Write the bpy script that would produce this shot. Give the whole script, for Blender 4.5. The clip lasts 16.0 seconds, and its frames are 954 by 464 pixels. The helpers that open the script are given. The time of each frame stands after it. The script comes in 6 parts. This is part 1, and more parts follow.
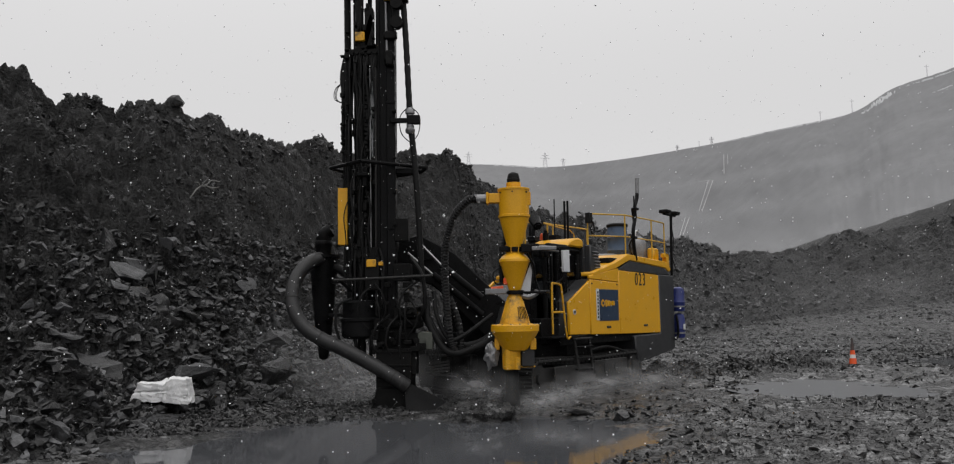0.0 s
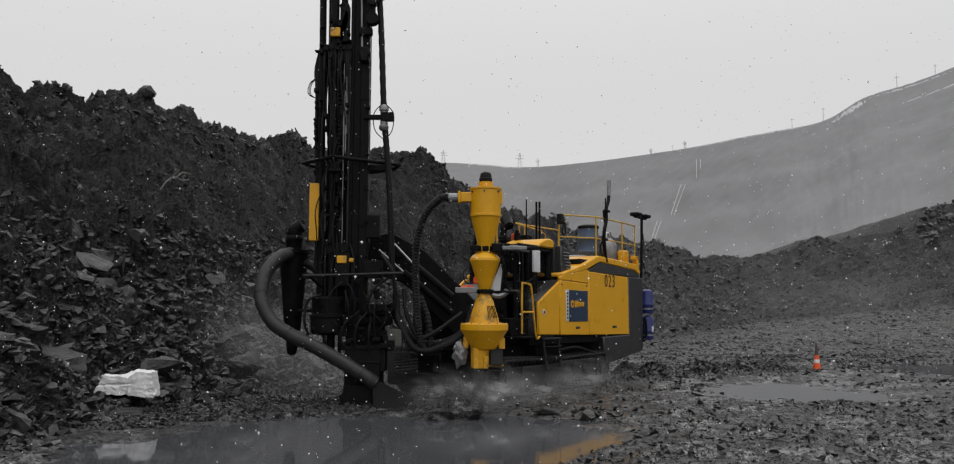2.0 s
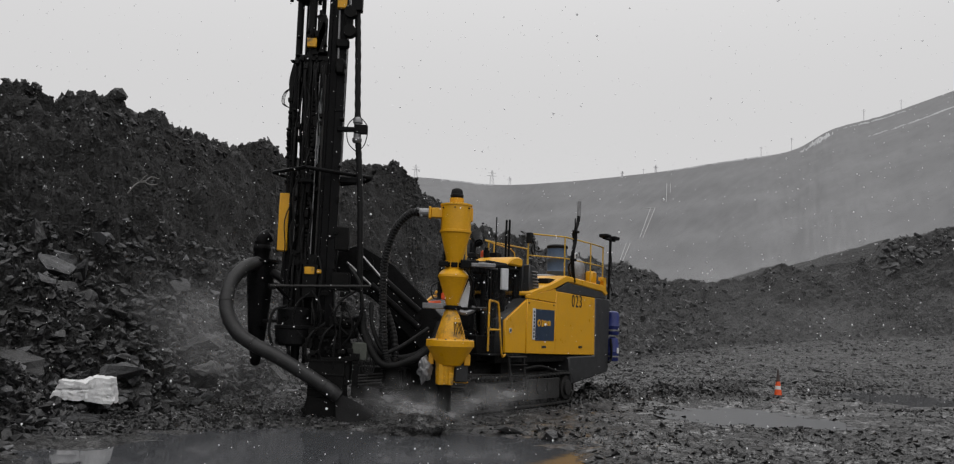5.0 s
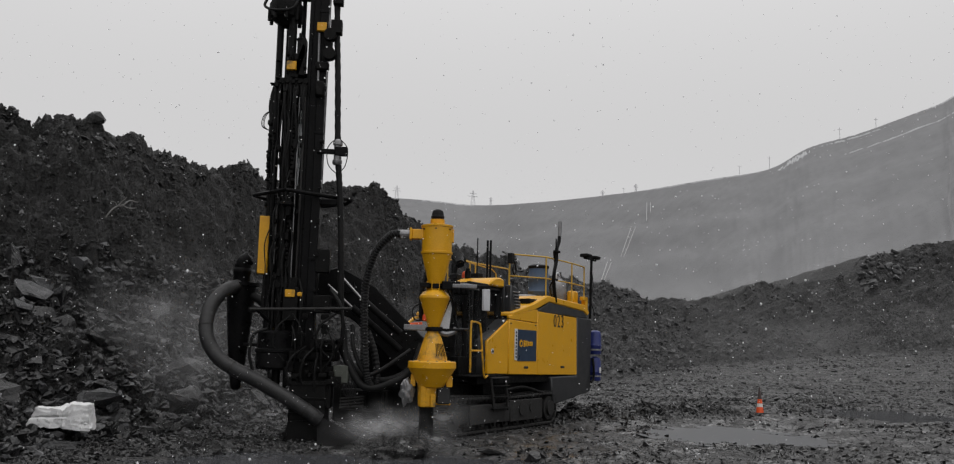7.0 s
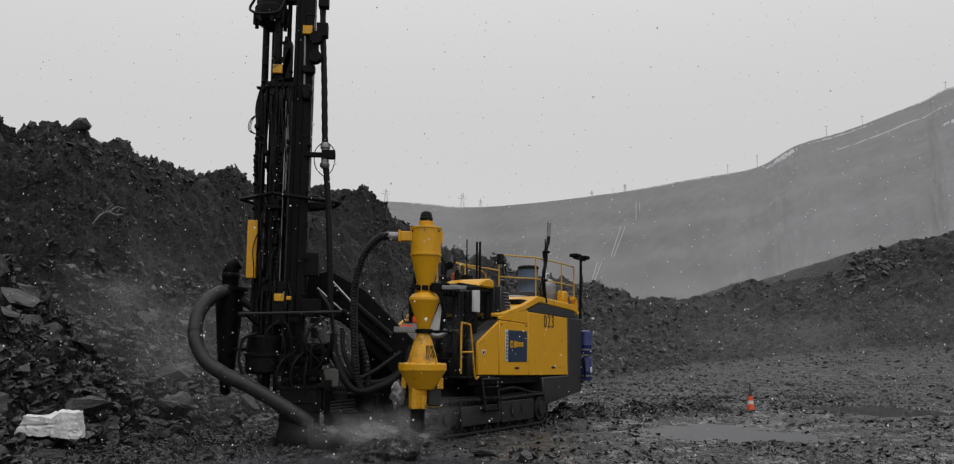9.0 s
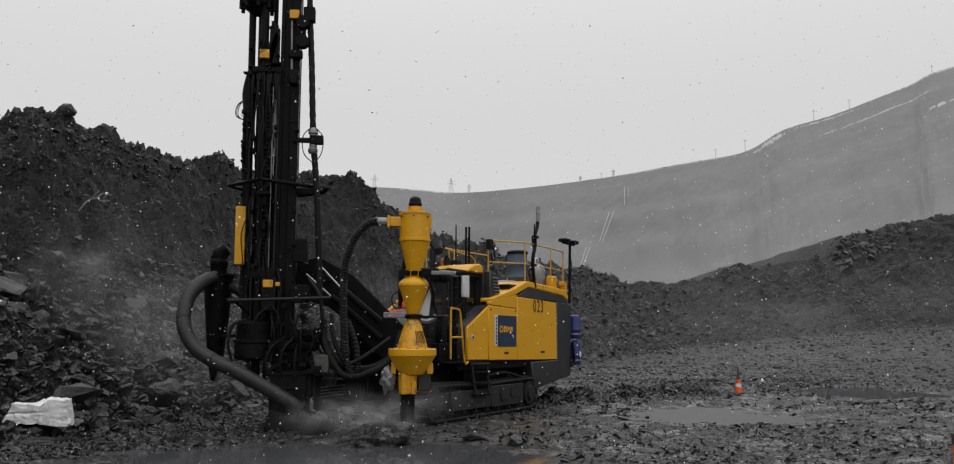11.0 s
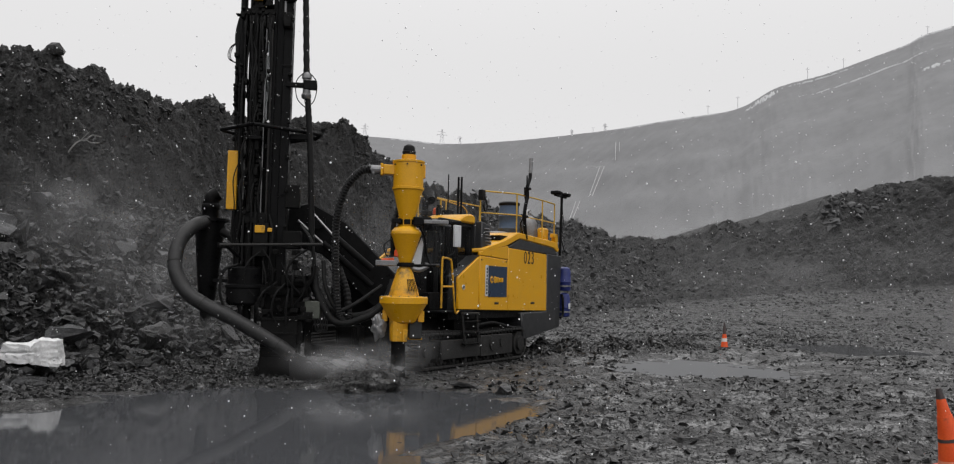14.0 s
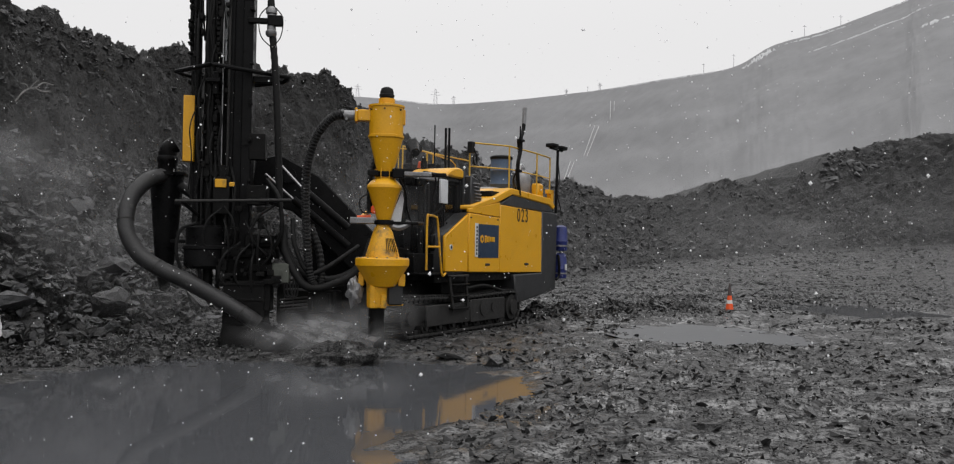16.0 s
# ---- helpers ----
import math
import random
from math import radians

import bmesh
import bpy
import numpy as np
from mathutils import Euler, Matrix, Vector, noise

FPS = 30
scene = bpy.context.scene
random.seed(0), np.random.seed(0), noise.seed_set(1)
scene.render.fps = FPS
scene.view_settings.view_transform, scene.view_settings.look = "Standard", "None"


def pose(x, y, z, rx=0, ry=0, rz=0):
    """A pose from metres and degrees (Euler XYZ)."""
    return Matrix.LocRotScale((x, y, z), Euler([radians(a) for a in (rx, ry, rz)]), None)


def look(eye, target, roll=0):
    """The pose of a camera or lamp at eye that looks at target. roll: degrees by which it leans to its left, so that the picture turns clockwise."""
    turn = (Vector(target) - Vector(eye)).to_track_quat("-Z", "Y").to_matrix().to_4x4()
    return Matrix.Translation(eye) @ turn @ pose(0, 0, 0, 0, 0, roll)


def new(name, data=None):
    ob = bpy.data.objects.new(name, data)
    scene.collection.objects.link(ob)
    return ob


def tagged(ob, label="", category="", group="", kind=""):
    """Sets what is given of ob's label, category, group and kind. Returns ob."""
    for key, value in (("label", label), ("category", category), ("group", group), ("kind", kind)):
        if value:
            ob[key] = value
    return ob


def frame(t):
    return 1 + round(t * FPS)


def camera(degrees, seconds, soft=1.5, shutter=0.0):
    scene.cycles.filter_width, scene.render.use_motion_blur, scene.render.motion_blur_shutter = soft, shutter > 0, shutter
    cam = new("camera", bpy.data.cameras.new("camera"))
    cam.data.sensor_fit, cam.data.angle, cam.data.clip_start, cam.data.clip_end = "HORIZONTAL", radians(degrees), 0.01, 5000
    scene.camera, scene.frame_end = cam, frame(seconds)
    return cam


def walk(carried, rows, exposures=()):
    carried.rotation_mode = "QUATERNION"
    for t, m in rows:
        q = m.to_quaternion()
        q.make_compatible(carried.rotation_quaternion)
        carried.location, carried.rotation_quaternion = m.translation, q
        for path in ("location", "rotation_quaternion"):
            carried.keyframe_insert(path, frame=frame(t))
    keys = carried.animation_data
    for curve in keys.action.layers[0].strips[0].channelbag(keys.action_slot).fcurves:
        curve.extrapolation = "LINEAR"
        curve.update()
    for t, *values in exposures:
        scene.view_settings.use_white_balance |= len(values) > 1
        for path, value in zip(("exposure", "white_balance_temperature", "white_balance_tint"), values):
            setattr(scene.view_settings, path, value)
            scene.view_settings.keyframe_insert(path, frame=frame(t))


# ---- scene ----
cam = camera(57.9, 16.0, soft=1.15)
PATH = [
    (0, (0.204, -0.259, 1.613), (0.144, 1.731, 1.802), -0.9),
    (0.5, (0.247, -0.281, 1.605), (0.204, 1.709, 1.795), -1.0),
    (1, (0.251, -0.299, 1.596), (0.226, 1.692, 1.785), -0.9),
    (1.5, (0.232, -0.299, 1.599), (0.22, 1.692, 1.786), -0.2),
    (2, (0.237, -0.293, 1.608), (0.239, 1.698, 1.794), 0.2),
    (2.5, (0.236, -0.3, 1.607), (0.255, 1.691, 1.797), 0.6),
    (3, (0.228, -0.299, 1.606), (0.258, 1.689, 1.819), 1.0),
    (3.5, (0.229, -0.31, 1.609), (0.269, 1.678, 1.826), 1.4),
    (4, (0.228, -0.302, 1.61), (0.281, 1.685, 1.831), 1.8),
    (6.3, (0.261, -0.322, 1.615), (0.361, 1.663, 1.845), 1.7),
    (6.5, (0.244, -0.308, 1.614), (0.35, 1.674, 1.86), 1.6),
    (7, (0.249, -0.323, 1.618), (0.361, 1.655, 1.891), 1.4),
    (7.5, (0.241, -0.312, 1.621), (0.362, 1.665, 1.9), 1.3),
    (8, (0.245, -0.31, 1.61), (0.37, 1.666, 1.892), 1.4),
    (8.5, (0.246, -0.311, 1.619), (0.375, 1.665, 1.899), 1.3),
    (9, (0.271, -0.321, 1.604), (0.406, 1.655, 1.882), 0.5),
    (11.5, (0.261, -0.31, 1.601), (0.427, 1.67, 1.829), 0.2),
    (12, (0.253, -0.329, 1.595), (0.426, 1.652, 1.805), 0.3),
    (12.5, (0.258, -0.323, 1.597), (0.433, 1.659, 1.798), 0.9),
    (13, (0.253, -0.319, 1.602), (0.43, 1.663, 1.803), 1.2),
    (13.5, (0.241, -0.312, 1.591), (0.424, 1.669, 1.792), 1.5),
    (14, (0.208, -0.284, 1.568), (0.396, 1.702, 1.702), 1.3),
    (14.5, (0.25, -0.072, 1.533), (0.451, 1.916, 1.615), 1.2),
    (15, (0.373, 0.295, 1.575), (0.575, 2.284, 1.614), 1.1),
    (15.5, (0.371, 0.762, 1.583), (0.578, 2.751, 1.615), 1.3),
    (16, (0.465, 1.229, 1.558), (0.668, 3.218, 1.602), 1.0),
]
EXPOSURES = [(0.0, 0.0), (4.0, -0.04), (6.5, -0.13), (9.0, -0.15), (12.0, 0.02), (13.5, 0.06), (14.5, 0.27), (15.2, 0.28), (16.0, 0.24)]
walk(cam, [(t, look(eye, target, roll)) for t, eye, target, roll in PATH], EXPOSURES)

# ---- light: overcast snow sky ----
world = bpy.data.worlds.new("overcast_sky")
scene.world = world
world.use_nodes = True
wt = world.node_tree
wt.nodes.clear()
sky = wt.nodes.new("ShaderNodeTexSky")
sky.sky_type = 'NISHITA'
sky.sun_disc = False
sky.sun_elevation, sky.sun_rotation = radians(38), radians(150)
bw = wt.nodes.new("ShaderNodeRGBToBW")
wt.links.new(sky.outputs["Color"], bw.inputs["Color"])
haze = wt.nodes.new("ShaderNodeMix")
haze.data_type = 'RGBA'
haze.inputs[0].default_value = 0.90
haze.inputs[7].default_value = (7.25, 7.2, 7.25, 1)
wt.links.new(bw.outputs["Val"], haze.inputs[6])
# an overcast sky is brighter overhead than above the horizon
way_up, height = wt.nodes.new("ShaderNodeTexCoord"), wt.nodes.new("ShaderNodeSeparateXYZ")
wt.links.new(way_up.outputs["Generated"], height.inputs[0])
rise_up = wt.nodes.new("ShaderNodeMapRange")
rise_up.interpolation_type = 'SMOOTHSTEP'
wt.links.new(height.outputs["Z"], rise_up.inputs[0])
for k, v in enumerate((0.2, 1.0, 1.0, 2.0)):
    rise_up.inputs[1 + k].default_value = v
zenith = wt.nodes.new("ShaderNodeVectorMath")
zenith.operation = 'SCALE'
wt.links.new(haze.outputs[2], zenith.inputs[0])
wt.links.new(rise_up.outputs[0], zenith.inputs["Scale"])
bg = wt.nodes.new("ShaderNodeBackground")
bg.inputs["Strength"].default_value = 0.1
wt.links.new(zenith.outputs[0], bg.inputs["Color"])
wo = wt.nodes.new("ShaderNodeOutputWorld")
wt.links.new(bg.outputs[0], wo.inputs[0])

sun = new("sun", bpy.data.lights.new("sun", 'SUN'))
sun.data.energy, sun.data.angle, sun.data.color = 0.5, radians(40), (1, 0.98, 0.95)
sun.matrix_world = look((6, -2, 40), (0, 14, 0))


# ---- materials ----
def shader(name, low, high, rough=0.6, scale=6.0, fine=60.0, bump=0.3, metal=0.0, dirt_or_light=None, patch_amount=0.5,
           rough_spread=0.15, dist=0.01, each=0.0, coords="Object", spec=0.5, lo=0.7, hi=1.35):
    """Two scales of colour variation, optional patches of grime or painted sheen, bump; each: spread from piece to
    piece.
    """
    m = bpy.data.materials.new(name)
    m.use_nodes = True
    nt = m.node_tree
    b = nt.nodes["Principled BSDF"]
    tc = nt.nodes.new("ShaderNodeTexCoord")

    def noise_node(sc, detail=6.0, rgh=0.6):
        n = nt.nodes.new("ShaderNodeTexNoise")
        n.inputs["Scale"].default_value, n.inputs["Detail"].default_value, n.inputs["Roughness"].default_value = sc, detail, rgh
        nt.links.new(tc.outputs[coords], n.inputs["Vector"])
        return n

    def mix(a, c, f):
        n = nt.nodes.new("ShaderNodeMix")
        n.data_type = 'RGBA'
        for v, sock in ((f, n.inputs[0]), (a, n.inputs[6]), (c, n.inputs[7])):
            if hasattr(v, "is_output"):
                nt.links.new(v, sock)
            else:
                sock.default_value = v if isinstance(v, float) else (*v, 1)
        return n.outputs[2]

    def ramp(v, lo, hi):
        n = nt.nodes.new("ShaderNodeMapRange")
        n.interpolation_type = 'SMOOTHSTEP'
        nt.links.new(v, n.inputs[0])
        n.inputs[1].default_value, n.inputs[2].default_value = lo, hi
        return n.outputs[0]
    n1, n2 = noise_node(scale), noise_node(fine, 4.0)
    add = nt.nodes.new("ShaderNodeMath")
    add.operation = 'ADD'
    nt.links.new(n1.outputs[0], add.inputs[0])
    nt.links.new(n2.outputs[0], add.inputs[1])
    col = mix(low, high, ramp(add.outputs[0], lo, hi))
    if dirt_or_light:
        n3 = noise_node(scale * 0.7, 8.0, 0.7)
        col = mix(col, dirt_or_light, ramp(n3.outputs[0], 0.72 - 0.35 * patch_amount, 0.85 - 0.2 * patch_amount))
    if each:
        oi = nt.nodes.new("ShaderNodeObjectInfo")
        geo = nt.nodes.new("ShaderNodeNewGeometry")
        ad = nt.nodes.new("ShaderNodeMath")
        ad.operation = 'ADD'
        nt.links.new(oi.outputs["Random"], ad.inputs[0])
        nt.links.new(geo.outputs["Random Per Island"], ad.inputs[1])
        fr = nt.nodes.new("ShaderNodeMath")
        fr.operation = 'FRACT'
        nt.links.new(ad.outputs[0], fr.inputs[0])
        mr = nt.nodes.new("ShaderNodeMapRange")
        nt.links.new(fr.outputs[0], mr.inputs[0])
        mr.inputs[3].default_value, mr.inputs[4].default_value = 1 - each, 1 + each
        hs = nt.nodes.new("ShaderNodeHueSaturation")
        nt.links.new(mr.outputs[0], hs.inputs["Value"])
        nt.links.new(col, hs.inputs["Color"])
        col = hs.outputs[0]
    nt.links.new(col, b.inputs["Base Color"])
    rr = nt.nodes.new("ShaderNodeMapRange")
    nt.links.new(n1.outputs[0], rr.inputs[0])
    rr.inputs[1].default_value, rr.inputs[2].default_value = 0.3, 0.7
    rr.inputs[3].default_value, rr.inputs[4].default_value = max(0.03, rough - rough_spread), min(1, rough + rough_spread)
    nt.links.new(rr.outputs[0], b.inputs["Roughness"])
    b.inputs["Metallic"].default_value = metal
    b.inputs["Specular IOR Level"].default_value = spec
    if bump:
        bp = nt.nodes.new("ShaderNodeBump")
        bp.inputs["Strength"].default_value, bp.inputs["Distance"].default_value = bump, dist
        nt.links.new(add.outputs[0], bp.inputs["Height"])
        nt.links.new(bp.outputs[0], b.inputs["Normal"])
    return m


YELLOW = shader("yellow_paint", (0.62, 0.305, 0.002), (0.72, 0.36, 0.004), 0.38, 2.5, 40, 0.05, dirt_or_light=(0.30, 0.155, 0.02), patch_amount=0.30)
RAIL_PAINT = shader("weathered_rail_paint", (0.44, 0.26, 0.02), (0.58, 0.36, 0.04), 0.5, 6, 50, 0.1, dirt_or_light=(0.16, 0.12, 0.06), patch_amount=0.45)
YELLOW_DIRTY = shader("worn_yellow_paint", (0.58, 0.29, 0.006), (0.74, 0.37, 0.008), 0.45, 6, 50, 0.1, dirt_or_light=(0.11, 0.08, 0.035), patch_amount=0.70)
BLACK = shader("black_steel", (0.003, 0.003, 0.0033), (0.010, 0.010, 0.0105), 0.45, 5, 45, 0.6, dirt_or_light=(0.02, 0.0197, 0.0194), patch_amount=0.30, spec=0.09, rough_spread=0.25)
GREY_PANEL = shader("dark_grey_panel", (0.014, 0.0147, 0.016), (0.025, 0.0257, 0.028), 0.5, 2, 40, 0.05, dirt_or_light=(0.06, 0.055, 0.05), patch_amount=0.4)
CAKED = shader("mud_caked_steel", (0.007, 0.0068, 0.0066), (0.030, 0.0292, 0.0284), 0.6, 5, 40, 0.6, dirt_or_light=(0.065, 0.0635, 0.061), patch_amount=0.4, spec=0.3)
STONE_GREEN = shader("greenish_grey_box", (0.05, 0.055, 0.045), (0.08, 0.085, 0.072), 0.5, 5, 50, 0.1, dirt_or_light=(0.03, 0.03, 0.03), patch_amount=0.5)
MUDDY = shader("muddy_steel", (0.003, 0.003, 0.003), (0.010, 0.0098, 0.0096), 0.55, 7, 60, 0.6, dirt_or_light=(0.024, 0.0235, 0.023), patch_amount=0.33, spec=0.11)
RUBBER = shader("hose_rubber", (0.005, 0.005, 0.0053), (0.014, 0.014, 0.014), 0.55, 8, 90, 0.3, dirt_or_light=(0.035, 0.0343, 0.033), patch_amount=0.36, spec=0.16)
HOSE = shader("worn_grey_hose", (0.012, 0.012, 0.0125), (0.035, 0.035, 0.036), 0.5, 9, 70, 0.4, dirt_or_light=(0.09, 0.088, 0.086), patch_amount=0.4, spec=0.35)
CHROME = shader("cylinder_rod", (0.22, 0.22, 0.225), (0.36, 0.36, 0.36), 0.28, 6, 60, 0.02, metal=1.0)
GALV = shader("galvanised_steel", (0.17, 0.17, 0.175), (0.30, 0.30, 0.305), 0.45, 6, 60, 0.1, metal=0.6, dirt_or_light=(0.10, 0.10, 0.10), patch_amount=0.4)
WHITE = shader("white_plastic", (0.50, 0.51, 0.53), (0.62, 0.63, 0.64), 0.5, 4, 50, 0.1, dirt_or_light=(0.22, 0.21, 0.2), patch_amount=0.4)
BAG = shader("woven_white_bag", (0.62, 0.62, 0.63), (0.78, 0.78, 0.78), 0.7, 5, 120, 0.35, dirt_or_light=(0.28, 0.27, 0.26), patch_amount=0.35)
BLUE = shader("blue_plastic", (0.012, 0.02, 0.11), (0.02, 0.03, 0.16), 0.4, 4, 50, 0.05, dirt_or_light=(0.05, 0.05, 0.07), patch_amount=0.35)
DRUM = shader("faded_blue_drum", (0.03, 0.055, 0.10), (0.05, 0.085, 0.15), 0.5, 4, 50, 0.05, dirt_or_light=(0.08, 0.08, 0.09), patch_amount=0.4)
SIGN_BLUE = shader("sign_blue", (0.010, 0.026, 0.058), (0.014, 0.034, 0.07), 0.4, 3, 60, 0.0)
INK = shader("black_ink", (0.008, 0.008, 0.008), (0.015, 0.015, 0.015), 0.6, 5, 60, 0.0)
ORANGE = shader("orange_plastic", (0.70, 0.075, 0.012), (0.80, 0.11, 0.018), 0.45, 7, 60, 0.05, dirt_or_light=(0.16, 0.04, 0.025), patch_amount=0.55)
CONE_TIP = shader("muddy_cone_tip", (0.03, 0.028, 0.03), (0.08, 0.05, 0.045), 0.6, 10, 60, 0.1)
REFLECTIVE = shader("reflective_band", (0.55, 0.52, 0.50), (0.75, 0.72, 0.70), 0.4, 8, 60, 0.0)
BRANCH = shader("bleached_wood", (0.10, 0.098, 0.095), (0.20, 0.195, 0.19), 0.7, 14, 60, 0.6)
FADED = shader("faded_orange_plastic", (0.75, 0.24, 0.14), (0.80, 0.32, 0.20), 0.5, 6, 60, 0.05)
SEAT = shader("cab_interior", (0.01, 0.01, 0.012), (0.03, 0.03, 0.032), 0.7, 4, 40, 0.1)
ROCK = shader("wet_dark_slate", (0.005, 0.005, 0.0052), (0.032, 0.032, 0.033), 0.42, 2.6, 19, 0.85, each=0.75, dist=0.022, rough_spread=0.2, lo=0.82, hi=1.25)
CLOD = shader("wet_black_clod", (0.006, 0.006, 0.0062), (0.026, 0.0258, 0.0258), 0.38, 2.2, 24, 0.4, each=0.8, dist=0.015, rough_spread=0.2)
ROCK_LIGHT = shader("grey_slate_block", (0.03, 0.0305, 0.032), (0.105, 0.106, 0.11), 0.5, 2.5, 19, 0.8, each=0.5, dist=0.022)
SCREE = shader("pale_scree", (0.05, 0.05, 0.051), (0.16, 0.16, 0.163), 0.6, 3, 20, 0.4, each=0.6)
BANK = shader("spoil_earth", (0.005, 0.0049, 0.0049), (0.026, 0.0257, 0.0258), 0.62, 2.6, 16, 0.9, dist=0.12, dirt_or_light=(0.06, 0.0595, 0.0597), patch_amount=0.28, rough_spread=0.25, lo=0.85, hi=1.25)
# Far bank and far stones: haze put into a paler base colour
FARBANK = shader("hazed_spoil", (0.025, 0.025, 0.0253), (0.085, 0.085, 0.086), 0.8, 0.6, 5, 1.0, dist=0.3, dirt_or_light=(0.12, 0.12, 0.121), patch_amount=0.3)
ROCK_FAR = shader("hazed_grey_stone", (0.04, 0.04, 0.041), (0.12, 0.12, 0.122), 0.8, 1.0, 6, 0.5, each=0.5)
# Hillside base colour kept pale: the haze before it is painted in
HILL = shader("hazed_hillside", (0.155, 0.156, 0.16), (0.19, 0.191, 0.196), 0.9, 0.012, 0.12, 0.12, dist=1.5, dirt_or_light=(0.24, 0.24, 0.246), patch_amount=0.12)
# Rim snow greyed: the haze's loss of contrast is in the colour
SNOW = shader("hazed_snow", (0.36, 0.364, 0.372), (0.47, 0.474, 0.482), 0.8, 1.0, 12, 0.2)
PIPE_WHITE = shader("white_pipe", (0.36, 0.36, 0.36), (0.45, 0.45, 0.45), 0.6, 1, 10, 0.0)
# Pylons and poles: steel colour lifted to paint in distance haze
PYLON = shader("hazed_pylon_steel", (0.62, 0.62, 0.63), (0.70, 0.70, 0.71), 0.6, 1, 10, 0.0)


def sleet_and_lit_tops(m, colour, lo, hi, amount, scale):
    """Pale tone on what faces up, in patches: sleet on the bank, painted sky light on stones."""
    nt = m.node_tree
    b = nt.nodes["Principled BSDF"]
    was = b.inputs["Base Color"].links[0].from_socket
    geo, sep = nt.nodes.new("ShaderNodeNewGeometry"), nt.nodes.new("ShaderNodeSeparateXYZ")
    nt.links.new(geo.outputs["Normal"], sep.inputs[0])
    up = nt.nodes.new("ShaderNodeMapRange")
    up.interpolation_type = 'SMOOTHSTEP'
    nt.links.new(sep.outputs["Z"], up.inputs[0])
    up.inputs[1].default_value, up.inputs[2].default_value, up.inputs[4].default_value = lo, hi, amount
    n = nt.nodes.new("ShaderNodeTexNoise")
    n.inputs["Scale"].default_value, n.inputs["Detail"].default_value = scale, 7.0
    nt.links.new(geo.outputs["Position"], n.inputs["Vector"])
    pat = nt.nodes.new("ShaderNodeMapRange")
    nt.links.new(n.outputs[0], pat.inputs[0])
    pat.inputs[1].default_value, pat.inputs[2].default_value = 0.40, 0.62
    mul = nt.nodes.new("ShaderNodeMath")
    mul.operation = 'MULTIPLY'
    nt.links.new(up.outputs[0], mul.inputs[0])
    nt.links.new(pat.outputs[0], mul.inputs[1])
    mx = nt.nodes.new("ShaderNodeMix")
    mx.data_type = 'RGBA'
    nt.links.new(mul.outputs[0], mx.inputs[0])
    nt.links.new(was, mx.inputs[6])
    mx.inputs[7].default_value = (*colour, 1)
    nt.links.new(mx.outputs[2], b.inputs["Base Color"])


sleet_and_lit_tops(BANK, (0.062, 0.062, 0.0628), 0.72, 0.95, 0.75, 0.9)
# rock tops: brightness from the sky put into the colour
sleet_and_lit_tops(ROCK, (0.115, 0.1157, 0.118), 0.6, 0.95, 0.55, 0.7)
sleet_and_lit_tops(ROCK_LIGHT, (0.14, 0.141, 0.144), 0.6, 0.95, 0.5, 0.7)


def glass_material():
    m = bpy.data.materials.new("cab_glass")
    m.use_nodes = True
    b = m.node_tree.nodes["Principled BSDF"]
    b.inputs["Base Color"].default_value = (0.18, 0.19, 0.2, 1)
    b.inputs["Roughness"].default_value = 0.06
    b.inputs["Transmission Weight"].default_value = 1.0
    b.inputs["IOR"].default_value = 1.45
    return m


def water_material(name="muddy_water", rough=0.05, ripple=0.045):
    m = bpy.data.materials.new(name)
    m.use_nodes = True
    nt = m.node_tree
    b = nt.nodes["Principled BSDF"]
    b.inputs["Base Color"].default_value = (0.066, 0.0685, 0.074, 1)
    b.inputs["Roughness"].default_value = rough
    b.inputs["IOR"].default_value = 1.33
    tc = nt.nodes.new("ShaderNodeTexCoord")
    n = nt.nodes.new("ShaderNodeTexNoise")
    n.inputs["Scale"].default_value, n.inputs["Detail"].default_value = 5.0, 3.0
    nt.links.new(tc.outputs["Object"], n.inputs["Vector"])
    bp = nt.nodes.new("ShaderNodeBump")
    bp.inputs["Strength"].default_value, bp.inputs["Distance"].default_value = ripple, 0.01
    nt.links.new(n.outputs[0], bp.inputs["Height"])
    nt.links.new(bp.outputs[0], b.inputs["Normal"])
    return m


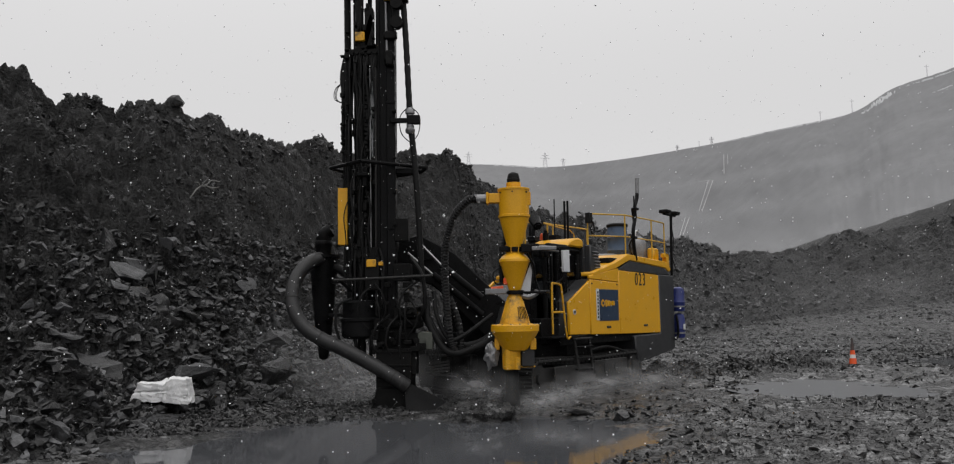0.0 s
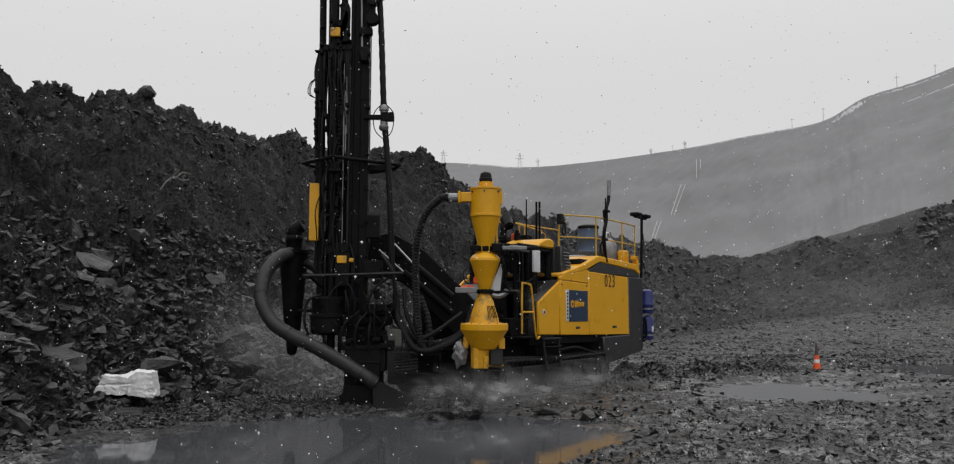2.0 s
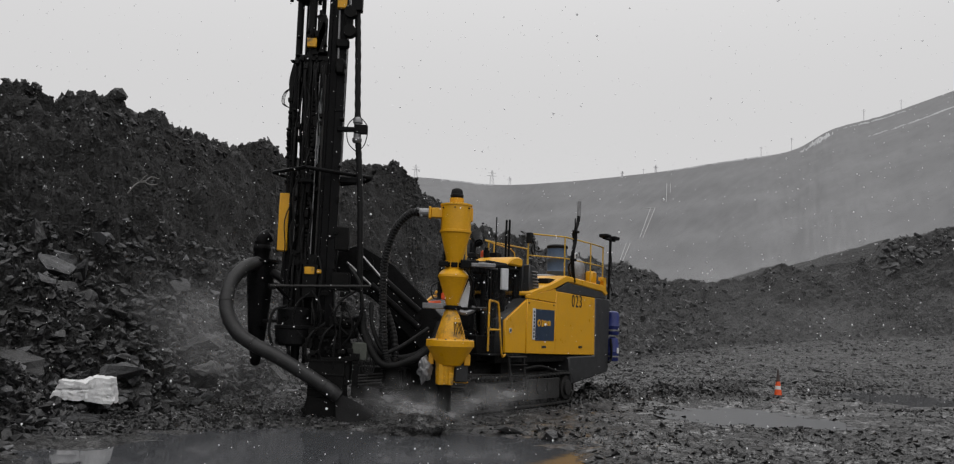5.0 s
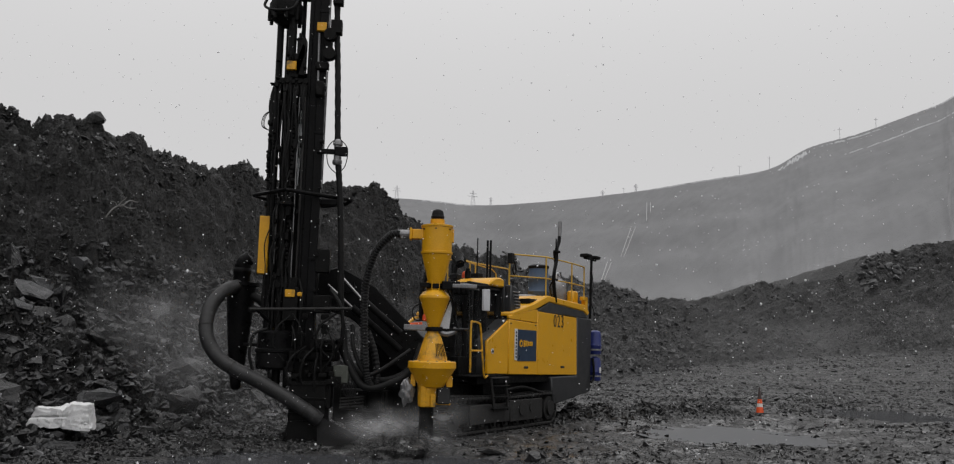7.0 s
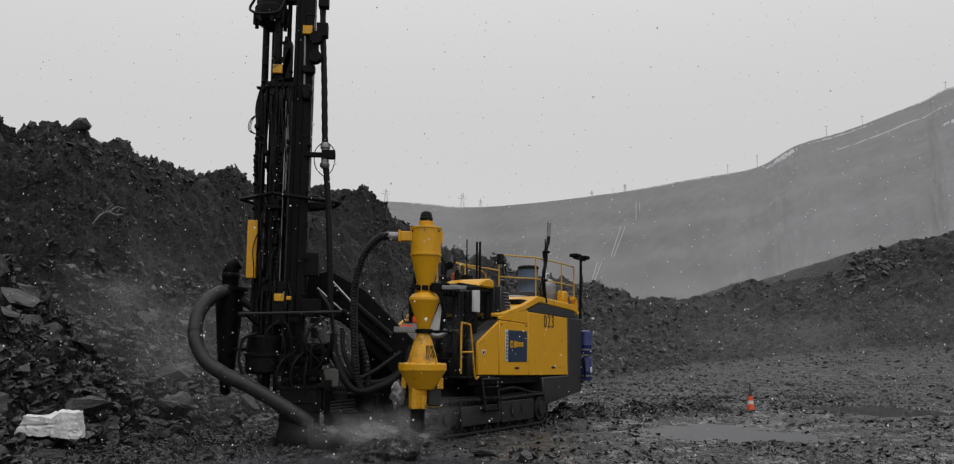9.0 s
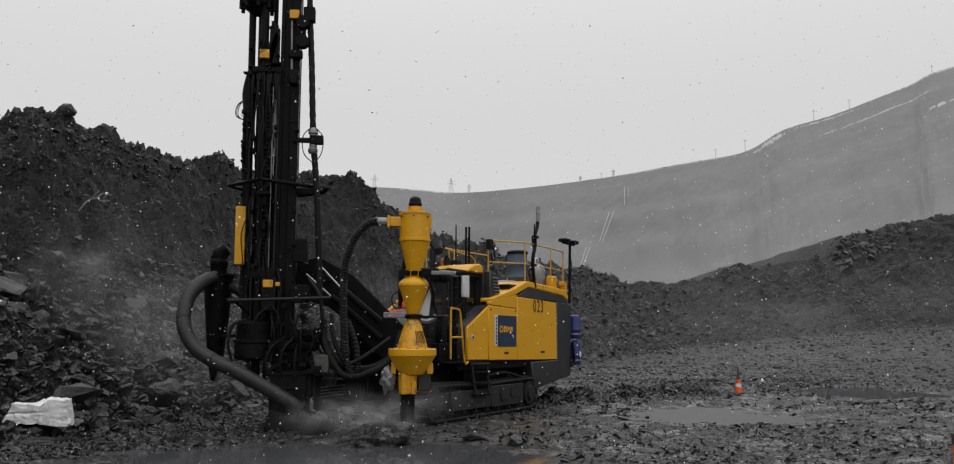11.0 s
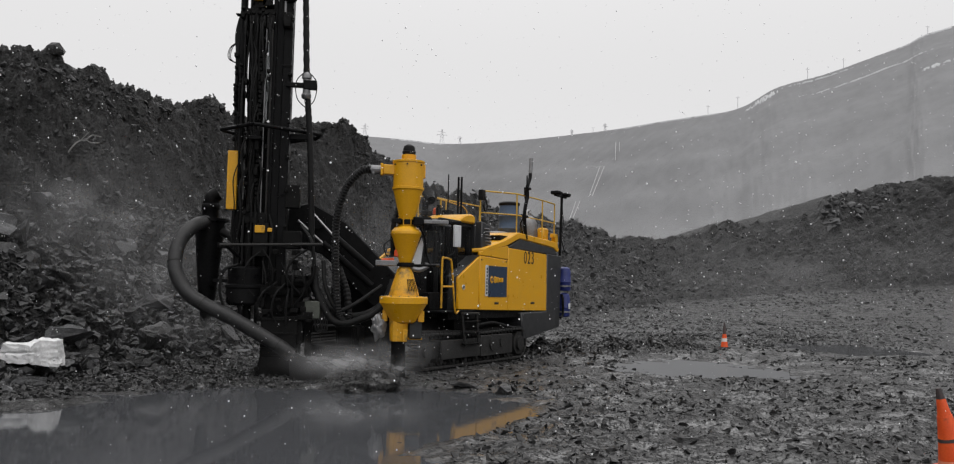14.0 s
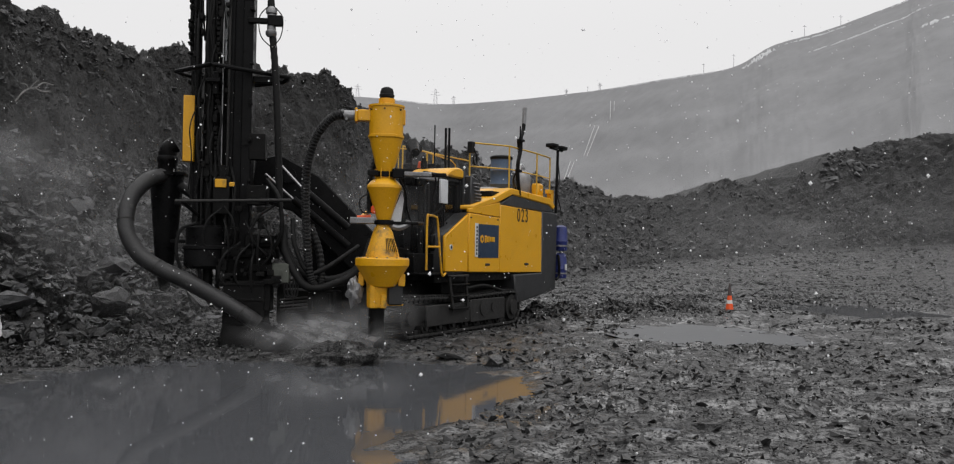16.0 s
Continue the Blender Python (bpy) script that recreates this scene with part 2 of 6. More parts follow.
def mud_material():
    """Trodden wet mud: dark crumbs, slick film that mirrors the sky, and pale patches of painted sheen."""
    # the pale patches put the film's sky sheen into the base colour
    m = shader("wet_mud", (0.012, 0.0118, 0.0117), (0.095, 0.0942, 0.094), 0.5, 3.2, 42, 1.0, dist=0.025, rough_spread=0.2,
               dirt_or_light=(0.28, 0.2795, 0.281), patch_amount=0.56, spec=0.5, lo=0.88, hi=1.16)
    nt = m.node_tree
    b = nt.nodes["Principled BSDF"]
    tc = nt.nodes.new("ShaderNodeTexCoord")
    n = nt.nodes.new("ShaderNodeTexNoise")
    n.inputs["Scale"].default_value, n.inputs["Detail"].default_value, n.inputs["Roughness"].default_value = 1.3, 9.0, 0.72
    nt.links.new(tc.outputs["Object"], n.inputs["Vector"])
    mr = nt.nodes.new("ShaderNodeMapRange")
    mr.interpolation_type = 'SMOOTHSTEP'
    nt.links.new(n.outputs[0], mr.inputs[0])
    mr.inputs[1].default_value, mr.inputs[2].default_value = 0.46, 0.56
    b.inputs["Coat Roughness"].default_value = 0.17
    b.inputs["Coat IOR"].default_value = 1.33
    # crumbs of wet slate trodden into the mud
    cr = nt.nodes.new("ShaderNodeTexNoise")
    cr.inputs["Scale"].default_value, cr.inputs["Detail"].default_value, cr.inputs["Roughness"].default_value = 11.0, 6.0, 0.65
    nt.links.new(tc.outputs["Object"], cr.inputs["Vector"])
    cm = nt.nodes.new("ShaderNodeMapRange")
    nt.links.new(cr.outputs[0], cm.inputs[0])
    cm.inputs[1].default_value, cm.inputs[2].default_value, cm.inputs[4].default_value = 0.515, 0.57, 0.9
    grit = nt.nodes.new("ShaderNodeTexNoise")
    grit.inputs["Scale"].default_value, grit.inputs["Detail"].default_value, grit.inputs["Roughness"].default_value = 27.0, 4.0, 0.6
    nt.links.new(tc.outputs["Object"], grit.inputs["Vector"])
    gm = nt.nodes.new("ShaderNodeMapRange")
    nt.links.new(grit.outputs[0], gm.inputs[0])
    gm.inputs[1].default_value, gm.inputs[2].default_value, gm.inputs[4].default_value = 0.53, 0.58, 0.85
    crumbs = nt.nodes.new("ShaderNodeMath")
    crumbs.operation = 'MAXIMUM'
    nt.links.new(cm.outputs[0], crumbs.inputs[0])
    nt.links.new(gm.outputs[0], crumbs.inputs[1])
    dull = nt.nodes.new("ShaderNodeMapRange")
    nt.links.new(crumbs.outputs[0], dull.inputs[0])
    dull.inputs[3].default_value, dull.inputs[4].default_value = 0.4, 0.06
    nt.links.new(dull.outputs[0], b.inputs["Specular IOR Level"])
    mx = nt.nodes.new("ShaderNodeMix")
    mx.data_type = 'RGBA'
    nt.links.new(crumbs.outputs[0], mx.inputs[0])
    nt.links.new(b.inputs["Base Color"].links[0].from_socket, mx.inputs[6])
    mx.inputs[7].default_value = (0.014, 0.014, 0.0145, 1)
    nt.links.new(mx.outputs[2], b.inputs["Base Color"])
    dry = nt.nodes.new("ShaderNodeMath")
    dry.operation = 'SUBTRACT'
    dry.use_clamp = True
    nt.links.new(mr.outputs[0], dry.inputs[0])
    nt.links.new(crumbs.outputs[0], dry.inputs[1])
    nt.links.new(dry.outputs[0], b.inputs["Coat Weight"])
    return m


GLASS, WATER, RIPPLED, MUD = glass_material(), water_material(), water_material("rippled_water", 0.3, 0.5), mud_material()


def steam_material(name, strength):
    """Thin steam: opaque in the middle of its shell, fading to nothing at the rim, broken by noise."""
    m = bpy.data.materials.new(name)
    m.use_nodes = True
    nt = m.node_tree
    nt.nodes.clear()
    tc = nt.nodes.new("ShaderNodeTexCoord")
    gr = nt.nodes.new("ShaderNodeTexGradient")
    gr.gradient_type = 'QUADRATIC_SPHERE'
    flat = nt.nodes.new("ShaderNodeVectorMath")
    flat.operation = 'MULTIPLY'
    flat.inputs[1].default_value = (1, 0, 1)
    nt.links.new(tc.outputs["Object"], flat.inputs[0])
    nt.links.new(flat.outputs[0], gr.inputs[0])
    n = nt.nodes.new("ShaderNodeTexNoise")
    n.inputs["Scale"].default_value, n.inputs["Detail"].default_value, n.inputs["Distortion"].default_value = 1.6, 5.0, 0.6
    nt.links.new(tc.outputs["Object"], n.inputs["Vector"])
    mr = nt.nodes.new("ShaderNodeMapRange")
    nt.links.new(n.outputs[0], mr.inputs[0])
    mr.inputs[1].default_value, mr.inputs[2].default_value = 0.36, 0.75
    mu = nt.nodes.new("ShaderNodeMath")
    mu.operation = 'MULTIPLY'
    nt.links.new(gr.outputs["Fac"], mu.inputs[0])
    nt.links.new(mr.outputs[0], mu.inputs[1])
    mu2 = nt.nodes.new("ShaderNodeMath")
    mu2.operation = 'MULTIPLY'
    mu2.inputs[1].default_value = strength
    nt.links.new(mu.outputs[0], mu2.inputs[0])
    tr = nt.nodes.new("ShaderNodeBsdfTransparent")
    df = nt.nodes.new("ShaderNodeBsdfDiffuse")
    df.inputs["Color"].default_value = (0.85, 0.85, 0.86, 1)
    tl = nt.nodes.new("ShaderNodeBsdfTranslucent")
    tl.inputs["Color"].default_value = (0.85, 0.85, 0.86, 1)
    ad = nt.nodes.new("ShaderNodeMixShader")
    nt.links.new(df.outputs[0], ad.inputs[1])
    nt.links.new(tl.outputs[0], ad.inputs[2])
    mx = nt.nodes.new("ShaderNodeMixShader")
    nt.links.new(mu2.outputs[0], mx.inputs[0])
    nt.links.new(tr.outputs[0], mx.inputs[1])
    nt.links.new(ad.outputs[0], mx.inputs[2])
    o = nt.nodes.new("ShaderNodeOutputMaterial")
    nt.links.new(mx.outputs[0], o.inputs[0])
    return m


def flake_material():
    """Snowflakes let light through as well as scatter it."""
    m = bpy.data.materials.new("snowflake")
    m.use_nodes = True
    nt = m.node_tree
    nt.nodes.clear()
    df, tl = nt.nodes.new("ShaderNodeBsdfDiffuse"), nt.nodes.new("ShaderNodeBsdfTranslucent")
    mx, o = nt.nodes.new("ShaderNodeMixShader"), nt.nodes.new("ShaderNodeOutputMaterial")
    mx.inputs[0].default_value = 0.6
    for k, n in enumerate((df, tl)):
        n.inputs["Color"].default_value = (0.97, 0.97, 0.98, 1)
        nt.links.new(n.outputs[0], mx.inputs[1 + k])
    nt.links.new(mx.outputs[0], o.inputs[0])
    return m


FLAKE = flake_material()
STEAM = steam_material("steam", 0.74)
DUST = steam_material("thin_dust", 0.32)
MIST = steam_material("mist", 0.22)


# ---- mesh tools ----
def box(bm, lo, hi, bevel=0.01, rot=None):
    """A box between two corners, its edges rounded off; rot turns it about its centre."""
    c = (Vector(lo) + Vector(hi)) / 2
    s = [abs(b - a) for a, b in zip(lo, hi)]
    m = Matrix.Translation(c) @ (rot.to_4x4() if rot else Matrix()) @ Matrix.Diagonal((*s, 1))
    vs = bmesh.ops.create_cube(bm, size=1, matrix=m)["verts"]
    if bevel:
        es = list({e for v in vs for e in v.link_edges})
        bmesh.ops.bevel(bm, geom=es, offset=min(bevel, 0.3 * min(s)), segments=1, affect='EDGES')


def rod(bm, a, b, r, r2=None, n=12, caps=True):
    a, b = Vector(a), Vector(b)
    d = b - a
    m = Matrix.Translation((a + b) / 2) @ d.to_track_quat('Z', 'Y').to_matrix().to_4x4()
    bmesh.ops.create_cone(bm, cap_ends=caps, segments=n, radius1=r, radius2=r if r2 is None else r2, depth=d.length, matrix=m)


def spline(pts, steps=8):
    """Points of a smooth curve through pts."""
    p = [Vector(q) for q in pts]
    p = [2 * p[0] - p[1], *p, 2 * p[-1] - p[-2]]
    out = []
    for i in range(1, len(p) - 2):
        for k in range(steps):
            t = k / steps
            out.append(0.5 * (2 * p[i] + (p[i + 1] - p[i - 1]) * t + (2 * p[i - 1] - 5 * p[i] + 4 * p[i + 1] - p[i + 2]) * t * t
                              + (3 * p[i] - p[i - 1] - 3 * p[i + 1] + p[i + 2]) * t ** 3))
    return out + [p[-2]]


def tube(bm, pts, r, n=10, steps=8, rib=0.0, every=2):
    """A hose or bent pipe along pts; rib: the height of its rings."""
    c = spline(pts, steps) if steps > 1 else [Vector(q) for q in pts]
    rings, side = [], None
    for i, q in enumerate(c):
        d = (c[min(i + 1, len(c) - 1)] - c[max(i - 1, 0)]).normalized()
        side = (d.orthogonal() if side is None else side - d * side.dot(d)).normalized()
        up = d.cross(side)
        rr = r + (rib if rib and i % every == 0 else 0)
        rings.append([bm.verts.new(q + rr * (math.cos(a) * side + math.sin(a) * up)) for a in (2 * math.pi * k / n for k in range(n))])
    for a, b in zip(rings, rings[1:]):
        for k in range(n):
            bm.faces.new((a[k], a[(k + 1) % n], b[(k + 1) % n], b[k]))
    bm.faces.new(rings[0][::-1])
    bm.faces.new(rings[-1])


def lathe(bm, profile, centre, n=28):
    """Turns (radius, z) pairs about the upright through centre."""
    rings = []
    for r, z in profile:
        rings.append([bm.verts.new((centre[0] + r * math.cos(2 * math.pi * k / n), centre[1] + r * math.sin(2 * math.pi * k / n), z)) for k in range(n)])
    for a, b in zip(rings, rings[1:]):
        for k in range(n):
            bm.faces.new((a[k], a[(k + 1) % n], b[(k + 1) % n], b[k]))
    bm.faces.new(rings[0][::-1])
    bm.faces.new(rings[-1])


def slab(bm, outline, y0, y1, bevel=0.012):
    """A plate: an outline in x and z, from y0 to y1."""
    f = bm.faces.new([bm.verts.new((x, y0, z)) for x, z in outline])
    g = bmesh.ops.extrude_face_region(bm, geom=[f])
    vs = [v for v in g["geom"] if isinstance(v, bmesh.types.BMVert)]
    bmesh.ops.translate(bm, verts=vs, vec=(0, y1 - y0, 0))
    fs = {f} | {q for v in vs for q in v.link_faces}
    bmesh.ops.recalc_face_normals(bm, faces=list(fs))
    if bevel:
        bmesh.ops.bevel(bm, geom=list({e for q in fs for e in q.edges}), offset=bevel, segments=1, affect='EDGES')


def mesh_of(name, bm, mat, smooth=40):
    me = bpy.data.meshes.new(name)
    bmesh.ops.recalc_face_normals(bm, faces=bm.faces)
    bm.to_mesh(me)
    bm.free()
    me.materials.append(mat)
    if smooth:
        me.shade_smooth()
        me.set_sharp_from_angle(angle=radians(smooth))
    return me


def part(name, bm, mat, parent, label="", into=None, smooth=40):
    """Links a bmesh as one mesh object under a thing or part. into: the matrix that brings the mesh into the parent's space."""
    if into is not None:
        bmesh.ops.transform(bm, matrix=into, verts=bm.verts)
    ob = new(name, mesh_of(name, bm, mat, smooth))
    ob.parent = parent
    return tagged(ob, label)


def thing(name, at, label, category, group="", kind=""):
    e = new(name)
    e.empty_display_size = 0.2
    e.matrix_basis = at if isinstance(at, Matrix) else pose(*at)
    return tagged(e, label, category, group, kind)


# ---- numeric noise for the terrain ----
def lattice(ix, iy, seed):
    h = (ix * 374761393 + iy * 668265263 + seed * 974634777).astype(np.int64) & 0x7fffffff
    h = ((h ^ (h >> 13)) * 1274126177) & 0x7fffffff
    return ((h ^ (h >> 16)) & 0xffff) / 65535.0


def vnoise(x, y, seed=0):
    ix, iy = np.floor(x).astype(np.int64), np.floor(y).astype(np.int64)
    fx, fy = x - ix, y - iy
    fx, fy = fx * fx * (3 - 2 * fx), fy * fy * (3 - 2 * fy)
    a, b = lattice(ix, iy, seed), lattice(ix + 1, iy, seed)
    c, d = lattice(ix, iy + 1, seed), lattice(ix + 1, iy + 1, seed)
    return (a * (1 - fx) + b * fx) * (1 - fy) + (c * (1 - fx) + d * fx) * fy - 0.5


def fbm(x, y, octaves=4, seed=0, gain=0.5):
    s, amp = 0, 1.0
    for k in range(octaves):
        s = s + amp * vnoise(x * 2 ** k + 17 * k, y * 2 ** k - 9 * k, seed + k)
        amp *= gain
    return s


def grid_mesh(name, pts, mat, smooth=True):
    """pts: an array rows x columns x 3."""
    r, c = pts.shape[:2]
    me = bpy.data.meshes.new(name)
    i = np.arange(r * c).reshape(r, c)
    q = np.stack([i[:-1, :-1], i[:-1, 1:], i[1:, 1:], i[1:, :-1]], -1).reshape(-1, 4)
    me.vertices.add(r * c)
    me.vertices.foreach_set("co", pts.reshape(-1).astype(np.float32))
    me.loops.add(q.size)
    me.loops.foreach_set("vertex_index", q.reshape(-1).astype(np.int32))
    me.polygons.add(len(q))
    me.polygons.foreach_set("loop_start", np.arange(0, q.size, 4, dtype=np.int32))
    me.update(calc_edges=True)
    me.materials.append(mat)
    if smooth:
        me.shade_smooth()
    return me


# ---- ground ----
SHORES = {
    "big": [(2.9, 12.6), (2.3, 11.1), (1.4, 9.3), (0.95, 7.7), (0.5, 5.6), (-1.0, 4.4), (-3.0, 5.2), (-3.8, 8), (-4.5, 10.5), (-3.9, 12.5), (-2.2, 13.5), (0.5, 13.75), (1.9, 13.3)],
    "mid": [(5.25, 19.2), (6.1, 20.0), (7.5, 19.7), (8.3, 18.0), (8.0, 16.6), (7.2, 15.7), (6.2, 16.0), (5.5, 16.6), (5.25, 18.0)],
    "far": [(12.0, 27.2), (13.9, 28.8), (15.8, 28.3), (17.1, 26.2), (16.5, 23.6), (14.2, 21.9), (12.5, 22.1), (12.1, 24.2)],
    "slick": [(2.9, 9.2), (3.6, 9.0), (3.7, 8.5), (3.1, 8.3)],
}


def puddle_depth(x, y):
    """Below zero inside a puddle's shore, in metres from it."""
    best = np.full(np.shape(x), 9.0)
    for k, shore in enumerate(SHORES.values()):
        dist, inside = np.full(np.shape(x), 1e9), np.zeros(np.shape(x), bool)
        for (ax, ay), (bx, by) in zip(shore, shore[1:] + shore[:1]):
            t = np.clip(((x - ax) * (bx - ax) + (y - ay) * (by - ay)) / ((bx - ax) ** 2 + (by - ay) ** 2), 0, 1)
            dist = np.minimum(dist, np.hypot(x - ax - t * (bx - ax), y - ay - t * (by - ay)))
            cross = (ay > y) != (by > y)
            inside ^= cross & (x < (bx - ax) * (y - ay) / (by - ay + 1e-9) + ax)
        best = np.minimum(best, np.where(inside, -dist, dist) + 0.32 * fbm(x * 0.9, y * 0.9, 4, 40 + k))
    return best


def ground_z(x, y):
    d = np.hypot(x, y)
    z = np.clip(0.055 * (d - 58), 0, None)
    z = np.minimum(z, 4.0)
    near = np.exp(-(np.clip(d - 18, 0, None) / 25) ** 2)
    z = z + 0.09 * fbm(x * 0.35, y * 0.35, 3, 3) + (0.075 * fbm(x * 1.7, y * 1.7, 4, 5, 0.6) + 0.02 * np.abs(fbm(x * 7, y * 7, 2, 9))) * (0.3 + near)
    p = puddle_depth(x, y)
    z = z - 0.045 * (1 - np.clip(p / 0.5, -2.5, 1)) + 0.015
    # churned mud ridge
    r = np.exp(-((y - 20.9 - 0.55 * (x - 3.7)) / 0.8) ** 2) * np.clip((x - 2.8) / 1.2, 0, 1) * np.clip((9.6 - x) / 1.5, 0, 1)
    z = z + r * (0.10 + 0.40 * np.abs(fbm(x * 1.8, y * 1.8, 3, 21)))
    # ground flattened and lowered under the rig, shaped so its lower shoes stay in view
    u, v = (x - 0.85) * 0.547 + (y - 16.23) * 0.837, -(x - 0.85) * 0.837 + (y - 16.23) * 0.547
    under_rig = np.clip((u + 0.9) / 0.5, 0, 1) * np.clip((5.6 - u) / 0.5, 0, 1) * np.clip((v + 0.6) / 0.4, 0, 1) * np.clip((3.2 - v) / 0.4, 0, 1)
    return z * (1 - 0.8 * under_rig) - 0.03 * under_rig


def stretch(lo, hi, step, far, grow=1.16):
    a = list(np.arange(lo, hi, step))
    s, p = step, a[-1]
    while p < far:
        s *= grow
        p += s
        a.append(p)
    s, p, front = step, a[0], []
    while p > -far:
        s *= grow
        p -= s
        front.append(p)
    return np.array(front[::-1] + a)


gx, gy = stretch(-7, 15, 0.095, 2500), stretch(4, 27, 0.085, 2500)
X, Y = np.meshgrid(gx, gy)
ground = tagged(new("ground", grid_mesh("ground", np.stack([X, Y, ground_z(X, Y)], -1), MUD)),
                "wet trodden pit floor of dark grey mud and stone chips", "ground", kind="structure")

for key, shore in SHORES.items():
    bm = bmesh.new()
    cx, cy = sum(p[0] for p in shore) / len(shore), sum(p[1] for p in shore) / len(shore)
    line = spline([(a - cx, b - cy, 0) for a, b in shore + shore[:1]], 4)[:-1]
    bm.faces.new([bm.verts.new(p * (1 + 0.5 / max(p.length, 0.3))) for p in line])
    w = new("water", mesh_of("water", bm, RIPPLED if key in ("mid", "slick") else WATER, 0))
    w.matrix_basis = pose(cx, cy, -0.034)
    tagged(w, "still muddy grey puddle mirroring the sky and rig" if key == "big" else "shallow grey puddle on the pit floor", "puddle", kind="structure")

# ---- spoil bank: foot and crest, from beside the camera round to the far end of the pit ----
BANK_LINE = [
    ((-9, -6, 0), (-22, -6, 9)), ((-7.4, 3, 0), (-17, 7, 8.4)), ((-6.0, 8.5, 0), (-13.3, 14, 7.6)), ((-5.3, 11.5, 0), (-11, 17.8, 7.15)),
    ((-4.9, 13.8, 0), (-8.8, 19.2, 6.72)), ((-4.3, 16, 0), (-7.3, 20.2, 6.72)), ((-3.7, 18.5, 0), (-6.1, 22.2, 6.55)), ((-2.6, 22, 0), (-4.6, 26, 6.85)),
    ((-0.4, 25, 0), (-1.7, 29, 6.95)), ((1.0, 27, 0), (-0.7, 30.4, 6.6)), ((3.4, 32, 0), (1.4, 36, 5.9)), ((7, 42, 0), (4.2, 45, 6.55)),
    ((10.5, 51, 0), (6.8, 53, 6.75)), ((16.7, 62, 0.3), (12.6, 66, 7.3)), ((24, 71, 0.8), (19.3, 74, 6.5)), ((36.5, 81, 1.5), (32.5, 86, 8.2)),
    ((51.5, 91, 2.6), (46.0, 97, 9.3)), ((55, 93, 2.7), (49.6, 98.5, 12.2)), ((60, 95, 3.0), (57.0, 103, 15.6)), ((70, 99, 3.5), (73, 110, 19.0)), ((95, 100, 4), (102, 112, 21)), ((130, 80, 4), (145, 92, 22)),
]


# knolls and notches of the crest: place along it, half width, height
KNOLLS = [(3.2, 0.22, 0.42), (4.0, 0.18, -0.25), (4.52, 0.33, 0.36), (5.65, 0.25, -0.16), (6.05, 0.12, -0.14), (6.43, 0.13, 0.20), (6.62, 0.1, -0.18), (6.77, 0.07, 0.2), (6.97, 0.2, -0.32), (7.5, 0.25, 0.22), (8.45, 0.3, -0.36), (8.95, 0.2, -0.25),
          (13.62, 0.3, 1.0), (14.7, 0.2, -0.45), (15.35, 0.35, 1.2), (17.25, 0.35, -1.8), (18.1, 0.3, -0.7), (18.8, 0.5, -0.7)]


def smooth_line(pts, per):
    return np.array([list(p) for p in spline(pts, per)])


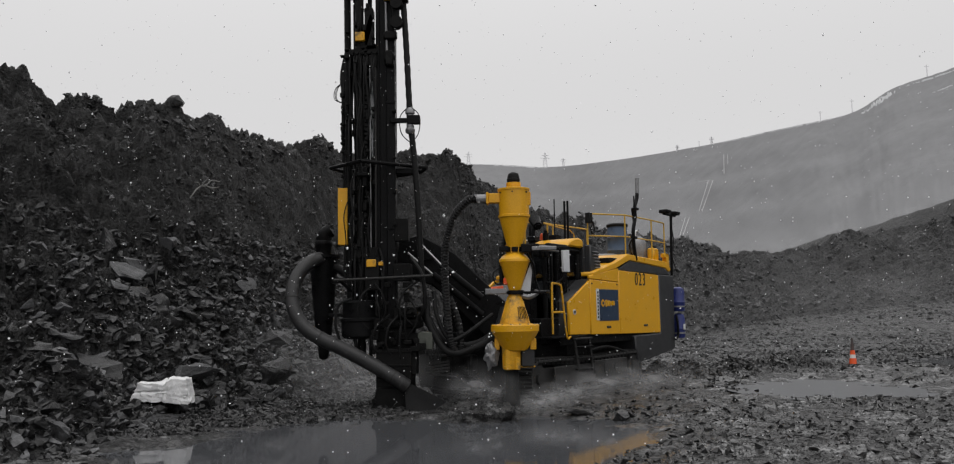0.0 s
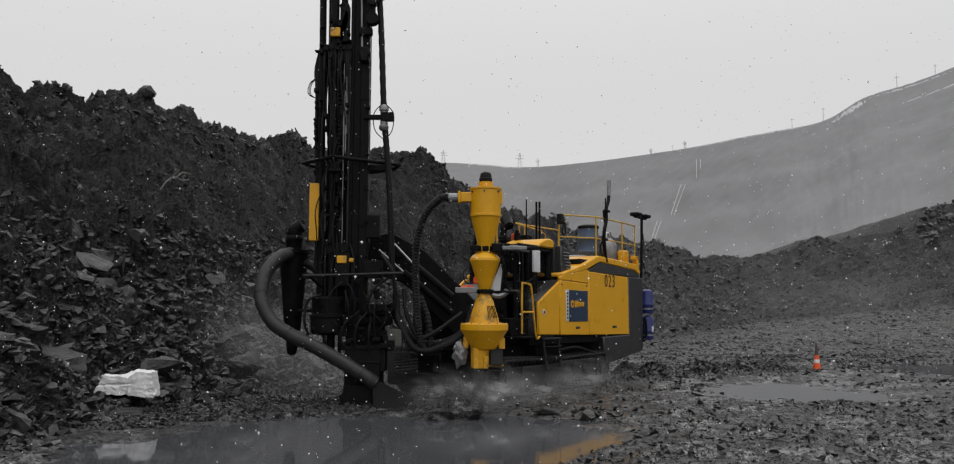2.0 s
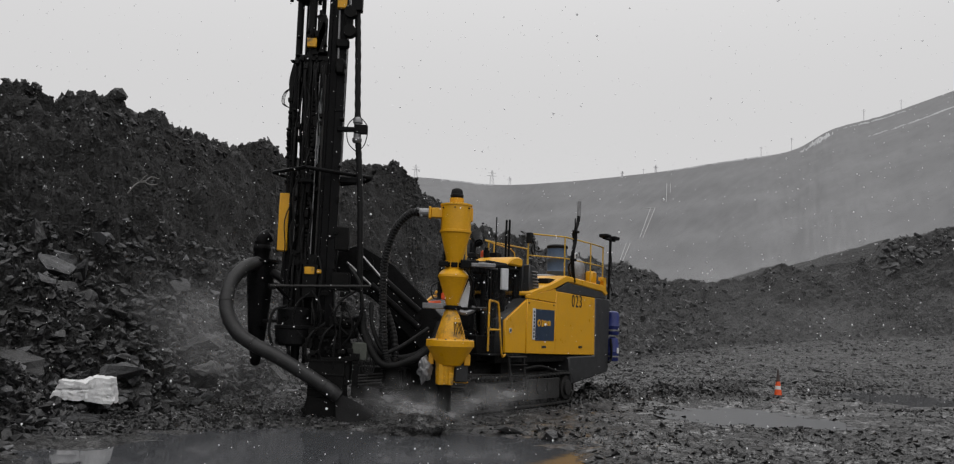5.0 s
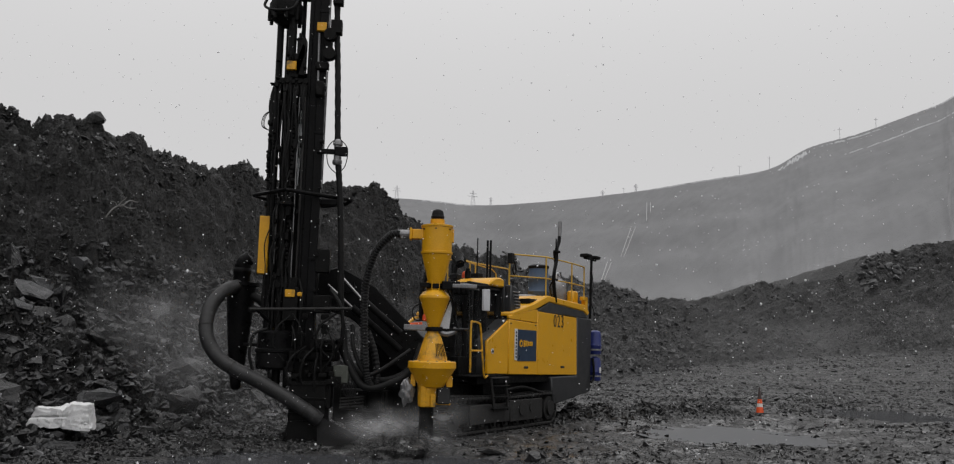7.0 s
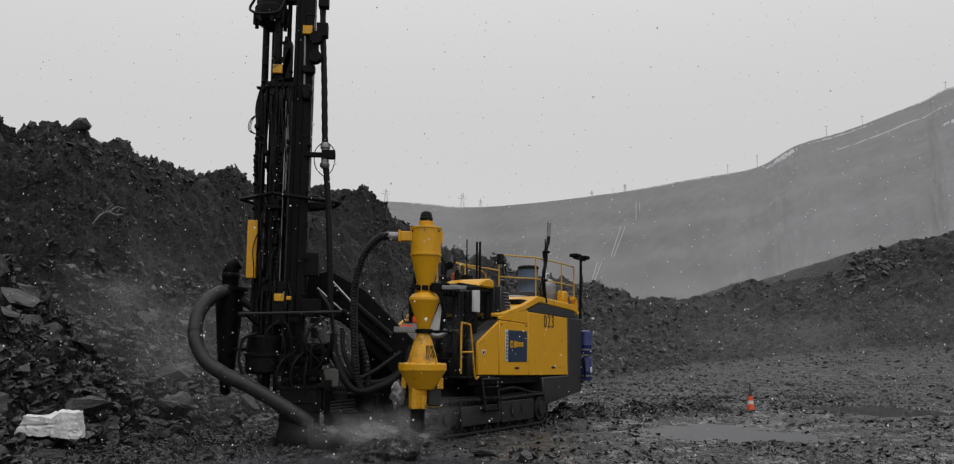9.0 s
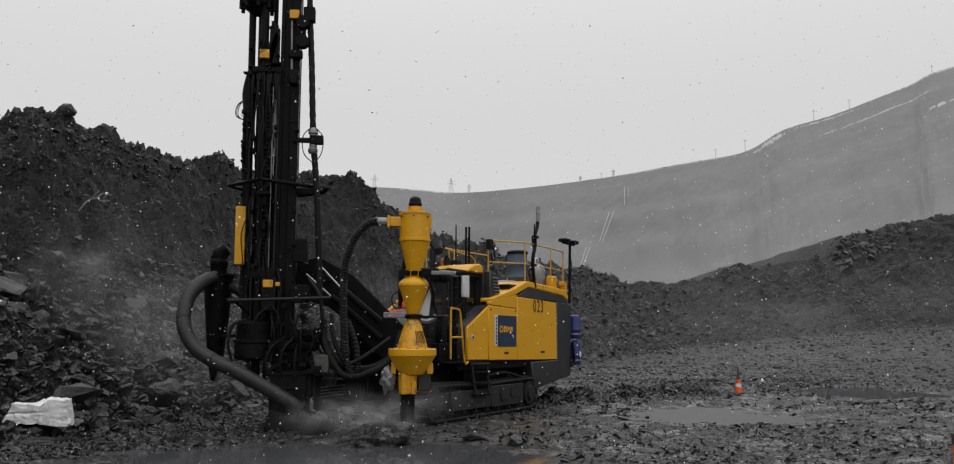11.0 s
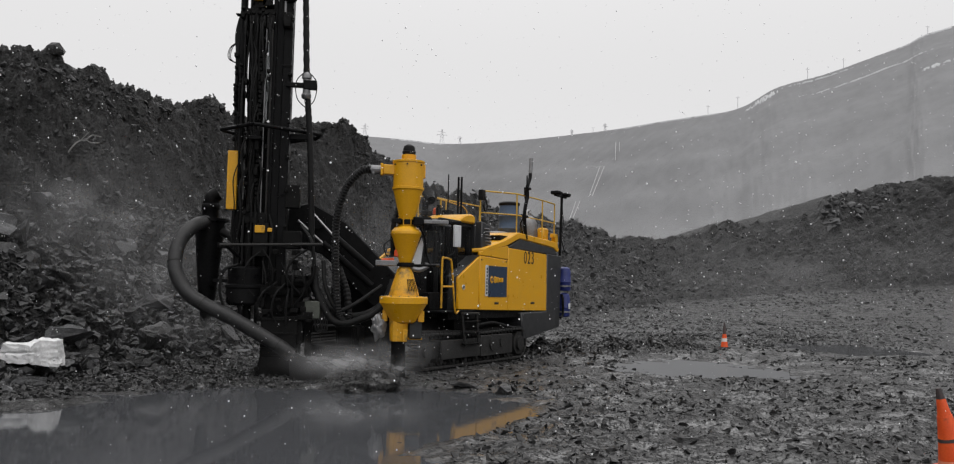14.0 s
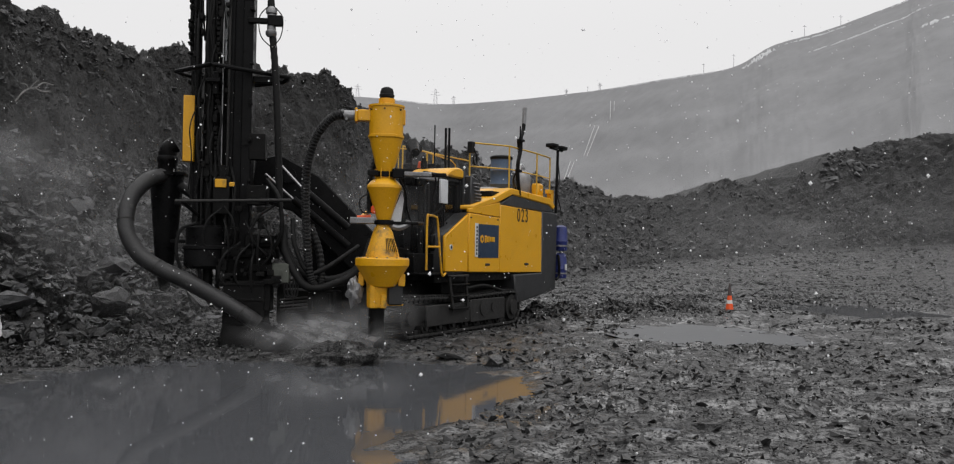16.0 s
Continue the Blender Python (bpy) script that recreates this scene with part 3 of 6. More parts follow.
def bank_point(s, w):
    """The bank's surface: s along it (0 to 1), w from the foot (0) to the crest (1) and past it."""
    i = np.clip(s * (len(FOOT) - 1), 0, len(FOOT) - 1.001)
    k = i.astype(int)
    f = (i - k)[..., None]
    foot, crest = FOOT[k] * (1 - f) + FOOT[k + 1] * f, CREST[k] * (1 - f) + CREST[k + 1] * f
    wc = np.clip(w, None, 1)[..., None]
    p = foot + (crest - foot) * wc
    rise = np.clip(w, 0, 1)
    prof = 0.54 * rise + 0.46 * rise ** 3
    p[..., 2] = foot[..., 2] + (crest[..., 2] - foot[..., 2]) * prof
    back = np.clip(w - 1, 0, None)[..., None]
    away = (crest - foot)
    away[..., 2] = 0
    p = p + away * back * 1.5
    p[..., 2] -= np.clip(w - 1, 0, None) * 2.5
    below = np.clip(-w, 0, None)[..., None]
    p = p - away * below
    p[..., 2] -= np.clip(-w, 0, None) * 2.5
    size = np.clip(np.linalg.norm(away, axis=-1) / 6.0, 0.8, 2.0)
    lump = 0.55 * fbm(p[..., 0] * 0.5, (p[..., 1] + p[..., 2]) * 0.5, 3, 61) + 0.42 * fbm(p[..., 0] * 1.6, (p[..., 1] + p[..., 2]) * 1.6, 4, 71, 0.62) \
        + 0.20 * np.abs(fbm(p[..., 0] * 3.6, p[..., 1] * 3.6 + p[..., 2] * 5.5, 3, 75, 0.65)) \
        + 0.115 * (1 - 0.75 * np.exp(-((w - 1.02) / 0.1) ** 2)) * fbm(p[..., 0] * 7.5, p[..., 1] * 7.5 + p[..., 2] * 9, 3, 77, 0.75) * np.clip(w * 3, 0, 1)
    gully = 0.5 * (0.5 - np.abs(fbm(s * 150 + 1.2 * w, w * 1.5, 3, 81)) * 2)
    amount = np.clip(w * 6 + 0.5, 0.0, 1.0) * size
    nrm = np.stack([-(away[..., 1]) * 0 - away[..., 0] * 0.1, -away[..., 1] * 0.1, np.ones_like(s)], -1)
    nrm /= np.linalg.norm(nrm, axis=-1, keepdims=True)
    p = p + nrm * ((lump + 0.5 * gully * np.clip(1 - np.abs(w - 0.55) * 1.8, 0, 1)) * amount)[..., None]
    for at, half, high in KNOLLS:
        p[..., 2] += high * np.exp(-((s * 21 - at) / half) ** 4) * np.clip((w - 0.55) / 0.35, 0, 1)
    crag = np.exp(-((w - 1.0) / 0.12) ** 4)
    p[..., 2] += crag * size * np.where(p[..., 1] > 55, 2.0, 1.0) * (1 - 0.6 * np.exp(-((s - 0.42) / 0.06) ** 2)) * (0.26 * np.round(fbm(s * 115, w * 2, 2, 91) * 5) / 5 + 0.05 * fbm(s * 420, w * 8, 2, 93) - 0.10)
    return p


FOOT, CREST = smooth_line([f for f, c in BANK_LINE], 16), smooth_line([c for f, c in BANK_LINE], 16)
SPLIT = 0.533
# split so that the far stretch takes the haze-paled material
for name, lo, hi, n, mat, label in (("spoil_bank", 0, SPLIT, 1050, BANK, "steep bank of dark blasted rock and earth"), ("far_bank", SPLIT, 1, 320, FARBANK, "far grey bank of spoil, paled for haze, closing the pit floor")):
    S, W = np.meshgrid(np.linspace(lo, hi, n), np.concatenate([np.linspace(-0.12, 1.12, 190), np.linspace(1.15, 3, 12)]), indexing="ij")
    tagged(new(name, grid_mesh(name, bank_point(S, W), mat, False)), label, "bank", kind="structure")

# ---- far side of the pit ----
RIM = [(-420, 640, 128), (-200, 690, 126), (-22, 700, 124), (38, 700, 120.6), (75, 600, 107), (116, 500, 97), (142, 420, 90.5), (156, 382, 88), (174, 378, 98),
       (192, 366, 102.5), (217, 350, 111.4), (233, 340, 118), (300, 300, 132), (420, 160, 140), (460, -60, 140), (420, -260, 130)]


def hill_point(s, w):
    i = np.clip(s * (len(RIMS) - 1), 0, len(RIMS) - 1.001)
    k = i.astype(int)
    r = RIMS[k] * (1 - (i - k))[..., None] + RIMS[k + 1] * (i - k)[..., None]
    d = np.hypot(r[..., 0], r[..., 1])
    e = (d - 2.0 * r[..., 2] * (1 - np.clip(w, None, 1)) + np.clip(w - 1, 0, None) * 220) / d
    p = np.stack([r[..., 0] * e, r[..., 1] * e, -3 + (r[..., 2] + 3) * np.clip(w, None, 1) - 25 * np.clip(w - 1, 0, None)], -1)
    step = 5.0 * np.sin(np.clip(w, 0, 1) * math.pi * 10) / math.pi * np.clip((1 - w) * 4, 0, 1)
    p[..., 2] += step * 0.35 + 2.0 * fbm(s * 26, w * 2.2, 2, 101) * np.clip((1 - w) * 3, 0, 1) + 0.5 * fbm(s * 160, w * 20, 2, 111) * np.clip((1 - w) * 5 + 0.35, 0, 1)
    return p


RIMS = smooth_line(RIM, 60)
S, W = np.meshgrid(np.linspace(0, 1, 420), np.concatenate([np.linspace(0, 1.0, 110), np.linspace(1.02, 2, 8)]), indexing="ij")
tagged(new("far_hillside", grid_mesh("far_hillside", hill_point(S, W), HILL)), "terraced hillside across the pit, haze painted into its pale grey", "hillside", kind="structure")

# ---- the drill rig: x rearward along its near track, y across, z up ----
RIG = pose(0.85, 16.23, 0, 0, 0, 56.8)
HERE = RIG.inverted()
rig = thing("drill_rig", RIG, "yellow and black tracked surface drill rig on muddy pit floor", "drill rig")


def add(name, mat, parent, make, label="", world_space=False, smooth=40):
    """A part whose mesh make(bm) builds, in the rig's space or in the world's."""
    bm = bmesh.new()
    make(bm)
    return part(name, bm, mat, parent, label, HERE if world_space else None, smooth)


def boxes(*list_of):
    def make(bm):
        for lo, hi in list_of:
            box(bm, lo, hi)
    return make


def each_box(name, mat, parent, list_of, world_space=False):
    for lo, hi in list_of:
        add(name, mat, parent, boxes((lo, hi)), "", world_space)


def rods(r, *list_of, n=10):
    def make(bm):
        for a, b in list_of:
            rod(bm, a, b, r, n=n)
    return make


# tracks
def track_shoe_mesh():
    bm = bmesh.new()
    box(bm, (-0.080, 0.0, -0.025), (0.080, 0.5, 0.02), 0.006)
    box(bm, (-0.075, 0.12, -0.09), (0.06, 0.2, -0.02), 0.01)
    box(bm, (-0.075, 0.3, -0.09), (0.06, 0.38, -0.02), 0.01)
    box(bm, (-0.05, 0.01, 0.01), (-0.02, 0.49, 0.055), 0.006)
    box(bm, (0.03, 0.01, 0.01), (0.05, 0.49, 0.04), 0.004)
    return mesh_of("track_shoe", bm, CAKED)


SHOE = track_shoe_mesh()
TX0, TX1, TR = 0.06, 4.26, 0.33
for y0 in (0.0, 2.0):
    track = add("track", CAKED, rig, boxes(((0.1, y0 + 0.1, 0.2), (4.2, y0 + 0.4, 0.55)), ((0.7, y0 + 0.06, 0.28), (3.6, y0 + 0.12, 0.52))), "muddy crawler track frame")
    length = 2 * (TX1 - TX0) + 2 * math.pi * TR
    count = 60
    for k in range(count):
        d = length * k / count
        straight = TX1 - TX0
        if d < straight:
            x, z, turn = TX0 + d, 0.36 + TR, 0
        elif d < straight + math.pi * TR:
            a = (d - straight) / TR
            x, z, turn = TX1 + TR * math.sin(a), 0.36 + TR * math.cos(a), math.degrees(a)
        elif d < 2 * straight + math.pi * TR:
            x, z, turn = TX1 - (d - straight - math.pi * TR), 0.36 - TR, 180
        else:
            a = (d - 2 * straight - math.pi * TR) / TR
            x, z, turn = TX0 - TR * math.sin(a), 0.36 - TR * math.cos(a), 180 + math.degrees(a)
        if 0.3 < x < 4.0 and z > 0.5:
            z -= 0.03 * math.sin(math.pi * (x - 0.3) / 3.7) ** 2
        shoe = new("track_shoe", SHOE)
        shoe.parent = track
        shoe.matrix_basis = pose(x, y0, z, 0, turn, 0)
    add("drive_sprocket", CAKED, track, lambda bm: (rod(bm, (TX1, y0 + 0.04, 0.36), (TX1, y0 + 0.46, 0.36), 0.27, n=18), rod(bm, (TX1, y0 - 0.02, 0.36), (TX1, y0 + 0.06, 0.36), 0.17, n=14),
                                                    [box(bm, (TX1 - 0.03, y0 + 0.2, 0.36 + 0.22), (TX1 + 0.03, y0 + 0.3, 0.36 + 0.30), 0.005)]))
    add("idler_wheel", CAKED, track, lambda bm: (rod(bm, (TX0, y0 + 0.05, 0.36), (TX0, y0 + 0.45, 0.36), 0.27, n=18), rod(bm, (TX0, y0 + 0.0, 0.36), (TX0, y0 + 0.08, 0.36), 0.12, n=12)))
    for k in range(7):
        x = 0.65 + 0.5 * k
        add("track_roller", CAKED, track, lambda bm: (rod(bm, (x, y0 + 0.08, 0.16), (x, y0 + 0.42, 0.16), 0.11, n=12), rod(bm, (x, y0 + 0.03, 0.16), (x, y0 + 0.1, 0.16), 0.06, n=10)))
    add("guard_plate", CAKED, track, lambda bm: (box(bm, (0.55, y0 - 0.02, 0.18), (2.2, y0 + 0.02, 0.56)), box(bm, (2.2, y0 - 0.035, 0.16), (3.75, y0 + 0.02, 0.60)),
                                                 rod(bm, (2.75, y0 - 0.06, 0.42), (2.75, y0 + 0.0, 0.42), 0.16, n=14), rod(bm, (3.2, y0 - 0.05, 0.42), (3.2, y0 + 0.0, 0.42), 0.1, n=12)), "muddy bolted guard plate")

# chassis and tail
add("chassis", MUDDY, rig, lambda bm: (box(bm, (0.2, 0.55, 0.45), (4.6, 1.95, 1.0)), box(bm, (1.0, 0.1, 0.95), (5.6, 2.4, 1.12)), box(bm, (1.6, 0.3, 0.72), (2.9, 0.7, 0.98)),
                                       tube(bm, [(2.2, 0.05, 0.82), (2.9, 0.03, 0.86), (3.7, 0.04, 0.74), (4.4, 0.1, 0.66)], 0.035)))
add("counterweight", GREY_PANEL, rig, lambda bm: slab(bm, [(4.42, 0.42), (6.66, 0.66), (6.72, 2.5), (5.78, 2.52), (5.78, 1.08), (4.3, 1.06)], 0.0, 2.5, 0.03), "dark grey rear cowling")
add("engine_housing", GREY_PANEL, rig, lambda bm: slab(bm, [(1.3, 1.12), (5.8, 1.12), (5.8, 2.52), (3.5, 2.5), (2.2, 2.3), (1.3, 1.85)], 0.05, 2.45, 0.02))
add("front_side_panel", YELLOW, rig, lambda bm: slab(bm, [(1.22, 1.165), (2.11, 1.15), (2.11, 2.27), (1.2, 1.82)], 0.0, 0.06), "bright yellow wedge-shaped panel")
door = add("service_door", YELLOW, rig, lambda bm: slab(bm, [(2.125, 1.145), (3.52, 1.12), (3.52, 2.26), (2.125, 2.30)], -0.008, 0.06), "yellow hinged service door")
add("upper_side_panel", YELLOW, rig, lambda bm: slab(bm, [(2.125, 2.315), (3.52, 2.275), (3.52, 2.585), (2.125, 2.38)], 0.0, 0.06))
rear_panel = add("rear_side_panel", YELLOW, rig, lambda bm: slab(bm, [(3.535, 1.12), (5.77, 1.09), (5.74, 2.49), (3.535, 2.54)], 0.0, 0.06), "yellow rear side panel with fleet number")
add("far_side_panel", YELLOW, rig, lambda bm: slab(bm, [(1.3, 1.15), (5.77, 1.1), (5.74, 2.5), (2.2, 2.36), (1.2, 1.82)], 2.44, 2.5))
for host, x in ((door, 2.95), (rear_panel, 4.9)):
    add("latch", INK, host, boxes(((x - 0.1, -0.02, 1.26), (x + 0.1, 0.01, 1.31))), "small black recessed latch")
for x in (2.2, 3.4):
    add("hinge", INK, door, boxes(((x - 0.03, -0.018, 2.2), (x + 0.03, 0.0, 2.23))))
# sign: plain shapes in the sign's colours
sign = add("sign_plate", SIGN_BLUE, door, boxes(((2.52, -0.018, 1.42), (3.44, -0.006, 2.10))), "dark blue sign with yellow emblem")
add("sign_strip", WHITE, door, boxes(((2.38, -0.018, 1.44), (2.51, -0.006, 2.11))), "white strip with grey bars")
each_box("strip_bar", GREY_PANEL, door, [((2.42, -0.022, 1.48 + 0.075 * k), (2.475, -0.017, 1.53 + 0.075 * k)) for k in range(8)])
add("emblem", YELLOW, sign, lambda bm: rod(bm, (2.67, -0.026, 1.80), (2.67, -0.016, 1.80), 0.085, n=6), "yellow hexagonal emblem")
add("emblem_core", SIGN_BLUE, sign, lambda bm: rod(bm, (2.67, -0.03, 1.80), (2.67, -0.02, 1.80), 0.04, n=6))
for k, (w, h) in enumerate(((0.07, 0.15), (0.07, 0.12), (0.025, 0.13), (0.05, 0.09), (0.07, 0.10), (0.06, 0.10))):
    x = 2.79 + sum((0.09, 0.09, 0.045, 0.07, 0.09, 0.08)[:k])
    add("sign_bar", YELLOW, sign, boxes(((x, -0.026, 1.80 - h / 2), (x + w, -0.016, 1.80 + h / 2))))
add("warning_disc", WHITE, rig, lambda bm: rod(bm, (1.42, -0.012, 1.62), (1.42, 0.004, 1.62), 0.055, n=16), "small round white and black sticker")
add("sticker_core", INK, rig, lambda bm: rod(bm, (1.42, -0.018, 1.62), (1.42, -0.01, 1.62), 0.032, n=16))


def lettering(text, size, m, mat, parent, name):
    c = bpy.data.curves.new(name, 'FONT')
    c.body, c.size, c.extrude = text, size, 0.003
    c.align_x = 'CENTER'
    c.space_character = 1.25
    o = bpy.data.objects.new(name, c)
    scene.collection.objects.link(o)
    bpy.context.view_layer.update()
    me = bpy.data.meshes.new_from_object(o.evaluated_get(bpy.context.evaluated_depsgraph_get()))
    bpy.data.objects.remove(o)
    me.materials.clear()
    me.materials.append(mat)
    ob = new(name, me)
    ob.parent, ob.matrix_basis = parent, m
    return ob


tagged(lettering("023", 0.42, pose(4.66, -0.006, 2.22, 90, 0, 0) @ Matrix.Diagonal((0.80, 1, 1, 1)), INK, rear_panel, "fleet_number"), "black painted number 023")

# hood and deck
add("hood_edge", YELLOW, rig, lambda bm: slab(bm, [(2.3, 2.375), (3.4, 2.57), (4.15, 2.79), (6.2, 2.68), (6.45, 2.58), (6.58, 2.66), (6.3, 2.84), (4.05, 2.93), (3.35, 2.71), (2.3, 2.46)], 0.0, 2.5, 0.02), "yellow sloping hood rim")
add("hood_side", GREY_PANEL, rig, lambda bm: slab(bm, [(3.5, 2.545), (5.77, 2.51), (6.5, 2.52), (6.2, 2.67), (4.18, 2.78)], 0.01, 2.49, 0.01), "dark grey hood flank")
add("deck", MUDDY, rig, boxes(((3.3, 0.1, 2.7), (6.3, 2.4, 2.82))))
for k in range(8):
    z = 2.42 + 0.068 * k
    add("louvre", GALV, rig, boxes(((2.62 - 0.02 * k, 0.06, z), (2.86 - 0.02 * k, 0.22, z + 0.022))), "pale grille slat" if k == 0 else "")
add("grille_housing", GREY_PANEL, rig, lambda bm: slab(bm, [(2.35, 2.36), (2.95, 2.36), (2.72, 3.0), (2.4, 3.06)], 0.1, 1.6, 0.02))

# guard rails on the deck
RAIL = 0.018


def rail_run(corners, z_low, z_mid, z_top, name):
    rail = add(name, RAIL_PAINT, rig, lambda bm: tube(bm, [(x, y, z_top) for x, y in corners], RAIL, 8, 1), "yellow tubular guard rail")
    for x, y in corners:
        add("post", RAIL_PAINT, rail, rods(RAIL, ((x, y, z_low), (x, y, z_top))))
    add("mid_rail", RAIL_PAINT, rail, lambda bm: tube(bm, [(x, y, z_mid) for x, y in corners], RAIL * 0.85, 8, 1))
    return rail


rail_run([(3.25, 0.6), (4.1, 0.08), (5.6, 0.08), (6.55, 0.15)], 2.7, 3.34, 3.84, "guard_rail")
rail_run([(3.3, 2.3), (4.8, 2.4), (6.55, 2.35)], 2.7, 3.34, 3.84, "guard_rail")
add("rail_bracket", YELLOW, rig, boxes(((6.35, 0.02, 2.72), (6.5, 0.14, 3.05)), ((6.2, 0.02, 2.95), (6.5, 0.12, 3.05))))
add("coiled_cable", RUBBER, rig, lambda bm: (tube(bm, [(3.25, 0.55, 3.75), (3.33, 0.5, 3.62), (3.38, 0.5, 3.45), (3.28, 0.5, 3.38), (3.22, 0.5, 3.5), (3.3, 0.5, 3.6)], 0.018),
                                            box(bm, (3.2, 0.52, 3.62), (3.34, 0.64, 3.86))))
# things kept on the deck
drum = thing("oil_drum", RIG @ pose(5.6, 1.0, 2.82), "faded dark blue drum with black lid on the rig's deck", "drum")
part("barrel", (lambda bm: (lathe(bm, [(0.245, 0), (0.255, 0.02), (0.255, 0.3), (0.27, 0.32), (0.255, 0.34), (0.255, 0.62), (0.27, 0.64), (0.255, 0.66), (0.245, 0.92)], (0, 0)), bm)[1])(bmesh.new()), DRUM, drum)
part("lid", (lambda bm: (lathe(bm, [(0.262, 0.91), (0.27, 0.93), (0.27, 0.97), (0.23, 1.0), (0.08, 1.01)], (0, 0)), bm)[1])(bmesh.new()), RUBBER, drum, "black clamped lid")
can = thing("canister", RIG @ pose(5.95, 0.62, 2.82), "pale grey plastic canister on the rig's deck", "canister")
part("body", (lambda bm: (lathe(bm, [(0.2, 0), (0.22, 0.03), (0.22, 0.5), (0.16, 0.62), (0.08, 0.68), (0.08, 0.74)], (0, 0), 20), bm)[1])(bmesh.new()), GALV, can)
part("handle", (lambda bm: (tube(bm, [(-0.1, 0, 0.66), (-0.08, 0, 0.8), (0.08, 0, 0.8), (0.1, 0, 0.66)], 0.02), bm)[1])(bmesh.new()), WHITE, can)
jerry = thing("jerrycan", RIG @ pose(6.15, 0.3, 2.83), "small yellow jerrycan on the rig's deck", "jerrycan")
part("body", (lambda bm: (box(bm, (-0.16, -0.1, 0), (0.16, 0.1, 0.36), 0.04), bm)[1])(bmesh.new()), YELLOW, jerry)
part("cap", (lambda bm: (rod(bm, (0.1, 0, 0.35), (0.1, 0, 0.42), 0.04), bm)[1])(bmesh.new()), INK, jerry)
basin = thing("wash_basin", RIG @ pose(4.55, 0.8, 2.82), "shallow pale basin upturned on the rig's deck", "basin")
part("bowl", (lambda bm: (lathe(bm, [(0.34, 0.0), (0.36, 0.02), (0.3, 0.14), (0.2, 0.17), (0.02, 0.18)], (0, 0)), bm)[1])(bmesh.new()), GALV, basin)

# masts on the deck
pole = add("antenna_mast", BLACK, rig, lambda bm: tube(bm, [(4.52, 0.02, 2.8), (4.42, 0.02, 3.2), (4.38, 0.0, 3.5), (4.5, 0.0, 3.8), (4.5, 0.0, 4.05), (4.62, 0.0, 4.25), (4.66, 0.0, 4.4)], 0.045, 8), "bent black aerial mast")
add("aerial", GALV, pole, rods(0.045, ((4.66, 0, 4.38), (4.68, 0, 4.76))), "grey tubular aerial")
each_box("aerial_bracket", BLACK, pole, [((4.42, -0.06, 3.98), (4.6, 0.06, 4.04)), ((4.35, -0.05, 3.3), (4.5, 0.06, 3.36)), ((4.42, -0.03, 4.04), (4.45, 0.0, 4.32))])
add("pole_cable", RUBBER, pole, lambda bm: tube(bm, [(4.45, 0.05, 4.0), (4.75, 0.15, 3.5), (4.8, 0.3, 3.2), (5.1, 0.4, 3.05), (5.3, 0.5, 3.2), (5.6, 0.6, 2.9)], 0.02, 6))
lamp_pole = add("lamp_pole", BLACK, rig, lambda bm: (rod(bm, (6.6, 0.0, 2.5), (6.68, 0.0, 4.1), 0.035), box(bm, (6.2, -0.03, 4.02), (6.95, 0.03, 4.07))), "black work-light pole")
for x in (6.28, 6.85):
    add("work_light", BLACK, lamp_pole, lambda bm: (box(bm, (x - 0.15, -0.12, 4.06), (x + 0.15, 0.1, 4.15), 0.02), box(bm, (x - 0.11, -0.14, 4.08), (x + 0.11, -0.12, 4.14), 0.004)), "black floodlight")
add("lamp_cable", RUBBER, lamp_pole, lambda bm: tube(bm, [(6.6, 0, 4.0), (6.75, -0.02, 3.4), (6.6, -0.03, 3.0), (6.85, -0.03, 2.6)], 0.012, 6))
# blue drums strapped to the rear corner
for z, r in ((1.60, 0.165), (0.93, 0.155)):
    keg = add("blue_canister", BLUE, rig, lambda bm: lathe(bm, [(r * 0.9, z), (r, z + 0.03), (r, z + 0.2), (r * 1.08, z + 0.23), (r, z + 0.26), (r, z + 0.48), (r * 0.85, z + 0.58), (r * 0.4, z + 0.62)], (6.94, 0.0), 20), "dark blue plastic canister on the rear corner")
    add("strap", GALV, keg, lambda bm: lathe(bm, [(r + 0.012, z + 0.1), (r + 0.012, z + 0.14)], (6.94, 0.0), 20))
add("canister_label", WHITE, rig, boxes(((6.86, -0.165, 1.13), (6.98, -0.15, 1.27))))
add("rear_pipe", BLACK, rig, lambda bm: tube(bm, [(6.75, -0.02, 1.5), (6.72, -0.06, 1.3), (6.72, -0.06, 1.0), (6.6, -0.04, 0.9)], 0.03))

# cab
cab = add("cab", BLACK, rig, lambda bm: (
    box(bm, (0.85, 0.32, 1.12), (2.4, 1.15, 1.5), 0.02), box(bm, (0.85, 0.32, 2.85), (2.4, 1.15, 3.0), 0.03), box(bm, (2.2, 0.36, 1.4), (2.4, 1.12, 2.95)),
    *[rod(bm, a, b, 0.05, n=8) for a, b in (((0.9, 0.36, 1.4), (0.9, 0.38, 2.95)), ((0.9, 1.1, 1.4), (0.9, 1.1, 2.95)), ((1.35, 0.36, 1.45), (1.35, 0.36, 2.9)), ((1.62, 0.35, 1.45), (1.62, 0.35, 2.9)), ((2.25, 0.36, 1.45), (2.25, 0.36, 2.9)))]), "black operator cab with dark windows")
add("window_pane", GLASS, cab, boxes(((0.94, 0.375, 1.5), (1.32, 0.39, 2.85))), "dark side window")
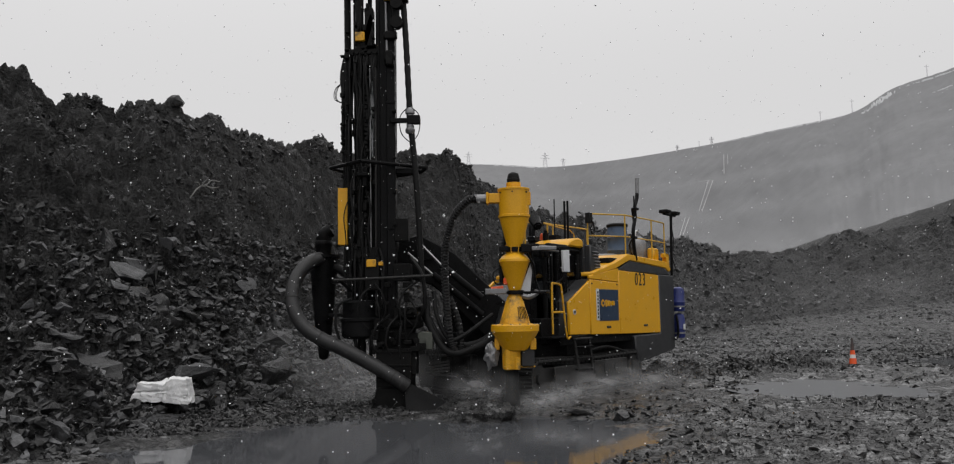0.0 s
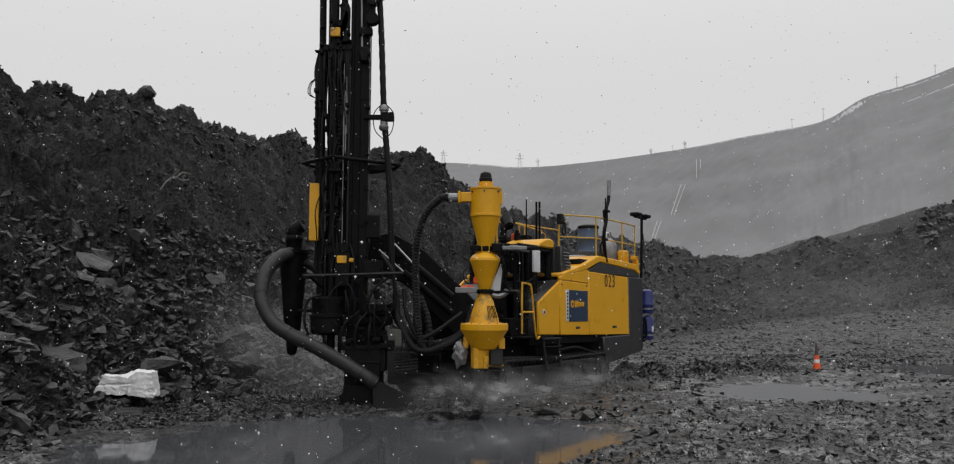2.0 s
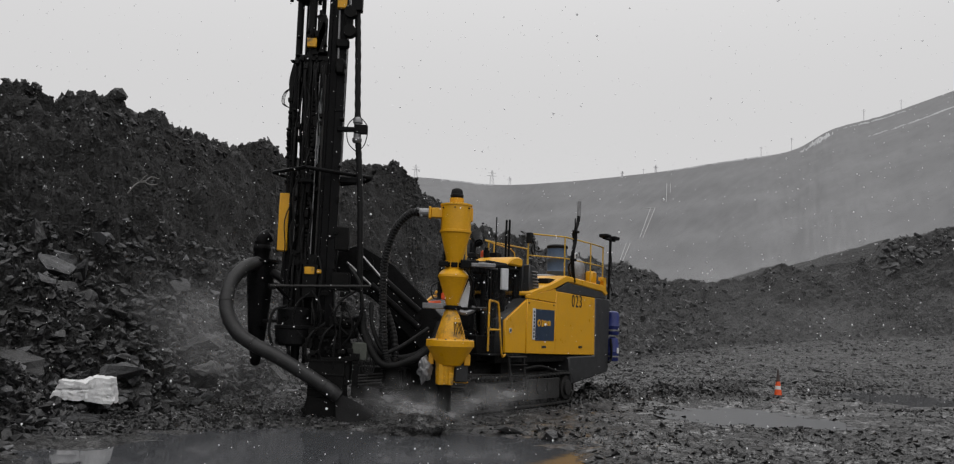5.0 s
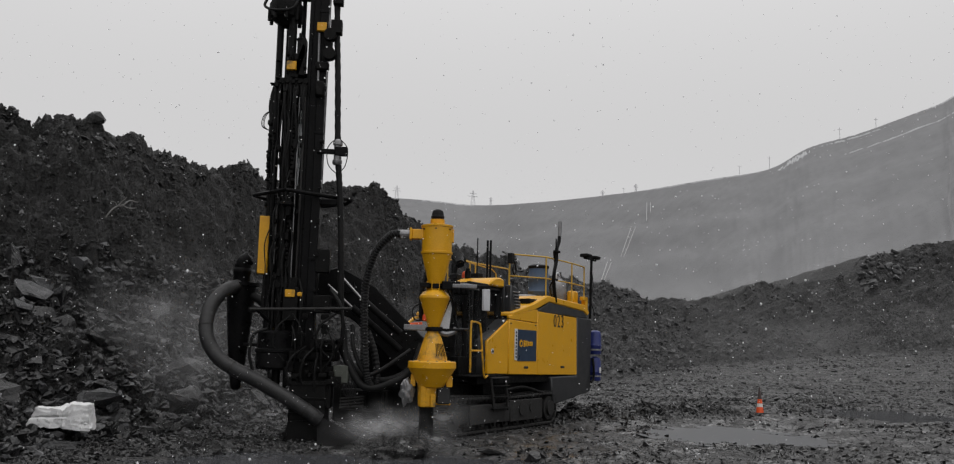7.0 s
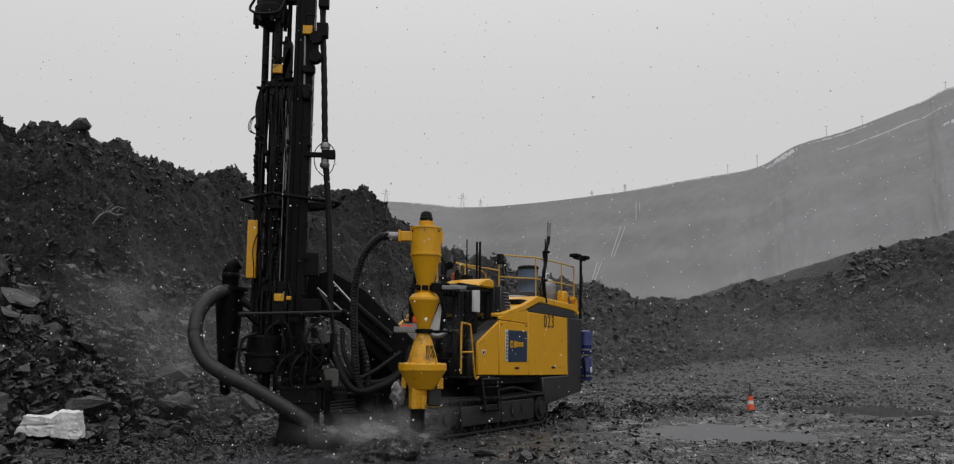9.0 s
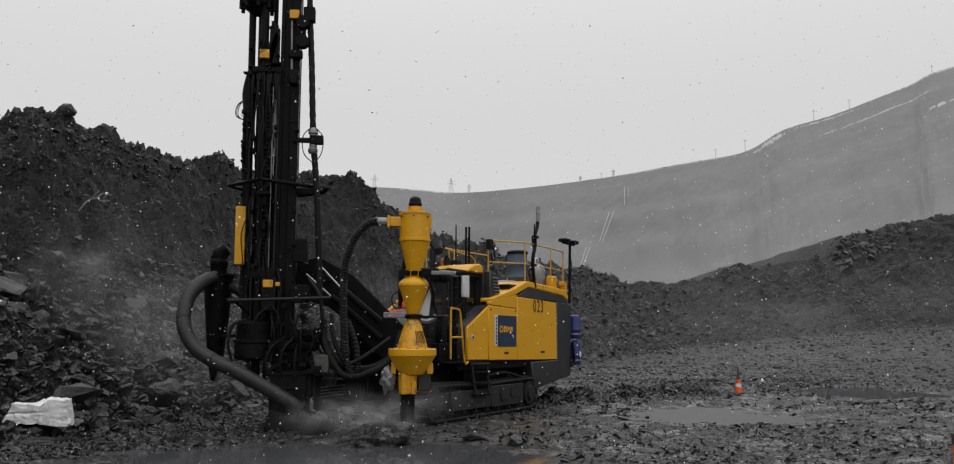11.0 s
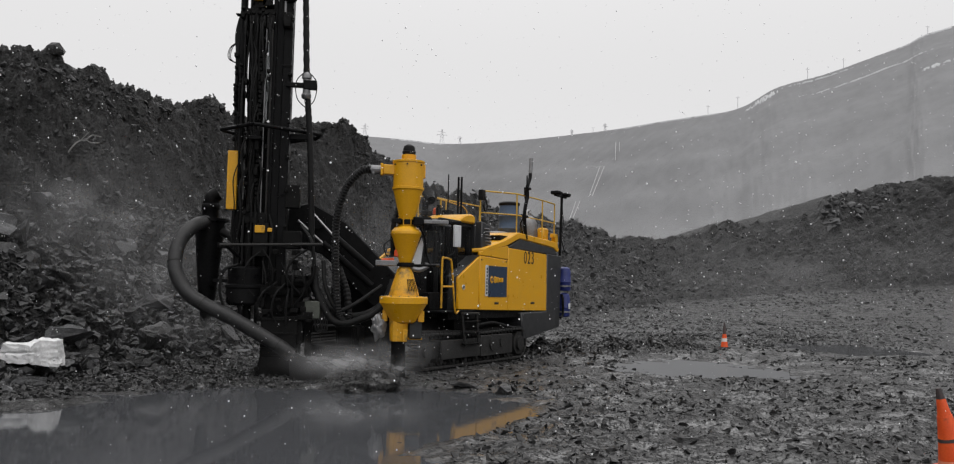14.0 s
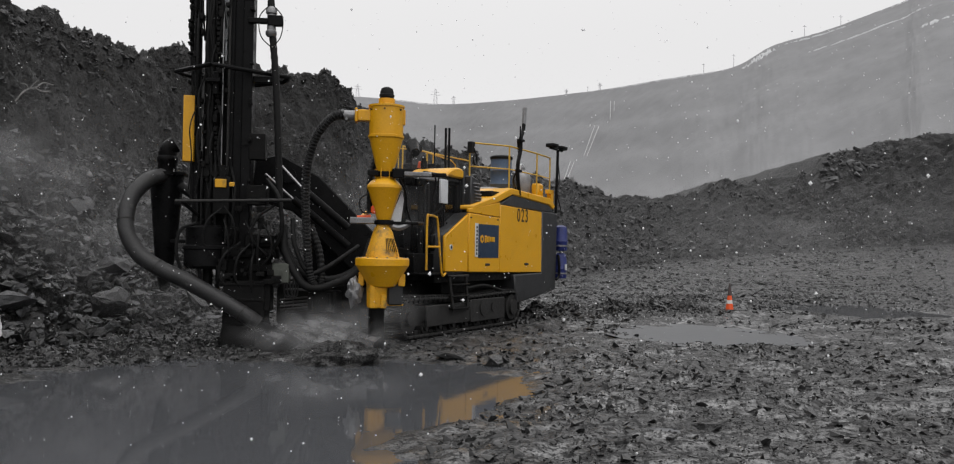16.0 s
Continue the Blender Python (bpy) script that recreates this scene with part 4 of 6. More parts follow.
add("window_pane", GLASS, cab, boxes(((1.66, 0.365, 1.9), (2.2, 0.38, 2.85))), "dark side window")
add("windscreen", GLASS, cab, boxes(((0.87, 0.4, 1.5), (0.89, 1.08, 2.85))), "tall dark windscreen")
add("roof", YELLOW, cab, lambda bm: slab(bm, [(1.62, 2.97), (1.66, 3.03), (1.82, 3.12), (2.0, 3.18), (2.2, 3.20), (2.36, 3.17), (2.38, 3.12), (2.38, 2.99), (1.8, 3.0)], 0.26, 1.15, 0.03), "domed yellow cab roof")
add("rear_pillar", GREY_PANEL, cab, lambda bm: slab(bm, [(2.36, 3.19), (2.5, 3.12), (2.62, 2.95), (2.66, 2.7), (2.7, 2.36), (2.32, 2.2), (2.34, 2.98)], 0.24, 0.5, 0.02), "dark curved rear cab pillar")
add("door_frame", BLACK, cab, lambda bm: (tube(bm, [(1.66, 0.31, 1.5), (1.66, 0.31, 2.86), (1.72, 0.31, 2.92), (2.22, 0.31, 2.92), (2.28, 0.31, 2.86), (2.28, 0.31, 1.95), (2.1, 0.31, 1.6), (1.9, 0.31, 1.48), (1.66, 0.31, 1.48)], 0.028, 8, 1),
                                          box(bm, (1.7, 0.30, 1.9), (2.25, 0.34, 1.94)), rod(bm, (1.74, 0.28, 1.7), (1.74, 0.28, 2.1), 0.015, n=8)), "black framed cab door")
add("front_post", BLACK, cab, lambda bm: (box(bm, (1.05, 0.29, 1.5), (1.11, 0.35, 2.95)), box(bm, (0.86, 0.30, 2.2), (1.6, 0.34, 2.24)), box(bm, (1.2, 0.28, 1.55), (1.52, 0.34, 1.85), 0.02), box(bm, (0.9, 0.26, 2.93), (1.7, 0.36, 3.02), 0.02)))
add("wiper", BLACK, cab, lambda bm: (tube(bm, [(1.0, 0.27, 1.8), (1.2, 0.25, 2.1), (1.28, 0.25, 2.6)], 0.012, 6), tube(bm, [(1.3, 0.27, 2.9), (1.2, 0.2, 2.5), (1.45, 0.22, 2.1)], 0.014, 6)))
add("seat", SEAT, cab, lambda bm: (box(bm, (1.4, 0.5, 1.48), (1.95, 1.0, 1.75), 0.06), box(bm, (1.85, 0.5, 1.7), (2.05, 1.0, 2.45), 0.08)))
add("console", SEAT, cab, boxes(((0.95, 0.5, 1.5), (1.2, 1.0, 2.0))))
mirror = add("mirror_arm", BLACK, cab, lambda bm: tube(bm, [(1.1, 0.3, 2.96), (1.05, 0.05, 2.9), (0.95, -0.02, 2.8), (0.95, -0.05, 2.35), (0.7, 0.1, 2.15)], 0.02, 8))
add("mirror_glass", WHITE, mirror, boxes(((0.86, -0.09, 2.42), (1.12, -0.04, 2.86))), "pale rectangular mirror back")
add("grab_rail", YELLOW_DIRTY, rig, lambda bm: tube(bm, [(0.5, -0.02, 1.2), (0.5, -0.02, 2.1), (0.58, -0.02, 2.18), (0.8, -0.02, 2.16), (0.88, -0.02, 2.05), (1.05, -0.02, 1.16), (1.2, -0.02, 1.13)], 0.021, 8, 5), "bent yellow grab rail")
add("grab_rung", YELLOW, rig, rods(0.02, ((0.5, -0.02, 1.62), (0.95, -0.02, 1.62))))
add("cab_step", BLACK, rig, lambda bm: (box(bm, (0.55, 0.0, 1.1), (1.9, 0.4, 1.14)), box(bm, (0.6, 0.3, 1.0), (1.3, 0.9, 1.5))))
ladder = add("ladder", CAKED, rig, lambda bm: (rod(bm, (1.3, -0.04, 1.1), (1.42, -0.08, 0.42), 0.03), rod(bm, (1.95, -0.04, 1.1), (2.0, -0.08, 0.42), 0.03), box(bm, (1.28, -0.1, 1.06), (2.0, -0.02, 1.1))), "muddy boarding ladder")
for z in (0.45, 0.68, 0.9):
    add("rung", MUDDY, ladder, boxes(((1.35, -0.12, z), (2.0, -0.02, z + 0.03))))
# top of the cab
add("beacon", ORANGE, rig, lambda bm: lathe(bm, [(0.09, 3.10), (0.09, 3.24), (0.08, 3.34), (0.04, 3.37)], (2.3, 1.2), 16), "orange warning beacon")
add("exhaust_stack", BLACK, rig, lambda bm: (tube(bm, [(1.8, 1.2, 2.9), (1.8, 1.2, 3.35), (1.82, 1.2, 3.5), (2.0, 1.2, 3.58)], 0.07), rod(bm, (1.85, 1.2, 3.48), (2.12, 1.2, 3.62), 0.11)), "black bent exhaust")
add("roof_box", BLACK, rig, boxes(((2.0, 1.1, 3.1), (2.35, 1.4, 3.2)), ((2.68, 1.1, 2.8), (2.9, 1.3, 3.36))))
for x, y, z in ((2.8, 1.2, 4.18), (3.27, 1.2, 4.18), (3.42, 1.2, 4.2)):
    add("whip_aerial", BLACK, rig, rods(0.014 if x < 3 else 0.025, ((x, y, 2.75), (x, y, z))))
add("roof_rail", RAIL_PAINT, rig, lambda bm: (tube(bm, [(2.35, 1.8, 3.0), (2.35, 1.8, 3.66), (3.2, 1.8, 3.72), (4.6, 1.8, 3.64), (4.8, 1.8, 3.55), (4.85, 1.8, 3.2), (4.85, 1.8, 2.8)], 0.016, 8, 1), rod(bm, (3.5, 1.8, 2.8), (3.5, 1.8, 3.72), 0.02)), "thin yellow roof rail")
spot = add("spot_post", BLACK, rig, lambda bm: (tube(bm, [(1.35, 0.9, 2.95), (1.35, 0.9, 3.3), (1.38, 0.88, 3.42)], 0.05, 8), box(bm, (1.25, 0.8, 3.1), (1.45, 1.0, 3.22), 0.02)), "black spotlight post on the cab")
add("spotlight", BLACK, spot, lambda bm: (rod(bm, (1.3, 0.75, 3.42), (1.5, 0.95, 3.6), 0.09, 0.13, n=14), rod(bm, (1.28, 0.73, 3.4), (1.32, 0.77, 3.44), 0.06, n=10)), "black round spotlight")
add("roof_aerial_base", BLACK, rig, lambda bm: (rod(bm, (2.05, 1.0, 3.15), (2.05, 1.0, 3.34), 0.07, n=12), rod(bm, (2.05, 1.0, 3.34), (2.05, 1.0, 3.4), 0.045, n=10)))
add("front_lamp_bar", GALV, rig, lambda bm: (box(bm, (0.25, 0.0, 2.82), (0.9, 0.12, 2.92)), box(bm, (0.3, 0.4, 2.86), (0.9, 0.5, 2.94))), "grey lamp bar")
for x in (0.36, 0.55, 0.74):
    add("front_lamp", BLACK, rig, lambda bm: box(bm, (x - 0.07, 0.2, 2.72), (x + 0.07, 0.35, 2.87), 0.02))

# front frame, boom and cylinders (in the world's directions)
boom_base = RIG @ Vector((-0.2, 1.2, 1.3))
add("front_frame", BLACK, rig, lambda bm: (box(bm, (-0.4, 0.5, 0.5), (0.6, 2.0, 1.6), 0.03), box(bm, (-0.7, 0.8, 0.9), (0.0, 1.7, 1.9), 0.03), box(bm, (0.55, 0.5, 1.3), (0.8, 0.8, 2.6), 0.02)))
add("front_bumper", MUDDY, rig, lambda bm: (box(bm, (-0.75, 0.55, 0.2), (0.1, 2.35, 0.95), 0.04), box(bm, (-0.95, 0.9, 0.45), (-0.7, 2.0, 0.85), 0.03), *[rod(bm, (-0.97, y, 0.5), (-0.97, y, 0.8), 0.04, n=8) for y in (1.0, 1.4, 1.8)]), "muddy black front frame")
add("boom", BLACK, rig, lambda bm: (
    slab(bm, [(-1.75, 3.0), (-1.35, 3.1), (-0.7, 2.75), (0.3, 1.75), (0.55, 1.3), (0.45, 0.9), (0.1, 0.95), (-1.1, 2.15), (-1.8, 2.35)], 15.7, 15.85, 0.02),
    slab(bm, [(-1.75, 2.8), (-1.0, 2.8), (0.4, 1.7), (0.6, 1.2), (0.2, 1.1), (-1.2, 2.2)], 15.9, 16.3, 0.02),
    rod(bm, (-1.2, 15.6, 2.75), (-1.2, 16.0, 2.75), 0.13), rod(bm, (0.2, 15.6, 1.35), (0.2, 16.3, 1.35), 0.14)), "black welded boom plates", True)
for (a, b, c) in (((-1.35, 15.35, 2.95), (-0.92, 15.3, 2.5), (-0.2, 15.4, 1.9)), ((-1.55, 15.5, 2.75), (-1.1, 15.5, 2.35), (-0.2, 15.6, 1.6))):
    cyl = add("hydraulic_cylinder", BLACK, rig, rods(0.065, (Vector(b), Vector(c))), "black hydraulic cylinder", True)
    add("piston_rod", CHROME, cyl, rods(0.022, (Vector(a), Vector(b))), "bright chrome rod", True)

# ---- the feed mast ----
MX0, MX1 = -1.97, -1.70
mast = add("mast", BLACK, rig, lambda bm: (
    box(bm, (MX0, 14.75, 0.9), (MX1, 15.25, 11.6), 0.02), box(bm, (MX0 - 0.04, 14.72, 1.0), (MX0 + 0.03, 14.82, 11.4), 0.01), box(bm, (MX1 - 0.12, 14.71, 1.0), (MX1 + 0.03, 14.79, 11.4), 0.01),
    *[box(bm, (MX1 - 0.13, 14.70, z), (MX1 + 0.035, 14.80, z + 0.05), 0.006) for z in (3.1, 5.35, 7.6, 9.8)]), "tall black steel feed mast wet with snow", True)
add("guide_tube", BLACK, mast, rods(0.062, ((-2.49, 14.85, 1.5), (-2.56, 14.85, 9.6))), "", True)
add("drill_rod", MUDDY, mast, rods(0.075, ((-2.27, 14.72, 0.9), (-2.32, 14.75, 10.6))), "", True)
add("guide_tube", BLACK, mast, rods(0.045, ((-2.38, 15.0, 1.5), (-2.43, 15.0, 9.6))), "", True)
add("guide_tube", BLACK, mast, rods(0.04, ((-2.13, 14.95, 1.5), (-2.15, 14.95, 9.6))), "", True)
add("inner_beam", MUDDY, mast, boxes(((-2.46, 15.05, 1.5), (-2.05, 15.25, 4.2)), ((-2.46, 15.05, 4.6), (-2.2, 15.2, 6.6))), "", True)
add("guide_bar", CAKED, mast, boxes(((-2.03, 14.66, 1.6), (-1.995, 14.72, 6.3))), "worn grey guide bar", True)
add("rack_plate", MUDDY, mast, boxes(((-2.2, 14.86, 1.5), (-2.0, 14.9, 6.5))), "", True)
add("feed_rod", GALV, mast, rods(0.012, ((-2.10, 14.68, 2.4), (-2.11, 14.68, 6.0))), "thin bright rod", True)
add("feed_rod", GALV, mast, rods(0.022, ((-1.80, 14.68, 6.1), (-1.82, 14.68, 7.2))), "thin bright rod", True)
add("snow_patch", WHITE, mast, lambda bm: (box(bm, (-2.125, 14.80, 4.75), (-2.055, 14.85, 5.55), 0.02), box(bm, (-2.105, 14.80, 4.35), (-2.075, 14.85, 4.8), 0.012), box(bm, (-2.10, 14.80, 5.5), (-2.07, 14.85, 5.8), 0.01)), "strip of clinging snow", True)
LINK = bmesh.new()
box(LINK, (-0.025, -0.025, 0), (0.025, 0.025, 0.055), 0.006)
LINK = mesh_of("chain_link", LINK, MUDDY)
for z in np.arange(1.5, 6.4, 0.08):
    link = new("chain_link", LINK)
    link.parent, link.matrix_basis = mast, HERE @ pose(-2.185, 14.685, z)
for k in range(3):
    add("mast_hose", RUBBER, mast, lambda bm: tube(bm, [(-2.6 + 0.04 * k, 15.0 + 0.05 * k, 2.2), (-2.63 + 0.03 * k, 15.05, 4.0), (-2.62 + 0.05 * k, 15.05, 5.3), (-2.52 + 0.03 * k, 15.0, 6.3)], 0.028, 7), "", True)
for k in range(3):
    add("hose_loop", RUBBER, mast, lambda bm: tube(bm, [(-2.6, 14.95, 5.85), (-2.72 - 0.02 * k, 14.9, 5.7), (-2.74 - 0.02 * k, 14.9, 5.5), (-2.6, 14.95, 5.42)], 0.007, 6), "", True)
for k in range(4):
    add("bundle_hose", RUBBER, mast, lambda bm: tube(bm, [(-2.58 - 0.012 * k, 14.9, 4.3), (-2.63 + 0.02 * math.sin(3 * k), 14.88, 4.9), (-2.60 - 0.03 * (k % 2), 14.88, 5.4), (-2.66 + 0.02 * k, 14.88, 5.9), (-2.57, 14.9, 6.4)], 0.024, 7), "", True)
carriage = add("cradle", MUDDY, mast, lambda bm: (
    box(bm, (-2.5, 14.7, 6.2), (-1.98, 14.95, 6.36)), box(bm, (-2.2, 14.66, 6.4), (-2.05, 14.9, 7.1)), box(bm, (-2.12, 14.66, 6.0), (-1.98, 14.76, 6.24)), slab(bm, [(-2.3, 6.36), (-2.16, 6.36), (-2.02, 6.9), (-2.1, 7.0)], 14.66, 14.74, 0.01),
    box(bm, (-1.84, 14.6, 6.02), (-1.68, 14.74, 6.3), 0.03), box(bm, (-1.86, 14.62, 6.5), (-1.62, 14.75, 6.66), 0.03), box(bm, (-1.72, 14.62, 6.75), (-1.58, 14.8, 7.25), 0.03),
    *[rod(bm, (-2.45 + 0.11 * k, 14.64, 6.28), (-2.45 + 0.11 * k, 14.72, 6.28), 0.035, n=8) for k in range(5)]), "", True)
for k in range(8):
    x, sway = -2.46 + 0.062 * k, 0.03 * math.sin(2.3 * k)
    add("carriage_hose", RUBBER, carriage, lambda bm: tube(bm, [(x, 14.68, 6.22), (x + sway, 14.62, 5.9), (x - sway, 14.66, 5.4 - 0.1 * (k % 3)), (x + 0.5 * sway, 14.7, 4.9 - 0.2 * (k % 2))], 0.013 + 0.004 * (k % 3), 6), "", True)
for x0, z0 in ((-2.36, 6.48), (-1.86, 7.22)):
    add("yellow_guard", YELLOW_DIRTY, carriage, boxes(((x0, 14.60, z0), (x0 + 0.17, 14.68, z0 + 0.16))), "small dirty yellow guard", True)
for z in (7.15, 6.8):
    add("sheave", MUDDY, carriage, rods(0.11, ((-1.62, 14.55, z), (-1.62, 14.72, z)), n=14), "", True)
add("clamp", MUDDY, carriage, boxes(*[((-2.5 + 0.1 * k, 14.68, 5.9 + 0.12 * (k % 3)), (-2.44 + 0.1 * k, 14.78, 6.2 + 0.1 * (k % 2))) for k in range(5)]), "", True)
head = add("rotary_head", MUDDY, mast, lambda bm: (lathe(bm, [(0.10, 7.35), (0.18, 7.42), (0.28, 7.5), (0.30, 7.62), (0.30, 7.75), (0.27, 7.78), (0.27, 8.3), (0.2, 8.4)], (-2.46, 14.85), 22),
                                                   box(bm, (-2.3, 14.8, 7.9), (-2.0, 15.0, 8.2))), "black ribbed rotary head", True)
for a in np.arange(0, 6.2, 0.7):
    c = Vector((-2.46 + 0.29 * math.cos(a), 14.85 + 0.29 * math.sin(a), 0))
    add("head_stud", MUDDY, head, rods(0.035, (c + Vector((0, 0, 7.42)), c + Vector((0, 0, 7.66))), n=8), "", True)
add("head_hose", RUBBER, head, lambda bm: tube(bm, [(-2.75, 14.75, 7.9), (-2.82, 14.7, 7.68), (-2.6, 14.55, 7.55), (-2.3, 14.55, 7.6), (-2.2, 14.7, 7.9)], 0.025, 7), "", True)
riser = add("riser_pipe", RUBBER, mast, lambda bm: tube(bm, [(-1.22, 14.75, 2.2), (-1.27, 14.72, 3.4), (-1.32, 14.72, 4.2), (-1.40, 14.72, 5.1), (-1.46, 14.72, 6.4), (-1.53, 14.75, 7.7), (-1.56, 14.8, 9.5)], 0.05, 10, 12, 0.007, 2), "ribbed black riser hose", True)
add("coupling", GALV, riser, lambda bm: (lathe(bm, [(0.06, 4.80), (0.085, 4.83), (0.085, 4.88), (0.065, 4.9), (0.065, 5.14), (0.085, 5.16), (0.085, 5.22), (0.06, 5.26)], (-1.40, 14.7), 14)), "pale steel hose coupling", True)
add("bracket", BLACK, riser, boxes(((-1.75, 14.66, 5.0), (-1.25, 14.76, 5.08)), ((-1.45, 14.62, 4.96), (-1.22, 14.72, 5.12))), "", True)
add("tether", RUBBER, riser, lambda bm: [tube(bm, [(-1.4, 14.66, 5.3), (-1.4 + s * 0.17, 14.66, 5.1), (-1.4 + s * 0.15, 14.66, 4.8), (-1.38, 14.66, 4.62)], 0.009, 6) for s in (-1, 1)], "", True)
each_box("top_clamp", MUDDY, riser, [((-1.62, 14.62, 7.2), (-1.42, 14.8, 7.45)), ((-1.6, 14.62, 7.75), (-1.42, 14.8, 8.1))], True)
guard = add("guard_ring", BLACK, mast, lambda bm: (tube(bm, [(-1.15, 15.0, 4.24), (-2.2, 14.30, 4.26), (-2.84, 14.85, 4.24), (-2.7, 15.2, 4.24), (-1.75, 15.4, 4.24)], 0.035, 8, 1),
                                                   tube(bm, [(-1.15, 15.0, 4.24), (-1.25, 15.15, 4.2), (-1.7, 15.2, 4.14)], 0.045, 8, 1)), "black tubular guard ring", True)
each_box("guard_bracket", BLACK, guard, [((-1.75, 14.78, 4.1), (-1.3, 14.86, 4.2)), ((-2.3, 14.4, 4.02), (-2.1, 14.9, 4.08)), ((-2.22, 14.5, 3.85), (-2.14, 14.56, 4.2))], True)
add("yellow_box", YELLOW, mast, lambda bm: (box(bm, (-2.69, 14.72, 2.85), (-2.52, 14.95, 3.86), 0.008), [rod(bm, (-2.67 + 0.06 * k, 14.71, z), (-2.67 + 0.06 * k, 14.73, z), 0.012, n=6) for k in (0, 2) for z in (2.88, 3.45, 3.82)]), "plain yellow upright box", True)
each_box("side_block", MUDDY, mast, [((-1.7, 14.7, 2.9), (-1.45, 14.9, 3.3)), ((-1.7, 14.6, 2.2), (-1.4, 14.9, 2.5))], True)
add("lower_carriage", MUDDY, mast, lambda bm: (box(bm, (-2.45, 14.66, 2.58), (-1.98, 14.95, 2.8)), box(bm, (-2.2, 14.6, 2.05), (-1.95, 14.8, 2.62)),
                                               *[rod(bm, (-2.3 + 0.12 * k, 14.6, 2.66), (-2.3 + 0.12 * k, 14.7, 2.66), 0.05, n=8) for k in range(3)]), "", True)
add("yellow_label", YELLOW_DIRTY, mast, boxes(((-2.17, 14.58, 2.45), (-2.0, 14.62, 2.58)), ((-1.98, 14.60, 2.47), (-1.88, 14.64, 2.54))), "dirty yellow plate", True)
add("cross_bar", CAKED, mast, rods(0.024, ((-2.7, 14.4, 2.22), (-1.0, 14.35, 2.27))), "grey horizontal guard bar", True)
for a, b in (((-2.6, 14.4, 2.22), (-2.3, 14.8, 1.9)), ((-1.2, 14.36, 2.26), (-1.7, 14.8, 2.3))):
    add("bar_stay", BLACK, mast, rods(0.03, (a, b)), "", True)
suction = add("suction_drum", BLACK, mast, lambda bm: (lathe(bm, [(0.28, 1.22), (0.32, 1.26), (0.32, 1.5), (0.34, 1.52), (0.34, 1.56), (0.30, 1.58), (0.30, 1.84), (0.24, 1.88)], (-2.31, 14.75), 24)), "black cylindrical drum with flanges", True)
add("drum_hoop", RUBBER, suction, lambda bm: tube(bm, [(-2.62, 14.5, 1.2), (-2.68, 14.45, 1.5), (-2.62, 14.45, 1.8), (-2.4, 14.45, 1.9)], 0.025, 7), "", True)
for a, b in (((-2.35, 14.5, 1.25), (-2.33, 14.5, 1.0)), ((-2.1, 14.6, 1.25), (-2.1, 14.6, 0.9))):
    add("drum_leg", BLACK, suction, rods(0.03, (a, b)), "", True)
central = add("centralizer", MUDDY, mast, lambda bm: (box(bm, (-2.06, 14.55, 1.38), (-1.25, 15.3, 1.56), 0.03), box(bm, (-2.0, 14.6, 1.0), (-1.38, 15.2, 1.4), 0.02), box(bm, (-1.7, 14.5, 1.56), (-1.3, 14.9, 1.75), 0.02), box(bm, (-1.6, 14.55, 1.18), (-1.2, 15.0, 1.3), 0.02),
                                                      *[rod(bm, (-1.95 + 0.16 * k, 14.5, 1.47), (-1.95 + 0.16 * k, 14.56, 1.47), 0.035, n=8) for k in range(5)]), "", True)
add("junction_box", STONE_GREEN, central, lambda bm: (box(bm, (-1.28, 14.5, 1.02), (-1.02, 14.68, 1.32), 0.015), rod(bm, (-1.15, 14.48, 1.2), (-1.15, 14.52, 1.2), 0.03)), "greenish grey junction box", True)
for k in range(3):
    add("box_cable", RUBBER, central, lambda bm: tube(bm, [(-1.1 + 0.04 * k, 14.52, 1.04), (-1.08 + 0.05 * k, 14.5, 0.85), (-0.98 + 0.04 * k, 14.5, 0.85), (-0.95 + 0.03 * k, 14.55, 1.25)], 0.012, 6), "", True)
foot = add("foot_column", MUDDY, mast, lambda bm: (box(bm, (-1.99, 14.45, 0.3), (-1.38, 15.1, 1.05), 0.02), slab(bm, [(-2.06, 0.0), (-1.33, 0.0), (-1.38, 0.4), (-1.98, 0.4)], 14.4, 15.2, 0.02),
                                                   box(bm, (-1.4, 14.5, 0.6), (-1.3, 14.9, 1.0)), *[box(bm, (-1.99, 14.43, z), (-1.38, 14.47, z + 0.03), 0.004) for z in (0.5, 0.75, 0.98)]), "muddy square dust hood column", True)


def flap(bm):
    pts = [(-1.5, 14.35, 0.42), (-1.38, 14.3, 0.44), (-1.12, 14.42, 0.30), (-0.82, 14.6, 0.12), (-1.0, 14.3, 0.02), (-1.22, 14.1, -0.03), (-1.45, 14.2, 0.02)]
    a = [bm.verts.new(p) for p in pts]
    b = [bm.verts.new((x, y + 0.02, z + 0.02)) for x, y, z in pts]
    bm.faces.new(a)
    bm.faces.new(b[::-1])
    for k in range(len(pts)):
        bm.faces.new((a[k], b[k], b[(k + 1) % len(pts)], a[(k + 1) % len(pts)]))


add("rubber_flap", BLACK, foot, flap, "sagging black rubber skirt flap", True)
add("hood_bolt", MUDDY, foot, lambda bm: [rod(bm, (-2.02, 14.38, 0.06 + 0.12 * k), (-2.02, 14.42, 0.06 + 0.12 * k), 0.04, n=8) for k in range(2)], "", True)

